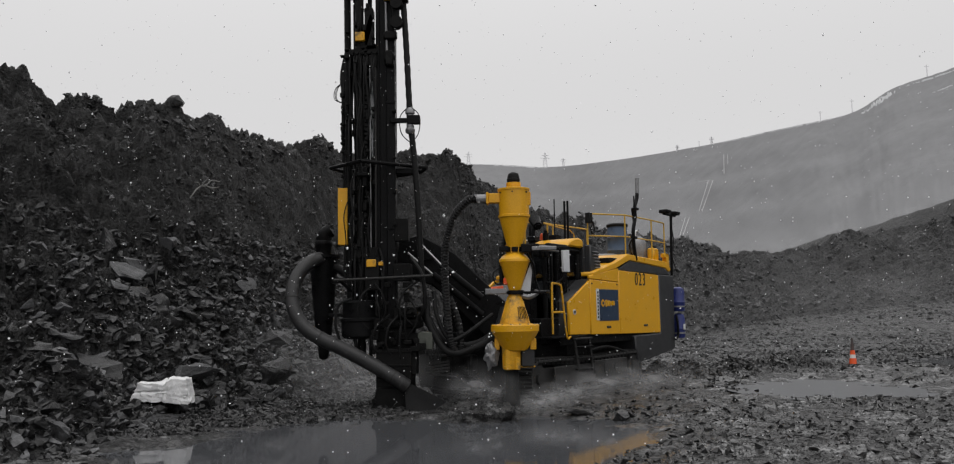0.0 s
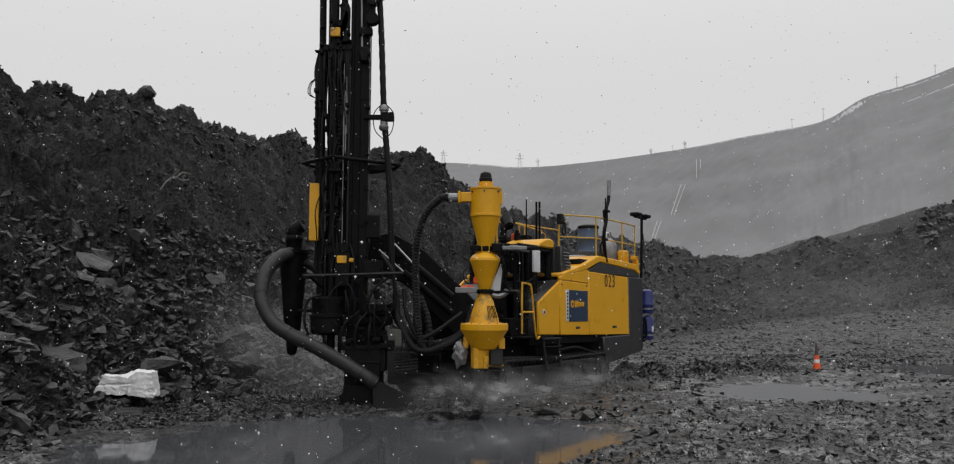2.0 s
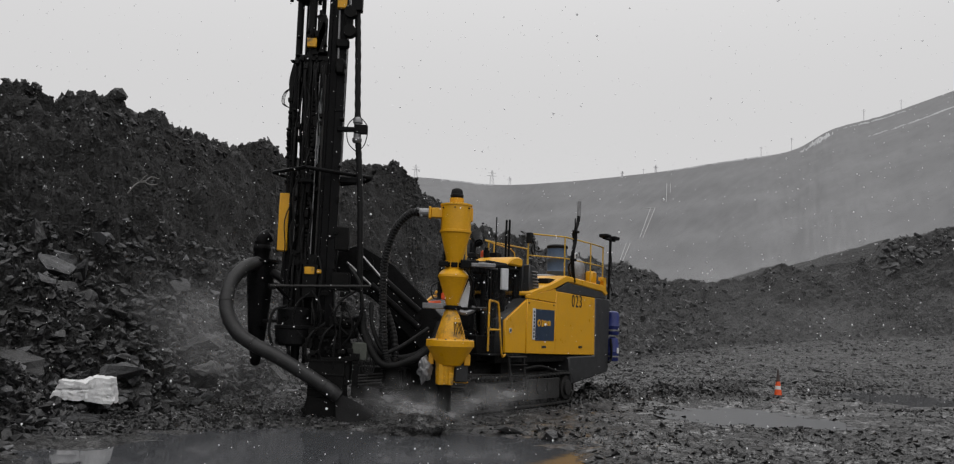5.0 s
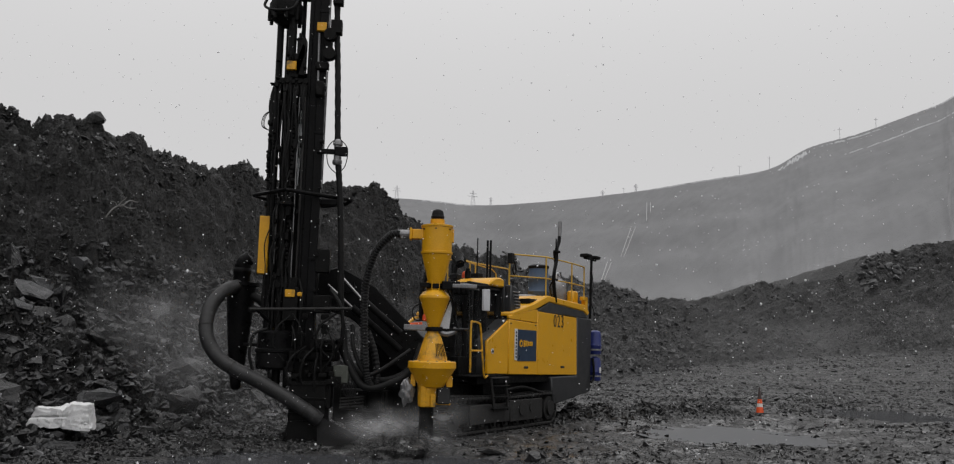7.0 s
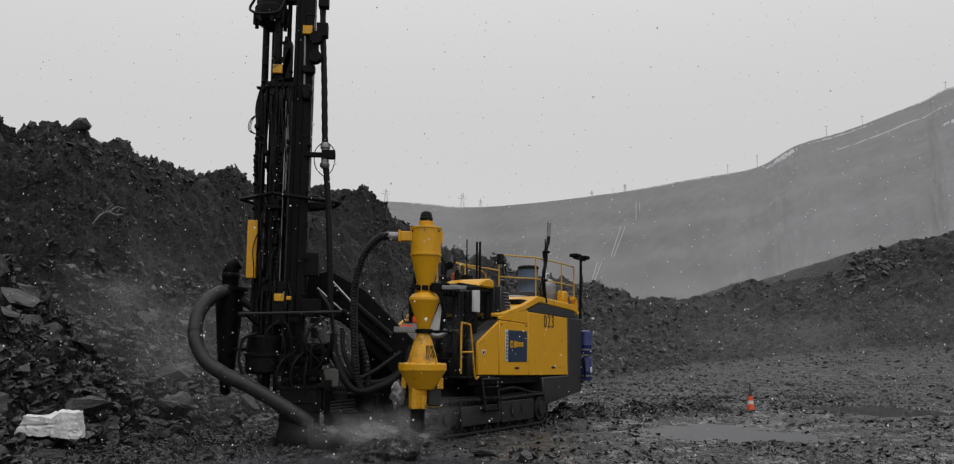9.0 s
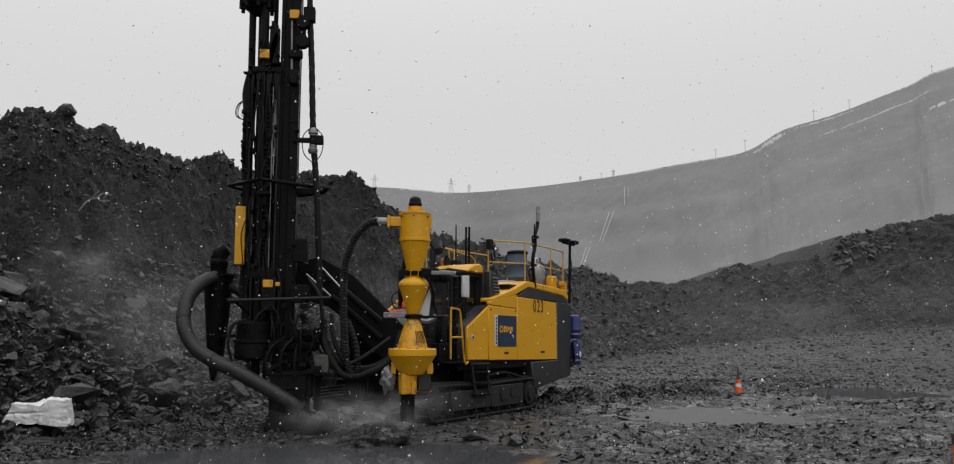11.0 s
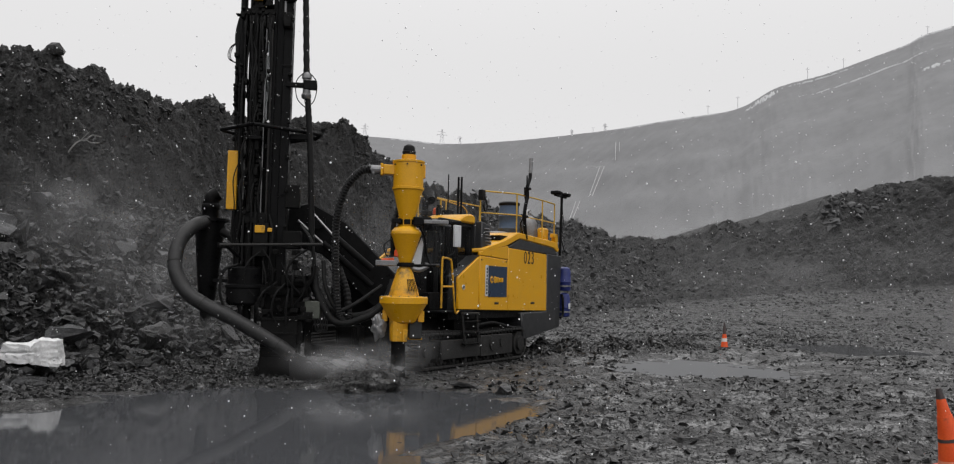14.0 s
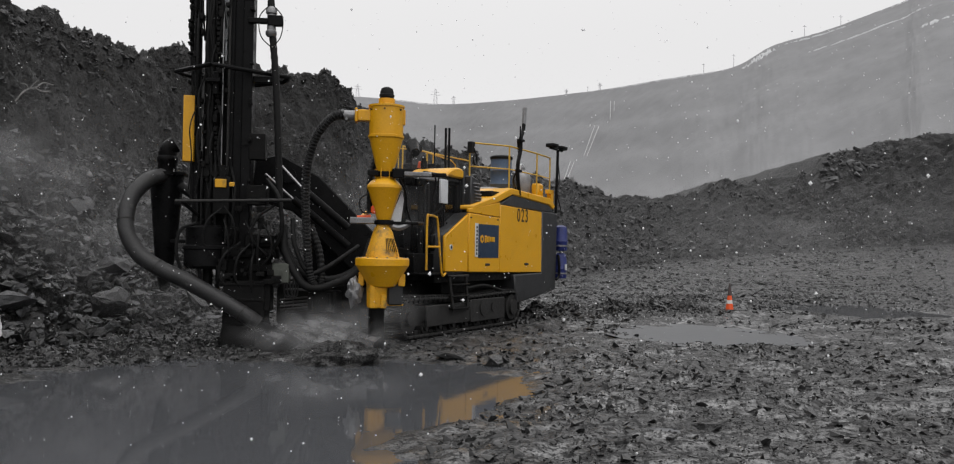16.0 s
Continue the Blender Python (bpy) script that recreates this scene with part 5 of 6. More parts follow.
# small fittings along the mast
mrng = random.Random(12)
for k in range(120):
    z = mrng.uniform(1.7, 7.3)
    x = mrng.choice((-2.60, -2.52, -2.42, -2.36, -2.3, -2.2, -2.15, -2.05, -1.68))
    if x < -2.45 and 2.6 < z < 4.0:
        z += 1.5
    w, h, d = mrng.uniform(0.02, 0.075), mrng.uniform(0.02, 0.13), mrng.uniform(0.03, 0.09)
    add("mast_fitting", MUDDY, mast, boxes(((x - w / 2, 14.70 - d, z), (x + w / 2, 14.76, z + h))), "", True)
for k in range(18):
    z = mrng.uniform(2.4, 6.3)
    x = mrng.choice((-2.48, -2.36, -2.2, -1.95))
    b = mrng.uniform(-0.12, 0.12)
    add("control_hose", RUBBER, mast, lambda bm: tube(bm, [(x, 14.7, z), (x + b, 14.62, z - 0.35), (x + b * 0.6, 14.62, z - 0.8), (x + b * 1.2, 14.68, z - 1.3)], mrng.uniform(0.01, 0.02), 6), "", True)

for k in range(34):
    x, z = mrng.uniform(-2.1, -1.2), mrng.uniform(0.95, 2.1)
    w, h = mrng.uniform(0.02, 0.08), mrng.uniform(0.02, 0.12)
    add("mast_fitting", MUDDY, central, lambda bm: (box(bm, (x - w, 14.44, z), (x + w, 14.56, z + h)), rod(bm, (x, 14.42, z + h / 2), (x, 14.46, z + h / 2), 0.018, n=6)), "", True)
for k in range(10):
    x, z = mrng.uniform(-2.1, -1.2), mrng.uniform(1.5, 2.2)
    b = mrng.uniform(-0.25, 0.25)
    add("control_hose", RUBBER, central, lambda bm: tube(bm, [(x, 14.5, z), (x + b, 14.4, z - 0.2), (x + b * 1.3, 14.42, z - 0.5), (x + b * 0.4, 14.5, z - 0.75)], mrng.uniform(0.01, 0.022), 6), "", True)

# dust collector and its hose
collector = add("dust_collector", BLACK, rig, lambda bm: (lathe(bm, [(0.05, 0.83), (0.085, 0.86), (0.10, 0.95), (0.115, 1.1), (0.155, 1.35), (0.255, 2.55), (0.26, 2.67), (0.325, 2.68), (0.325, 2.73), (0.1, 2.735)], (-3.1, 15.5), 26)), "black cone-shaped dust collector", True)
add("outlet", BLACK, collector, lambda bm: (lathe(bm, [(0.145, 2.73), (0.145, 2.88), (0.16, 2.9), (0.16, 2.98), (0.145, 3.0), (0.15, 3.06)], (-3.1, 15.5), 18), tube(bm, [(-3.1, 15.5, 3.03), (-3.08, 15.5, 3.12), (-2.98, 15.52, 3.19)], 0.13, 12)), "ribbed black outlet elbow", True)
each_box("mount", BLACK, collector, [((-2.9, 15.2, 2.2), (-2.4, 15.3, 2.3)), ((-2.95, 15.2, 1.6), (-2.4, 15.3, 1.66))], True)
add("inlet_pipe", RUBBER, collector, lambda bm: tube(bm, [(-2.86, 15.4, 2.5), (-2.65, 15.3, 2.38), (-2.5, 15.2, 2.2), (-2.35, 15.0, 1.9)], 0.08, 10), "", True)
DUST_PATH = [(-3.13, 15.3, 2.66), (-3.26, 14.98, 2.56), (-3.44, 14.75, 2.26), (-3.44, 14.55, 1.82), (-3.23, 14.45, 1.45), (-2.93, 14.4, 1.24), (-2.48, 14.35, 1.03), (-1.99, 14.35, 0.76), (-1.60, 14.32, 0.53), (-1.46, 14.36, 0.42)]
hose = add("dust_hose", HOSE, rig, lambda bm: tube(bm, DUST_PATH, 0.118, 16, 8, 0.004, 2), "thick black dust suction hose", True)
band = spline(DUST_PATH, 8)
for k in (22, 40, 62):
    add("hose_band", CAKED, hose, lambda bm: rod(bm, band[k] - (band[k + 1] - band[k]).normalized() * 0.012, band[k] + (band[k + 1] - band[k]).normalized() * 0.012, 0.128, n=16), "pale tape band" if k == 22 else "", True)

# hydraulic hoses between mast and rig
for name, r, pts in (
        ("loop_hose", 0.06, [(-1.15, 14.7, 1.9), (-1.1, 14.6, 1.5), (-0.85, 14.5, 1.05), (-0.62, 14.5, 0.95), (-0.35, 14.6, 1.02), (-0.1, 14.8, 1.15), (0.2, 15.0, 1.5)]),
        ("loop_hose", 0.075, [(-1.25, 14.9, 1.75), (-1.0, 14.8, 1.3), (-0.7, 14.8, 1.08), (-0.3, 14.9, 1.08), (0.05, 15.1, 1.3), (0.2, 15.3, 1.7)]),
        ("loop_hose", 0.035, [(-1.0, 14.6, 2.0), (-0.95, 14.5, 1.6), (-0.75, 14.5, 1.2), (-0.5, 14.6, 1.25), (0.0, 14.9, 1.6)]),
        ("loop_hose", 0.03, [(-1.4, 14.6, 2.6), (-1.2, 14.5, 2.3), (-1.15, 14.5, 1.8), (-1.3, 14.6, 1.5)])):
    add(name, RUBBER, rig, lambda bm: tube(bm, pts, r, 10, 8, 0.004, 2), "black hydraulic hose loop", True)
for k in range(4):
    add("spring_hose", CAKED, rig, rods(0.014, ((-1.15, 14.5, 0.62 + 0.05 * k), (-0.75, 14.6, 0.66 + 0.05 * k)), n=6), "", True)

# ---- sample divider hanging beside the rig: stacked yellow cones ----
CX, CY = 0.395, 14.0
sampler = thing("sample_cyclone", (CX, CY, 0.70), "yellow stacked-cone rock sample cyclone hung beside the drill rig", "cyclone separator")
OWN = Matrix.Translation((-CX, -CY, -0.70))


def sam(name, mat, parent, make, label=""):
    bm = bmesh.new()
    make(bm)
    return part(name, bm, mat, parent, label, OWN, 24)


upper = sam("upper_cyclone", YELLOW, sampler, lambda bm: lathe(bm, [(0.125, 2.70), (0.135, 2.74), (0.245, 3.18), (0.265, 3.2), (0.265, 3.235), (0.25, 3.24), (0.255, 3.64), (0.268, 3.645), (0.268, 3.675), (0.2, 3.69), (0.12, 3.70), (0.12, 3.78)], (CX, CY), 32), "upper yellow cyclone body")
sam("outlet_cap", RUBBER, upper, lambda bm: lathe(bm, [(0.10, 3.76), (0.10, 3.80), (0.112, 3.81), (0.112, 3.84), (0.10, 3.85), (0.10, 3.88), (0.085, 3.93), (0.04, 3.955)], (CX, CY), 20), "ribbed black rubber cap")
sam("inlet_duct", YELLOW, upper, lambda bm: (box(bm, (CX - 0.42, CY - 0.09, 3.44), (CX - 0.2, CY + 0.09, 3.60), 0.01), box(bm, (CX - 0.46, CY - 0.11, 3.42), (CX - 0.42, CY + 0.11, 3.62), 0.01)), "square yellow inlet duct")
sam("inlet_coupling", GALV, upper, lambda bm: (rod(bm, (CX - 0.46, CY, 3.52), (CX - 0.62, CY, 3.52), 0.075), [rod(bm, (CX - 0.58 - 0.03 * k, CY - 0.08, 3.46 + 0.06 * k), (CX - 0.58 - 0.03 * k, CY + 0.08, 3.46 + 0.06 * k), 0.02) for k in range(3)]), "pale clamp coupling")
sam("lug", YELLOW, upper, lambda bm: [box(bm, (CX - 0.02 + s * 0.26, CY - 0.05, 3.4), (CX + 0.02 + s * 0.26, CY + 0.05, 3.62), 0.005) for s in (1,)])
for a in (-0.1, 0.9, -1.0):
    sam("lid_bolt", INK, upper, rods(0.014, ((CX + 0.255 * math.sin(a), CY - 0.255 * math.cos(a), 3.6), (CX + 0.275 * math.sin(a), CY - 0.275 * math.cos(a), 3.6)), n=6))
feed = sam("feed_hose", RUBBER, sampler, lambda bm: tube(bm, [(CX - 0.6, CY, 3.52), (-0.38, 14.05, 3.5), (-0.62, 14.2, 3.25), (-0.76, 14.35, 2.85), (-0.80, 14.45, 2.4), (-0.78, 14.5, 1.8), (-0.74, 14.5, 1.3), (-0.68, 14.5, 1.05), (-0.6, 14.55, 0.98), (-0.55, 14.6, 1.1), (-0.6, 14.7, 1.5), (-0.75, 14.8, 1.9)], 0.055, 12, 12, 0.010, 2), "black spiral-wrapped feed hose")


def spiral(bm, pts, radius, r, pitch, start=0.0):
    """A wrap wound round the curve through pts."""
    c = spline(pts, 40)
    out, side, way = [], None, 0.0
    for i in range(len(c) - 1):
        d = (c[i + 1] - c[i]).normalized()
        side = (d.orthogonal() if side is None else side - d * side.dot(d)).normalized()
        way += (c[i + 1] - c[i]).length
        a = start + 2 * math.pi * way / pitch
        out.append(c[i] + radius * (math.cos(a) * side + math.sin(a) * d.cross(side)))
    tube(bm, out, r, 5, 1)


FEED_PATH = [(CX - 0.6, CY, 3.52), (-0.38, 14.05, 3.5), (-0.62, 14.2, 3.25), (-0.76, 14.35, 2.85), (-0.80, 14.45, 2.4), (-0.78, 14.5, 1.8), (-0.74, 14.5, 1.3)]
sam("hose_wrap", HOSE, feed, lambda bm: [spiral(bm, FEED_PATH, 0.064, 0.0075, p, q) for p in (0.11, -0.11) for q in (0, 3.14)], "grey spiral guard wrap")
mid = sam("middle_cone", YELLOW, sampler, lambda bm: lathe(bm, [(0.085, 1.95), (0.10, 1.99), (0.235, 2.42), (0.255, 2.46), (0.25, 2.50), (0.20, 2.56), (0.13, 2.60), (0.13, 2.64)], (CX - 0.01, CY), 32), "yellow middle cone")
clamp = sam("upper_flange", BLACK, sampler, lambda bm: (lathe(bm, [(0.15, 2.62), (0.16, 2.63), (0.16, 2.69), (0.15, 2.70)], (CX, CY), 20), box(bm, (CX - 0.2, CY - 0.06, 2.64), (CX + 0.9, CY + 0.02, 2.70)), box(bm, (CX + 0.1, CY - 0.1, 2.66), (CX + 0.4, CY - 0.02, 2.75))), "black clamp flange and support arm")
sam("lamp_bar", GALV, clamp, lambda bm: (box(bm, (CX + 0.27, CY - 0.16, 2.635), (CX + 0.68, CY - 0.08, 2.70), 0.01), [box(bm, (CX + 0.3 + 0.06 * k, CY - 0.17, 2.64), (CX + 0.335 + 0.06 * k, CY - 0.158, 2.695), 0.003) for k in range(6)]), "grey finned lamp bar")
sam("clamp_bracket", BLACK, clamp, lambda bm: (box(bm, (CX - 0.26, CY - 0.17, 2.63), (CX - 0.1, CY - 0.1, 2.71), 0.01), box(bm, (CX + 0.1, CY - 0.2, 2.60), (CX + 0.26, CY - 0.1, 2.74), 0.015), tube(bm, [(CX + 0.6, CY - 0.12, 2.7), (CX + 0.72, CY - 0.1, 2.66), (CX + 0.74, CY - 0.05, 2.5), (CX + 0.7, CY, 2.3)], 0.012, 6),
                                          tube(bm, [(CX + 0.2, CY - 0.1, 2.6), (CX + 0.3, CY - 0.06, 2.4), (CX + 0.33, CY - 0.02, 2.15), (CX + 0.42, CY, 1.9)], 0.018, 7)))
for a in np.arange(0.3, 6.2, 0.8):
    c = Vector((CX + 0.15 * math.cos(a), CY + 0.15 * math.sin(a), 0))
    sam("flange_bolt", YELLOW_DIRTY, clamp, rods(0.012, (c + Vector((0, 0, 2.58)), c + Vector((0, 0, 2.74))), n=6))
low_clamp = sam("lower_flange", BLACK, sampler, lambda bm: (lathe(bm, [(0.13, 1.92), (0.14, 1.93), (0.14, 1.98), (0.13, 1.99)], (CX, CY), 20), box(bm, (CX - 0.5, CY - 0.05, 1.93), (CX + 0.5, CY + 0.05, 1.97)), rod(bm, (CX + 0.3, CY, 1.95), (CX + 0.62, CY + 1.6, 2.0), 0.03)), "black support bracket")
sam("tray", GALV, low_clamp, lambda bm: box(bm, (CX - 0.5, CY - 0.12, 1.93), (CX - 0.15, CY + 0.16, 2.02), 0.008), "grey tray on the bracket")
sam("red_valve", ORANGE, low_clamp, lambda bm: (rod(bm, (CX - 0.4, CY, 2.02), (CX - 0.2, CY, 2.04), 0.03), box(bm, (CX - 0.2, CY - 0.06, 2.08), (CX - 0.08, CY + 0.02, 2.2), 0.02)), "orange-red valve")
sam("valve_hose", RUBBER, low_clamp, lambda bm: (tube(bm, [(CX - 0.15, CY - 0.02, 2.1), (CX - 0.32, CY - 0.05, 2.1), (CX - 0.36, CY - 0.05, 2.28), (CX - 0.2, CY - 0.02, 2.4)], 0.012, 6), tube(bm, [(CX + 0.26, CY, 2.66), (CX + 0.3, CY - 0.02, 2.4), (CX + 0.3, CY, 2.1)], 0.02, 7), tube(bm, [(CX - 0.22, CY + 0.1, 2.1), (CX - 0.22, CY + 0.1, 2.6), (CX - 0.14, CY + 0.2, 3.0), (CX - 0.2, CY + 0.2, 3.4)], 0.04, 8, 14, 0.008, 2)))
sam("white_sheet", WHITE, low_clamp, lambda bm: slab(bm, [(CX + 0.06, 1.95), (CX + 0.24, 1.93), (CX + 0.28, 2.3), (CX + 0.25, 2.42)], CY + 0.02, CY + 0.04, 0.004), "crumpled pale sheet")
sam("bag_wrap", GALV, low_clamp, lambda bm: (tube(bm, [(CX + 0.05, CY, 1.93), (CX + 0.2, CY - 0.02, 1.88), (CX + 0.33, CY, 1.93), (CX + 0.36, CY, 1.99)], 0.045, 8)), "folded pale sack")
lower = sam("splitter_cone", YELLOW_DIRTY, sampler, lambda bm: lathe(bm, [(0.25, 1.44), (0.245, 1.47), (0.15, 1.80), (0.10, 1.90), (0.10, 1.93)], (CX - 0.02, CY), 28), "worn yellow splitter cone")
for a in (-1.2, -0.45, 1.05):
    sam("cone_rib", YELLOW_DIRTY, lower, rods(0.012, ((CX - 0.02 + 0.25 * math.sin(a), CY - 0.25 * math.cos(a), 1.455), (CX - 0.02 + 0.115 * math.sin(a), CY - 0.115 * math.cos(a), 1.88)), n=6))
for a in np.arange(-1.4, 1.5, 0.4):
    c = Vector((CX - 0.02 + 0.37 * math.sin(a), CY - 0.37 * math.cos(a), 0))
    sam("ring_bolt", GALV, lower, rods(0.014, (c + Vector((0, 0, 1.42)), c + Vector((0, 0, 1.445))), n=6))
sam("mesh_window", RUBBER, lower, lambda bm: [rod(bm, (CX + 0.03 + 0.02 * k, CY - 0.175 + 0.012 * k, 1.72), (CX + 0.05 + 0.028 * k, CY - 0.235 + 0.02 * k, 1.52), 0.006, n=5) for k in range(7)], "dark wire mesh window")
ring = sam("splitter_ring", YELLOW, sampler, lambda bm: lathe(bm, [(0.15, 1.0), (0.20, 1.02), (0.385, 1.315), (0.395, 1.32), (0.395, 1.415), (0.385, 1.43), (0.25, 1.445), (0.2, 1.45)], (CX - 0.02, CY), 36), "broad yellow splitter ring")
sam("outlet_chute", YELLOW_DIRTY, sampler, lambda bm: (lathe(bm, [(0.13, 0.70), (0.145, 0.72), (0.155, 1.02), (0.16, 1.06)], (CX - 0.09, CY), 4 * 5), box(bm, (CX - 0.19, CY - 0.16, 0.70), (CX - 0.11, CY - 0.1, 1.03), 0.01), box(bm, (CX - 0.03, CY - 0.16, 0.70), (CX + 0.05, CY - 0.1, 0.9), 0.01)), "scuffed yellow outlet chute")
for lo, hi in (((CX + 0.22, CY - 0.08, 1.02), (CX + 0.32, CY + 0.06, 1.2)), ((CX - 0.36, CY - 0.05, 1.02), (CX - 0.28, CY + 0.06, 1.22)), ((CX + 0.06, CY, 0.73), (CX + 0.3, CY + 0.05, 0.76))):
    sam("side_spout", YELLOW_DIRTY, sampler, boxes((lo, hi)))
sam("grey_duct", GREY_PANEL, sampler, lambda bm: box(bm, (CX + 0.07, CY - 0.02, 0.74), (CX + 0.29, CY + 0.2, 1.08), 0.02), "dark grey side duct")


def crumple(bm, centre, size, seed, amount=0.35, levels=3):
    bmesh.ops.create_icosphere(bm, subdivisions=levels, radius=1)
    for v in bm.verts:
        p = v.co.copy()
        k = 1 + amount * noise.noise(p * 2.2 + Vector((seed, 0, 0))) + 0.5 * amount * abs(noise.noise(p * 5 + Vector((0, seed, 0))))
        v.co = Vector(centre) + Vector((p.x * size[0], p.y * size[1], p.z * size[2])) * k


sam("sample_sack", GALV, sampler, lambda bm: crumple(bm, (CX - 0.42, CY + 0.02, 0.93), (0.11, 0.10, 0.19), 3.1, 0.42, 4), "crumpled silvery sample sack")
# solid column added in place of the dark dust falling from the chute
sam("dust_skirt", MUDDY, sampler, lambda bm: lathe(bm, [(0.13, 0.1), (0.12, 0.4), (0.115, 0.72)], (CX - 0.09, CY + 0.02), 18), "solid dark column for dust falling from the chute")

# ---- rocks ----
def rock_meshes(count, mat, seed, flat=0.55, name="rock", corners=13):
    """Broken slate: split blocks with chopped corners and slanting faces."""
    rng = random.Random(seed)
    out = []
    for _ in range(count):
        bm = bmesh.new()
        depth, top = rng.uniform(0.45, 0.9), rng.uniform(-0.25, 0.25)
        for _ in range(corners):
            q = Vector((rng.gauss(0, 1), rng.gauss(0, 1), rng.gauss(0, 1)))
            k = (abs(q.x) ** 5 + abs(q.y) ** 5 + abs(q.z) ** 5) ** 0.2
            q = q / k * rng.uniform(0.8, 1.0)
            bm.verts.new((q.x, q.y * depth, (q.z + top * q.x) * flat))
        r = bmesh.ops.convex_hull(bm, input=bm.verts)
        bmesh.ops.delete(bm, geom=[g for g in r["geom_interior"] if isinstance(g, bmesh.types.BMVert)], context='VERTS')
        out.append(mesh_of(name, bm, mat, 0))
    return out


def boulder_meshes(count, mat, seed, flat, name="boulder"):
    """Broken slate blocks: a hull whose faces are roughened in layers."""
    out = []
    for k, hull in enumerate(rock_meshes(count, mat, seed, flat, name, 12)):
        bm = bmesh.new()
        bm.from_mesh(hull)
        bmesh.ops.subdivide_edges(bm, edges=bm.edges, cuts=3, use_grid_fill=True)
        for v in bm.verts:
            p = v.co.copy()
            layer = 0.10 * math.floor(4 * noise.noise(Vector((p.x * 0.7, p.y * 0.7, p.z * 6 + 3 * k)))) / 4
            chip = 0.16 * noise.noise(p * 2.3 + Vector((k, seed, 0))) + 0.07 * noise.noise(p * 6)
            v.co = p + Vector((p.x, p.y, 0.6 * p.z)).normalized() * (layer + chip) * 0.8
        bpy.data.meshes.remove(hull)
        out.append(mesh_of(name, bm, mat, 0))
    return out


def scatter(name, meshes, places, mat, label):
    """Joins many turned and scaled copies of a few meshes into one object. places: x, y, z, size, tilt, turn."""
    rng = np.random.default_rng(7)
    base = []
    for me in meshes:
        me.calc_loop_triangles()
        v = np.array([q.co for q in me.vertices])
        f = np.array([list(t.vertices) for t in me.loop_triangles])
        base.append((v, f))
    vs, fs, off = [], [], 0
    for x, y, z, size, tilt, turn in places:
        v, f = base[rng.integers(len(base))]
        e = np.array(Euler((tilt * rng.normal(), tilt * rng.normal(), turn)).to_matrix())
        vs.append(v @ e.T * size + (x, y, z))
        fs.append(f + off)
        off += len(v)
    vs, fs = np.concatenate(vs), np.concatenate(fs)
    me = bpy.data.meshes.new(name)
    me.vertices.add(len(vs))
    me.vertices.foreach_set("co", vs.reshape(-1).astype(np.float32))
    me.loops.add(fs.size)
    me.loops.foreach_set("vertex_index", fs.reshape(-1).astype(np.int32))
    me.polygons.add(len(fs))
    me.polygons.foreach_set("loop_start", np.arange(0, fs.size, 3, dtype=np.int32))
    me.update(calc_edges=True)
    me.materials.append(mat)
    me.shade_flat()
    return tagged(new(name, me), label, "stones", kind="stuff")


rng = np.random.default_rng(11)
CHIPS, BLOCKS = rock_meshes(14, CLOD, 1, 0.45, "chip", 6), rock_meshes(16, ROCK, 2, 0.42, "rock")
DARK_BOULDERS, PALE_BOULDERS = boulder_meshes(9, ROCK, 21, 0.5), boulder_meshes(9, ROCK_LIGHT, 22, 0.45)
CRUMBS, RUBBLE = rock_meshes(12, ROCK, 8, 0.6, "crumb", 6), rock_meshes(16, ROCK, 3, 0.45, "rubble", 9)


def along_bank(n, s0, s1, w0, w1, lo, hi, power=2.2, bias=1.0):
    s, w = rng.uniform(s0, s1, n), w0 + (w1 - w0) * rng.uniform(0, 1, n) ** bias
    p = bank_point(s, w)
    size = lo + (hi - lo) * rng.uniform(0, 1, n) ** power
    return [(x, y, z + 0.12 * q, q, 0.5, t) for (x, y, z), q, t in zip(p, size, rng.uniform(0, 6.28, n))]


scatter("bank_rubble", RUBBLE, along_bank(34000, 0.086, 0.381, -0.08, 0.70, 0.014, 0.16, 4.2, 1.7), ROCK, "loose dark slate rubble on the lower bank")
scatter("bank_scree", CRUMBS, along_bank(46000, 0.076, 0.543, 0.0, 1.02, 0.010, 0.085, 4.5), ROCK, "small dark stones over the bank")
scatter("crest_rubble", BLOCKS, along_bank(700, 0.048, 0.533, 0.93, 1.01, 0.03, 0.16, 4.0), ROCK, "broken dark rock along the crest")
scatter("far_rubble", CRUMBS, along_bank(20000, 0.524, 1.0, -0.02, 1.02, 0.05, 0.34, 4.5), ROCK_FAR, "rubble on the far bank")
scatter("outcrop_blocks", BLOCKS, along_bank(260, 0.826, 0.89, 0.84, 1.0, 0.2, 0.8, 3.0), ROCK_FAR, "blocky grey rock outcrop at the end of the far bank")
scatter("pale_rubble", RUBBLE, along_bank(6200, 0.095, 0.362, -0.06, 0.70, 0.016, 0.17, 4.0, 1.5), ROCK_LIGHT, "paler grey slate pieces in the rubble")


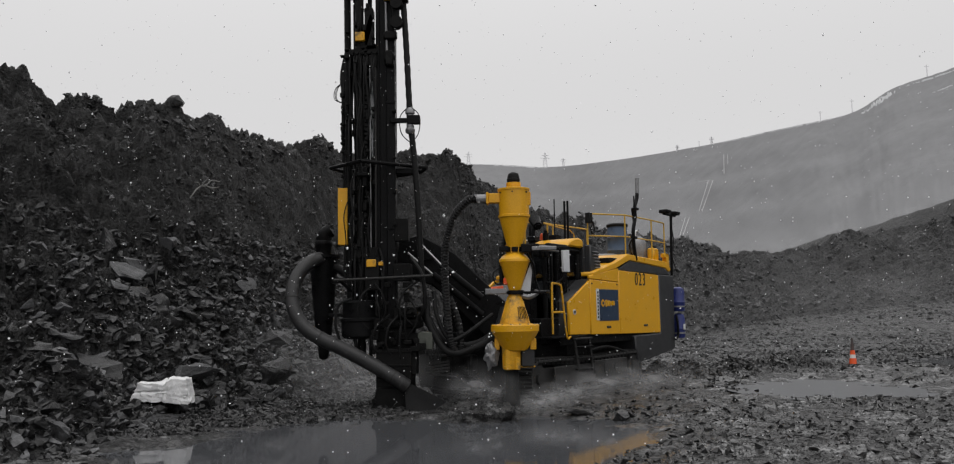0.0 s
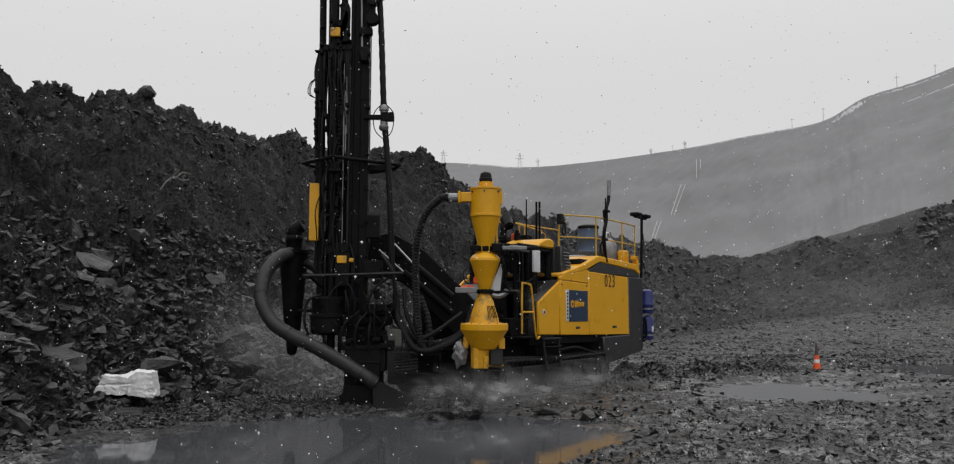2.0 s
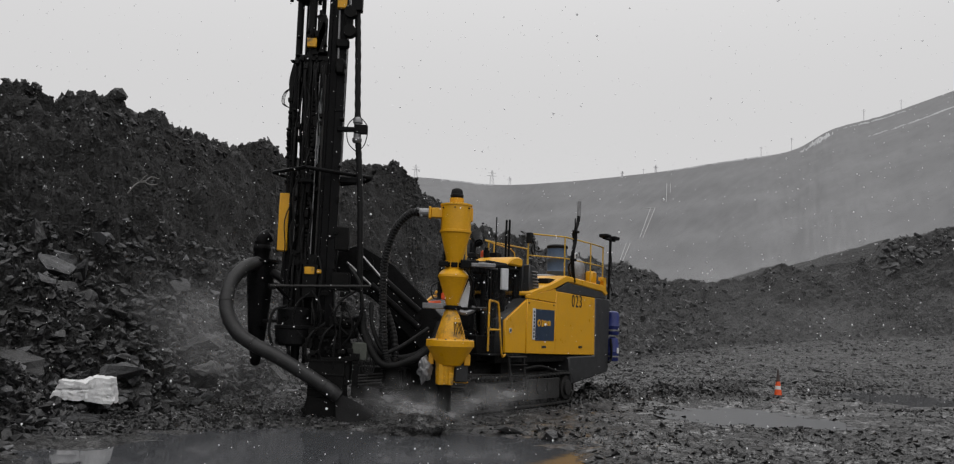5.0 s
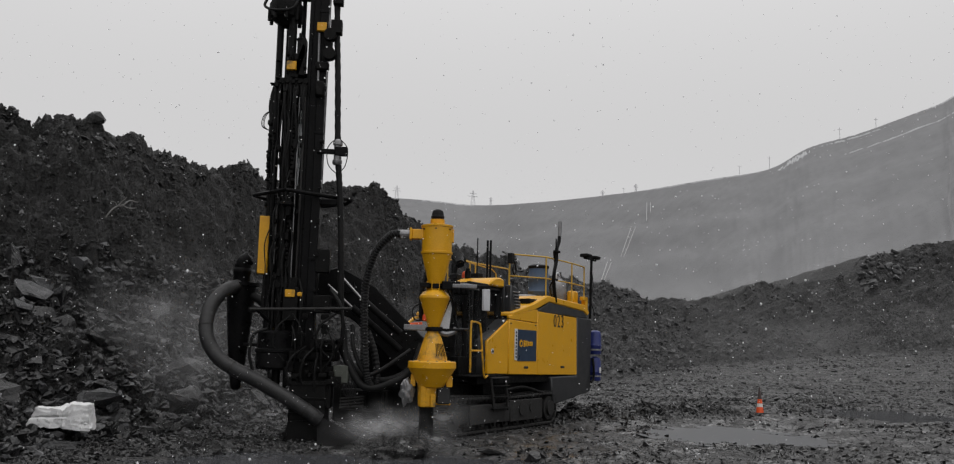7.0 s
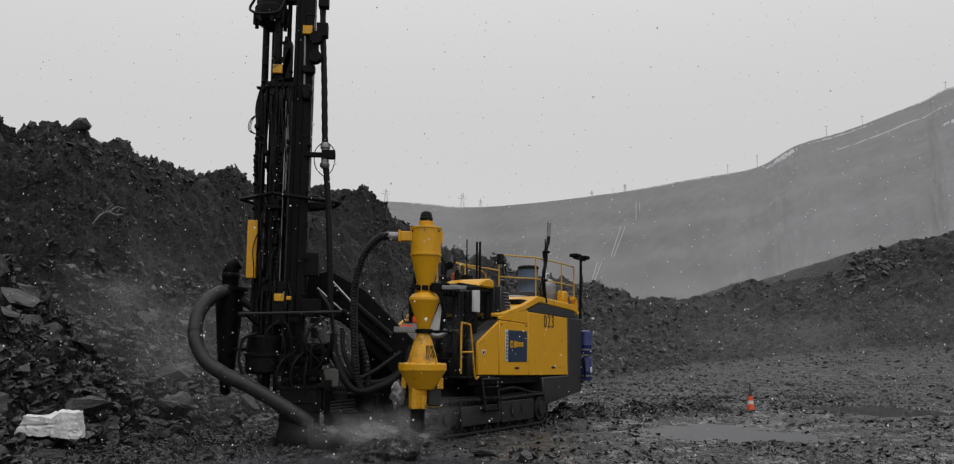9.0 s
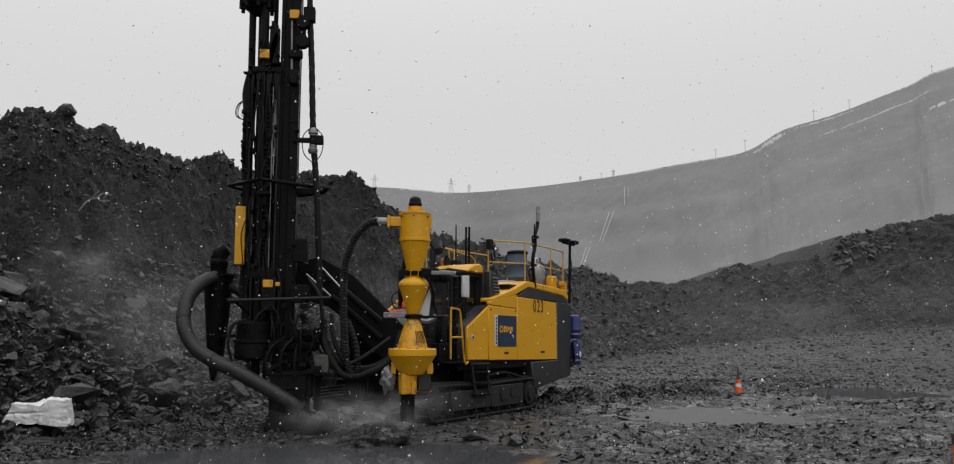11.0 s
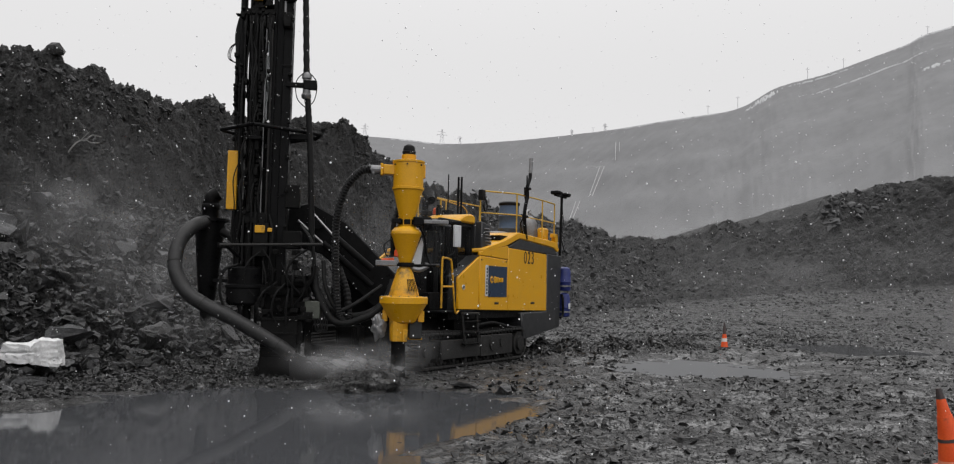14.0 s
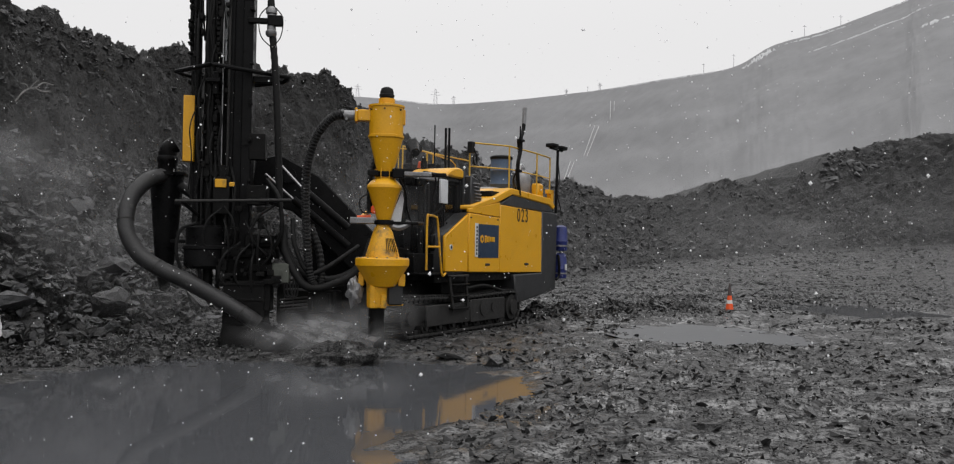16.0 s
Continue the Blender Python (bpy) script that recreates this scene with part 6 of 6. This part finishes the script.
def streaks(n, s0, s1):
    """Pale runs of fine scree that slant down the bank."""
    s, w = rng.uniform(s0, s1, n), rng.uniform(0.15, 0.98, n)
    keep = np.abs(fbm(s * 60 + 2.2 * w, w * 1.6, 2, 131)) < 0.045 + 0.03 * rng.uniform(0, 1, n)
    keep &= fbm(s * 40, w * 3.0, 2, 141) > -0.02
    p = bank_point(s[keep], w[keep])
    q = 0.016 + 0.05 * rng.uniform(0, 1, len(p)) ** 3
    return [(x, y, z + 0.2 * k, k, 0.6, t) for (x, y, z), k, t in zip(p, q, rng.uniform(0, 6.28, len(p)))]


scatter("scree_streaks", CRUMBS, streaks(120000, 0.07, 0.40), SCREE, "pale runs of fine scree down the dark bank")

n = 15000
x, y = rng.uniform(-6.5, -1.6, n), rng.uniform(11.5, 18.5, n)
keep = (puddle_depth(x, y) > -0.02) & (x > -5.4 + 0.2 * (y - 11.5))
x, y = x[keep], y[keep]
scatter("foot_gravel", CRUMBS, [(a, b, c + 0.3 * q, q, 0.6, t) for a, b, c, q, t in zip(x, y, ground_z(x, y), 0.014 + 0.05 * rng.uniform(0, 1, len(x)) ** 3, rng.uniform(0, 6.28, len(x)))], ROCK, "loose gravel at the foot of the bank")
n = 130000
x, y = rng.uniform(-7.5, 17, n), 4 + 30 * rng.uniform(0, 1, n) ** 1.5
d = puddle_depth(x, y)
keep = (d > -0.12) & (rng.uniform(0, 1, n) < np.clip(0.15 + 1.7 * (fbm(x * 0.6, y * 0.6, 3, 33) + 0.24), 0.10, 1))
x, y = x[keep], y[keep]
size = (0.013 + 0.095 * rng.uniform(0, 1, len(x)) ** 5) * (0.6 + 0.026 * y)
scatter("stone_chips", CHIPS, [(a, b, c + 0.1 * q, q, 0.28, t) for a, b, c, q, t in zip(x, y, ground_z(x, y), size, rng.uniform(0, 6.28, len(x)))], CLOD, "wet slate chips strewn over the pit floor")
n = 44000
x, y = rng.uniform(-2, 9.5, n), 5 + 12 * rng.uniform(0, 1, n) ** 1.3
keep = (puddle_depth(x, y) > -0.05) & (x < 1.5 + 0.62 * y)
x, y = x[keep], y[keep]
scatter("stone_crumbs", CHIPS, [(a, b, c, q, 0.3, t) for a, b, c, q, t in zip(x, y, ground_z(x, y), 0.008 + 0.018 * rng.uniform(0, 1, len(x)) ** 2, rng.uniform(0, 6.28, len(x)))], CLOD, "fine dark slate crumbs trodden into the mud")
n = 20000
y = 26 + 69 * rng.uniform(0, 1, n) ** 1.5
x = y * rng.uniform(0.0, 0.68, n)
keep = np.hypot(x, y) < 105
x, y = x[keep], y[keep]
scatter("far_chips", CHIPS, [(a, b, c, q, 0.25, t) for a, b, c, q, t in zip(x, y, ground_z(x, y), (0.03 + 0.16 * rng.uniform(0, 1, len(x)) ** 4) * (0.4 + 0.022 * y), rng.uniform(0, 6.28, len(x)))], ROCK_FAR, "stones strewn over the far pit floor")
n = 4200
x, y = rng.uniform(2.6, 9.8, n), rng.normal(0, 0.4, n)
y = y + 20.9 + 0.55 * (x - 3.7)
scatter("churned_clods", RUBBLE, [(a, b, c, q, 0.6, t) for a, b, c, q, t in zip(x, y, ground_z(x, y), 0.03 + 0.09 * rng.uniform(0, 1, n) ** 2, rng.uniform(0, 6.28, n))], CLOD, "dark churned mud clods beside the puddle")

# single boulders at the foot of the bank
for k in range(210):
    s, w = rng.uniform(0.124, 0.33), rng.uniform(-0.03, 0.5)
    px, py, pz = bank_point(np.array([s]), np.array([w]))[0]
    q = 0.09 + 0.24 * rng.uniform() ** 2.2
    pale = rng.uniform() < 0.5
    if math.hypot(px + 5.4, py - 13.7) < 0.75:
        continue
    b = new("boulder", (PALE_BOULDERS if pale else DARK_BOULDERS)[k % 9])
    b.matrix_basis = pose(px, py, pz + 0.1 * q, rng.normal(0, 18), rng.normal(0, 18), rng.uniform(0, 360)) @ Matrix.Scale(q, 4)
    tagged(b, "angular grey slate boulder on the rubble bank" if pale else "angular dark slate boulder on the rubble bank", "boulder", "boulders on the bank")
for px, py, sx, sy, sz, turn, lab in ((-0.12, 13.3, 0.42, 0.25, 0.36, 8, "low wet slab of mud and slate at the puddle's edge"), (1.95, 13.15, 0.17, 0.13, 0.16, 60, "small dark stone at the puddle's edge"),
                                      (1.35, 13.6, 0.2, 0.12, 0.1, 10, "small dark stone at the puddle's edge"), (-5.05, 12.9, 0.28, 0.2, 0.26, 10, "pale grey stone below the white sack"),
                                      (5.22, 7.38, 0.11, 0.08, 0.11, 30, "dark stone beside the traffic cone"), (4.55, 9.2, 0.16, 0.12, 0.08, 70, "flat dark stone on the pit floor"),
                                      (3.3, 8.6, 0.13, 0.1, 0.07, 150, "flat dark stone on the pit floor")):
    b = new("stone", (PALE_BOULDERS if "pale" in lab else DARK_BOULDERS)[int(turn) % 9])
    b.matrix_basis = pose(px, py, float(ground_z(np.array(px), np.array(py))) + 0.25 * sz, 0, 0, turn) @ Matrix.Diagonal((sx * 1.3, sy * 1.3, sz * 1.3, 1))
    tagged(b, lab, "stone")
    if "slab" in lab:
        bm = bmesh.new()
        crumple(bm, (0, 0, -0.2), (0.95, 0.9, 0.6), 5.3, 0.45, 4)
        b.data = mesh_of("stone", bm, MUD, 25)


# larger slabs that stand out in the rubble and blocks on the crest
for k, (px, py, pz, q, tx, ty, turn, pale) in enumerate((
        (-7.25, 16.3, 2.75, 0.50, 35, 10, 20, True), (-6.95, 15.9, 2.45, 0.42, 40, -15, 70, True), (-6.55, 16.4, 2.5, 0.36, 25, 20, 150, True), (-7.6, 16.6, 3.1, 0.40, 30, 5, 100, False),
        (-6.8, 15.4, 1.9, 0.5, 20, 10, 200, False), (-6.4, 15.6, 1.8, 0.45, 25, -10, 10, False), (-5.15, 14.75, 0.6, 0.42, 40, 12, 30, True), (-6.35, 13.4, 0.75, 0.48, 20, 0, 15, False),
        (-5.6, 18.9, 2.4, 0.32, 30, 0, 60, True), (-4.6, 17.6, 1.1, 0.45, 15, 8, 160, False), (-4.2, 16.4, 0.6, 0.40, 10, -8, 40, False), (-6.9, 17.6, 3.2, 0.30, 20, 0, 0, True),
        (-3.2, 18.6, 0.5, 0.35, 10, -8, 80, False))):
    b = new("boulder", (PALE_BOULDERS if pale else DARK_BOULDERS)[(4 * k) % 9])
    b.matrix_basis = pose(px, py, pz, tx, ty, turn) @ Matrix.Diagonal((q, q, q * 1.25, 1))
    tagged(b, "large broken grey slate slab standing out of the rubble" if pale else "large dark rock block on the spoil bank", "boulder", "boulders on the bank")
for k, (px, py, pz, q) in enumerate(((-8.4, 19.9, 6.74, 0.22), (-7.62, 20.0, 6.86, 0.24), (-5.12, 24.7, 6.72, 0.15), (-4.9, 25.0, 6.66, 0.15), (-6.98, 20.6, 6.56, 0.16), (-9.2, 19.1, 6.66, 0.18))):
    b = new("crag", BLOCKS[(5 * k + 2) % 16])
    b.matrix_basis = pose(px, py, pz, 12 * k, -9 * k, 47 * k) @ Matrix.Diagonal((q, q, q * 1.5, 1))
    tagged(b, "dark angular rock on the bank's crest", "rock", "crags on the crest")
branch = thing("dead_branch", pose(-6.58, 19.18, 4.68) @ Matrix.Scale(1.1, 4), "pale bare branch caught on the dark bank", "branch")
bm = bmesh.new()
tube(bm, [(-0.2, -0.4, -0.34), (-0.12, -0.3, -0.16), (-0.1, -0.1, -0.06), (0.0, 0.0, 0.0), (0.05, 0.15, 0.1), (0.17, 0.3, 0.09)], 0.015, 7)
for end in ((-0.2, -0.2, 0.02), (0.06, -0.05, 0.14), (0.12, 0.02, -0.1)):
    tube(bm, [(-0.1, -0.1, -0.06), tuple(0.5 * q + w for q, w in zip(end, (-0.03, -0.04, 0.0))), end], 0.009, 5)
part("stem", bm, BRANCH, branch)
bm = bmesh.new()
tube(bm, [(-0.02, -0.05, -0.02), (0.08, 0.0, -0.08), (0.2, 0.1, -0.06)], 0.015, 6)
part("twig", bm, BRANCH, branch)


# ---- white sack on the rubble ----
def sack():
    """A half-filled sack: a low folded flank and a raised end, with sharp creases."""
    bm = bmesh.new()
    bmesh.ops.create_cube(bm, size=2)
    bmesh.ops.subdivide_edges(bm, edges=bm.edges, cuts=24, use_grid_fill=True)
    for v in bm.verts:
        p = v.co.copy()
        end = 1 / (1 + math.exp(-(p.x - 0.05 + 0.2 * p.y) * 14))
        p = Vector((p.x * (0.47 - 0.05 * p.z), p.y * 0.30, p.z * (0.165 + 0.055 * end) + 0.055 * end))
        crease = 0.030 * (0.5 - abs(noise.noise(Vector((p.x * 6 + p.z * 2, p.y * 3, 4 + p.z)))) * 2)
        crease += 0.018 * (0.5 - abs(noise.noise(p * 11)) * 2) + 0.010 * noise.noise(p * 24)
        fold = -0.05 * math.exp(-((p.x - 0.02) / 0.03) ** 2) - 0.03 * math.exp(-((p.z - 0.04 - 0.12 * p.x) / 0.02) ** 2) * (1 - end)
        d = Vector((p.x * 0.5, p.y, p.z)).normalized()
        v.co = p + d * (crease + fold)
    return bm


bag = thing("woven_sack", pose(-5.34, 13.75, 0.43, 0, 5, 10) @ Matrix.Scale(0.87, 4), "large crumpled white woven sack lying on the slate rubble", "sack")
part("sack_body", sack(), BAG, bag, smooth=22)
part("sack_flap", (lambda bm: (crumple(bm, (0.40, -0.1, -0.08), (0.11, 0.18, 0.12), 8.0, 0.6), bm)[1])(bmesh.new()), BAG, bag, "crumpled open end")


# ---- traffic cones ----
def traffic_cone(at, label, dark):
    e = thing("traffic_cone", at, label, "traffic cone", "cones on the pit floor")
    bm = bmesh.new()
    w = 0.19 if dark else 0.155
    box(bm, (-w, -w, 0), (w, w, 0.045), 0.015)
    part("base", bm, INK if dark else ORANGE, e)
    bands = ((0.145, 0.045, 0.115, 0.20, ORANGE, "lower_section"), (0.115, 0.20, 0.098, 0.30, REFLECTIVE, "reflective_band"), (0.098, 0.30, 0.075, 0.42, ORANGE, "middle_section"),
             (0.075, 0.42, 0.028, 0.76, CONE_TIP if dark else ORANGE, "tip"))
    if not dark:
        bands = ((0.146, 0.04, 0.136, 0.10, FADED, "faded_hem"), (0.136, 0.10, 0.103, 0.265, ORANGE, "lower_section"), (0.106, 0.265, 0.101, 0.295, CONE_TIP, "grimy_ring"), (0.099, 0.295, 0.066, 0.50, ORANGE, "middle_section"),
                 (0.062, 0.50, 0.038, 0.66, ORANGE, "upper_section"), (0.038, 0.66, 0.024, 0.76, CONE_TIP, "tip"))
    for r0, z0, r1, z1, mat, name in bands:
        bm = bmesh.new()
        lathe(bm, [(r0, z0), (r1, z1)], (0, 0), 22)
        part(name, bm, mat, e)
    return e


zg = lambda a, b: float(ground_z(np.array(a), np.array(b)))
traffic_cone(pose(9.86, 24.25, zg(9.86, 24.25), 0, 0, 20) @ Matrix.Diagonal((0.74, 0.74, 1, 1)), "orange traffic cone with pale band and mud-blackened tip", True)
traffic_cone((5.48, 7.42, zg(5.48, 7.42) + 0.015, 0, -13.0, 0), "plain orange traffic cone leaning beside a dark stone", False)


# ---- far off: pylons, poles, pipes and snow on the hillside ----
def pylon(at, height, label="grey lattice power pylon on the hill's rim"):
    e = thing("power_pylon", at, label, "pylon", "pylons on the rim")
    bm = bmesh.new()
    h, w = height, height * 0.13
    for sx in (-1, 1):
        for sy in (-1, 1):
            rod(bm, (sx * w, sy * w, -2), (sx * w * 0.15, sy * w * 0.15, h), 0.1 + 0.004 * h, n=5)
    for k in range(6):
        z, z2 = h * k / 6, h * (k + 1) / 6
        a, b = w * (1 - 0.85 * k / 6), w * (1 - 0.85 * (k + 1) / 6)
        rod(bm, (-a, -a, z), (b, -b, z2), 0.07, n=4)
        rod(bm, (a, -a, z), (-b, -b, z2), 0.07, n=4)
    part("tower", bm, PYLON, e)
    for k, l in ((0.72, 0.24), (0.86, 0.18)):
        bm = bmesh.new()
        rod(bm, (-l * h, 0, h * k), (l * h, 0, h * k), 0.22, n=5)
        part("cross_arm", bm, PYLON, e)


for x, y, z, h in ((36, 702, 116, 17), (-27, 702, 120, 15), (50, 690, 117, 9), (107, 520, 96.5, 5.5), (121, 492, 95, 6)):
    pylon((x, y, z, 0, 0, 15), h)
for x, y, z, h in ((164.0, 400, 88.5, 10), (151, 405, 87.5, 7), (192, 385, 99, 11), (218, 400, 107, 13), (118, 510, 96, 6), (236, 360, 116, 9)):
    e = thing("power_pole", (x, y, z), "thin grey power pole on the hill's rim", "pole", "poles on the rim")
    bm = bmesh.new()
    rod(bm, (0, 0, -3), (0, 0, h), 0.16, n=6)
    part("shaft", bm, PYLON, e)
    bm = bmesh.new()
    rod(bm, (-0.9, 0, h * 0.93), (0.9, 0, h * 0.93), 0.12, n=5)
    part("cross_arm", bm, PYLON, e)
for a, b in (((116.4, 449, 82.5), (111.1, 429, 69.3)), ((118.4, 449, 82.5), (113.1, 429, 69.3)), ((102.2, 425, 65.5), (91.2, 400, 47.2)), ((104.4, 425, 65.5), (92.6, 400, 47.2)),
             ((83.8, 395, 44), (77.9, 380, 34.3)), ((85.6, 395, 44), (79.2, 380, 34.3)), ((97.5, 426, 65), (104.5, 426, 65.6))):
    bm = bmesh.new()
    rod(bm, a, b, 0.15, n=6)
    me = mesh_of("slope_pipe", bm, PIPE_WHITE)
    tagged(new("slope_pipe", me), "white pipeline running down the far hillside", "pipe", "pipes on the hillside")


def snow_drift(s0, s1, w0, w1, seed, name="snow_patch"):
    S, W = np.meshgrid(np.linspace(s0, s1, 60), np.linspace(w0, w1, 14), indexing="ij")
    edge = 1 - np.abs((W - (w0 + w1) / 2) / ((w1 - w0) / 2)) - np.abs((S - (s0 + s1) / 2) / ((s1 - s0) / 2)) ** 3
    p = hill_point(S, W)
    p[..., 2] += -0.85 + 1.5 * np.clip(edge + 1.1 * fbm(S * 900, W * 60, 3, seed), -1, 0.8)
    tagged(new(name, grid_mesh(name, p, SNOW)), "strip of white snow lying below the hill's rim", "snow", kind="stuff")


def rim_s(i):
    return i / (len(RIM) - 1)


snow_drift(rim_s(7.15), rim_s(8.1), 0.93, 0.995, 201)
snow_drift(rim_s(8.0), rim_s(9.6), 0.972, 0.982, 202)
snow_drift(rim_s(8.4), rim_s(11.2), 0.868, 0.878, 203)
snow_drift(rim_s(9.6), rim_s(11.4), 0.985, 1.0, 204)
snow_drift(rim_s(4.9), rim_s(7.0), 0.985, 1.0, 205)
snow_drift(rim_s(2.0), rim_s(3.2), 0.985, 1.0, 206)
snow_drift(rim_s(10.6), rim_s(11.1), 0.76, 0.785, 207)


# ---- steam and falling snow ----
def puff_mesh(seed, mat):
    """A domed shell of unit radius whose rim is ragged."""
    bm = bmesh.new()
    bmesh.ops.create_grid(bm, x_segments=12, y_segments=12, size=1.0, matrix=Matrix.Rotation(radians(90), 4, 'X'))
    for v in bm.verts:
        r = min(1.0, math.hypot(v.co.x, v.co.z))
        v.co.y = -0.35 * (1 - r * r) + 0.15 * noise.noise(v.co * 2 + Vector((seed, 0, 0)))
    bmesh.ops.delete(bm, geom=[f for f in bm.faces if min(math.hypot(v.co.x, v.co.z) for v in f.verts) > 0.93], context='FACES')
    return mesh_of("puff", bm, mat, 180)


SHELLS = [puff_mesh(k, STEAM) for k in range(4)]
THIN = [puff_mesh(k + 9, DUST) for k in range(3)]
MISTS = [puff_mesh(k + 20, MIST) for k in range(3)]
STEAM_WAYS = []


def puff(shell, size, way, label, group):
    """way: where the puff drifts, as (time, x, y, z, turn)."""
    e = new("steam_puff" if "steam" in label else "mist" if "mist" in label else "dust_haze", shell)
    e.scale = size
    e.visible_shadow = False
    tagged(e, label, "steam" if "steam" in label else "mist" if "mist" in label else "dust", group)
    STEAM_WAYS.append((e, way))


T = (0, 2, 4, 6, 8, 10, 12, 14, 16)
prng = random.Random(4)
for k, (x, y, z, sx, sz, ex, when) in enumerate((
        (0.0, 13.75, 0.40, 0.65, 0.5, -0.3, 16), (-0.5, 14.1, 0.42, 0.85, 0.6, -0.8, 16), (0.55, 13.6, 0.28, 0.6, 0.4, 0.15, 16),
        (1.2, 14.2, 0.36, 1.0, 0.5, -1.2, 9), (1.9, 14.5, 0.40, 1.1, 0.55, -0.2, 8), (2.8, 15.2, 0.5, 1.2, 0.6, 0.3, 8), (0.9, 13.9, 0.3, 0.8, 0.42, -0.55, 7))):
    way = [(t, x + (ex - x) * min(1, t / when) + 0.1 * math.sin(0.8 * t + k), y, z + 0.07 * math.sin(1.1 * t + 2 * k), 12 * math.sin(0.5 * t + k)) for t in T]
    puff(SHELLS[k % 4], (sx, 0.5, sz * 0.8), way, "thin white steam rising under the drill rig", "steam by the drill")
for k, (x, y, z, sx, sz, ex, ey, ez) in enumerate((
        (-2.4, 15.9, 0.4, 1.3, 0.9, -3.2, 15.6, 0.9), (-2.9, 16.4, 0.6, 2.2, 1.5, -4.3, 15.7, 1.8), (-1.9, 15.7, 0.3, 1.1, 0.7, -2.2, 15.6, 0.5),
        (-2.6, 16.9, 0.8, 2.8, 1.9, -5.0, 16.2, 2.7), (-1.6, 16.6, 0.6, 2.4, 1.6, -3.2, 16.4, 2.3), (0.2, 17.6, 1.2, 1.7, 1.7, 0.3, 17.0, 2.6), (-0.7, 17.3, 0.9, 1.6, 1.4, -0.9, 16.8, 2.3), (-3.4, 17.0, 0.9, 2.6, 1.9, -6.0, 16.0, 3.2))):
    way = [(t, x + (ex - x) * u + 0.12 * math.sin(0.5 * t + k), y + (ey - y) * u, z + (ez - z) * u + 0.08 * math.sin(0.7 * t + k), 10 * math.sin(0.4 * t + k)) for t, u in ((q, min(1, q / 13) ** 0.8) for q in T)]
    puff(THIN[k % 3], (sx, 0.6, sz), way, "thin grey dust drifting before the bank", "dust before the bank")


for k, (x, y, z, sx, sz) in enumerate(((95, 170, 16, 75, 30), (45, 165, 14, 60, 26), (150, 160, 24, 80, 36), (20, 190, 16, 60, 24), (45, 62, 5, 26, 7), (22, 55, 3, 16, 5))):
    way = [(t, x + 0.12 * t, y, z + 0.02 * t, 4 * math.sin(0.2 * t + k)) for t in (0, 8, 16)]
    puff(MISTS[k % 3], (sx, 8, sz), way, "pale mist hanging in the pit before the hillside", "mist in the pit")


def flakes(count, size, lo, hi, seed, label):
    r = np.random.default_rng(seed)
    c = r.uniform(lo, hi, (count, 3))
    knob = np.array([(1, 0, 0), (-1, 0, 0), (0, 1, 0), (0, -1, 0), (0, 0, 1.1), (0, 0, -1.1)])
    side = np.array([(a, b, c) if (a % 2 + b % 2 + c % 2) % 2 == 0 else (a, c, b) for a in (0, 1) for b in (2, 3) for c in (4, 5)])
    q = size * (0.5 + r.uniform(0, 1, count) ** 2)
    v = (c[:, None, :] + knob[None] * q[:, None, None] * r.uniform(0.5, 1.0, (count, 6, 1))).reshape(-1, 3)
    f = (side[None] + 6 * np.arange(count)[:, None, None]).reshape(-1, 3)
    me = bpy.data.meshes.new("falling_snow")
    me.vertices.add(len(v))
    me.vertices.foreach_set("co", v.reshape(-1).astype(np.float32))
    me.loops.add(f.size)
    me.loops.foreach_set("vertex_index", f.reshape(-1).astype(np.int32))
    me.polygons.add(len(f))
    me.polygons.foreach_set("loop_start", np.arange(0, f.size, 3, dtype=np.int32))
    me.update(calc_edges=True)
    me.materials.append(FLAKE)
    me.shade_flat()
    return tagged(new("falling_snow", me), label, "snow", kind="stuff")


SNOWFALL = [(flakes(26000, 0.0074, (-8, 3.5, 0.2), (12, 14, 33), 1, "small white snowflakes falling before the drill rig"), (-0.25, 0, -1.5)),
            (flakes(600, 0.003, (-3, 2.6, 0.3), (5, 5.5, 31), 2, "white snowflakes falling close by"), (-0.4, 0, -1.7))]


# ---- what moves ----
def motions():
    for ob, way in STEAM_WAYS:
        walk(ob, [(t, pose(x, y, z, 0, 0, turn)) for t, x, y, z, turn in way])
    for ob, (vx, vy, vz) in SNOWFALL:
        walk(ob, [(t, pose(vx * (t - 8), vy * t, vz * t)) for t in (0, 16)])


motions()
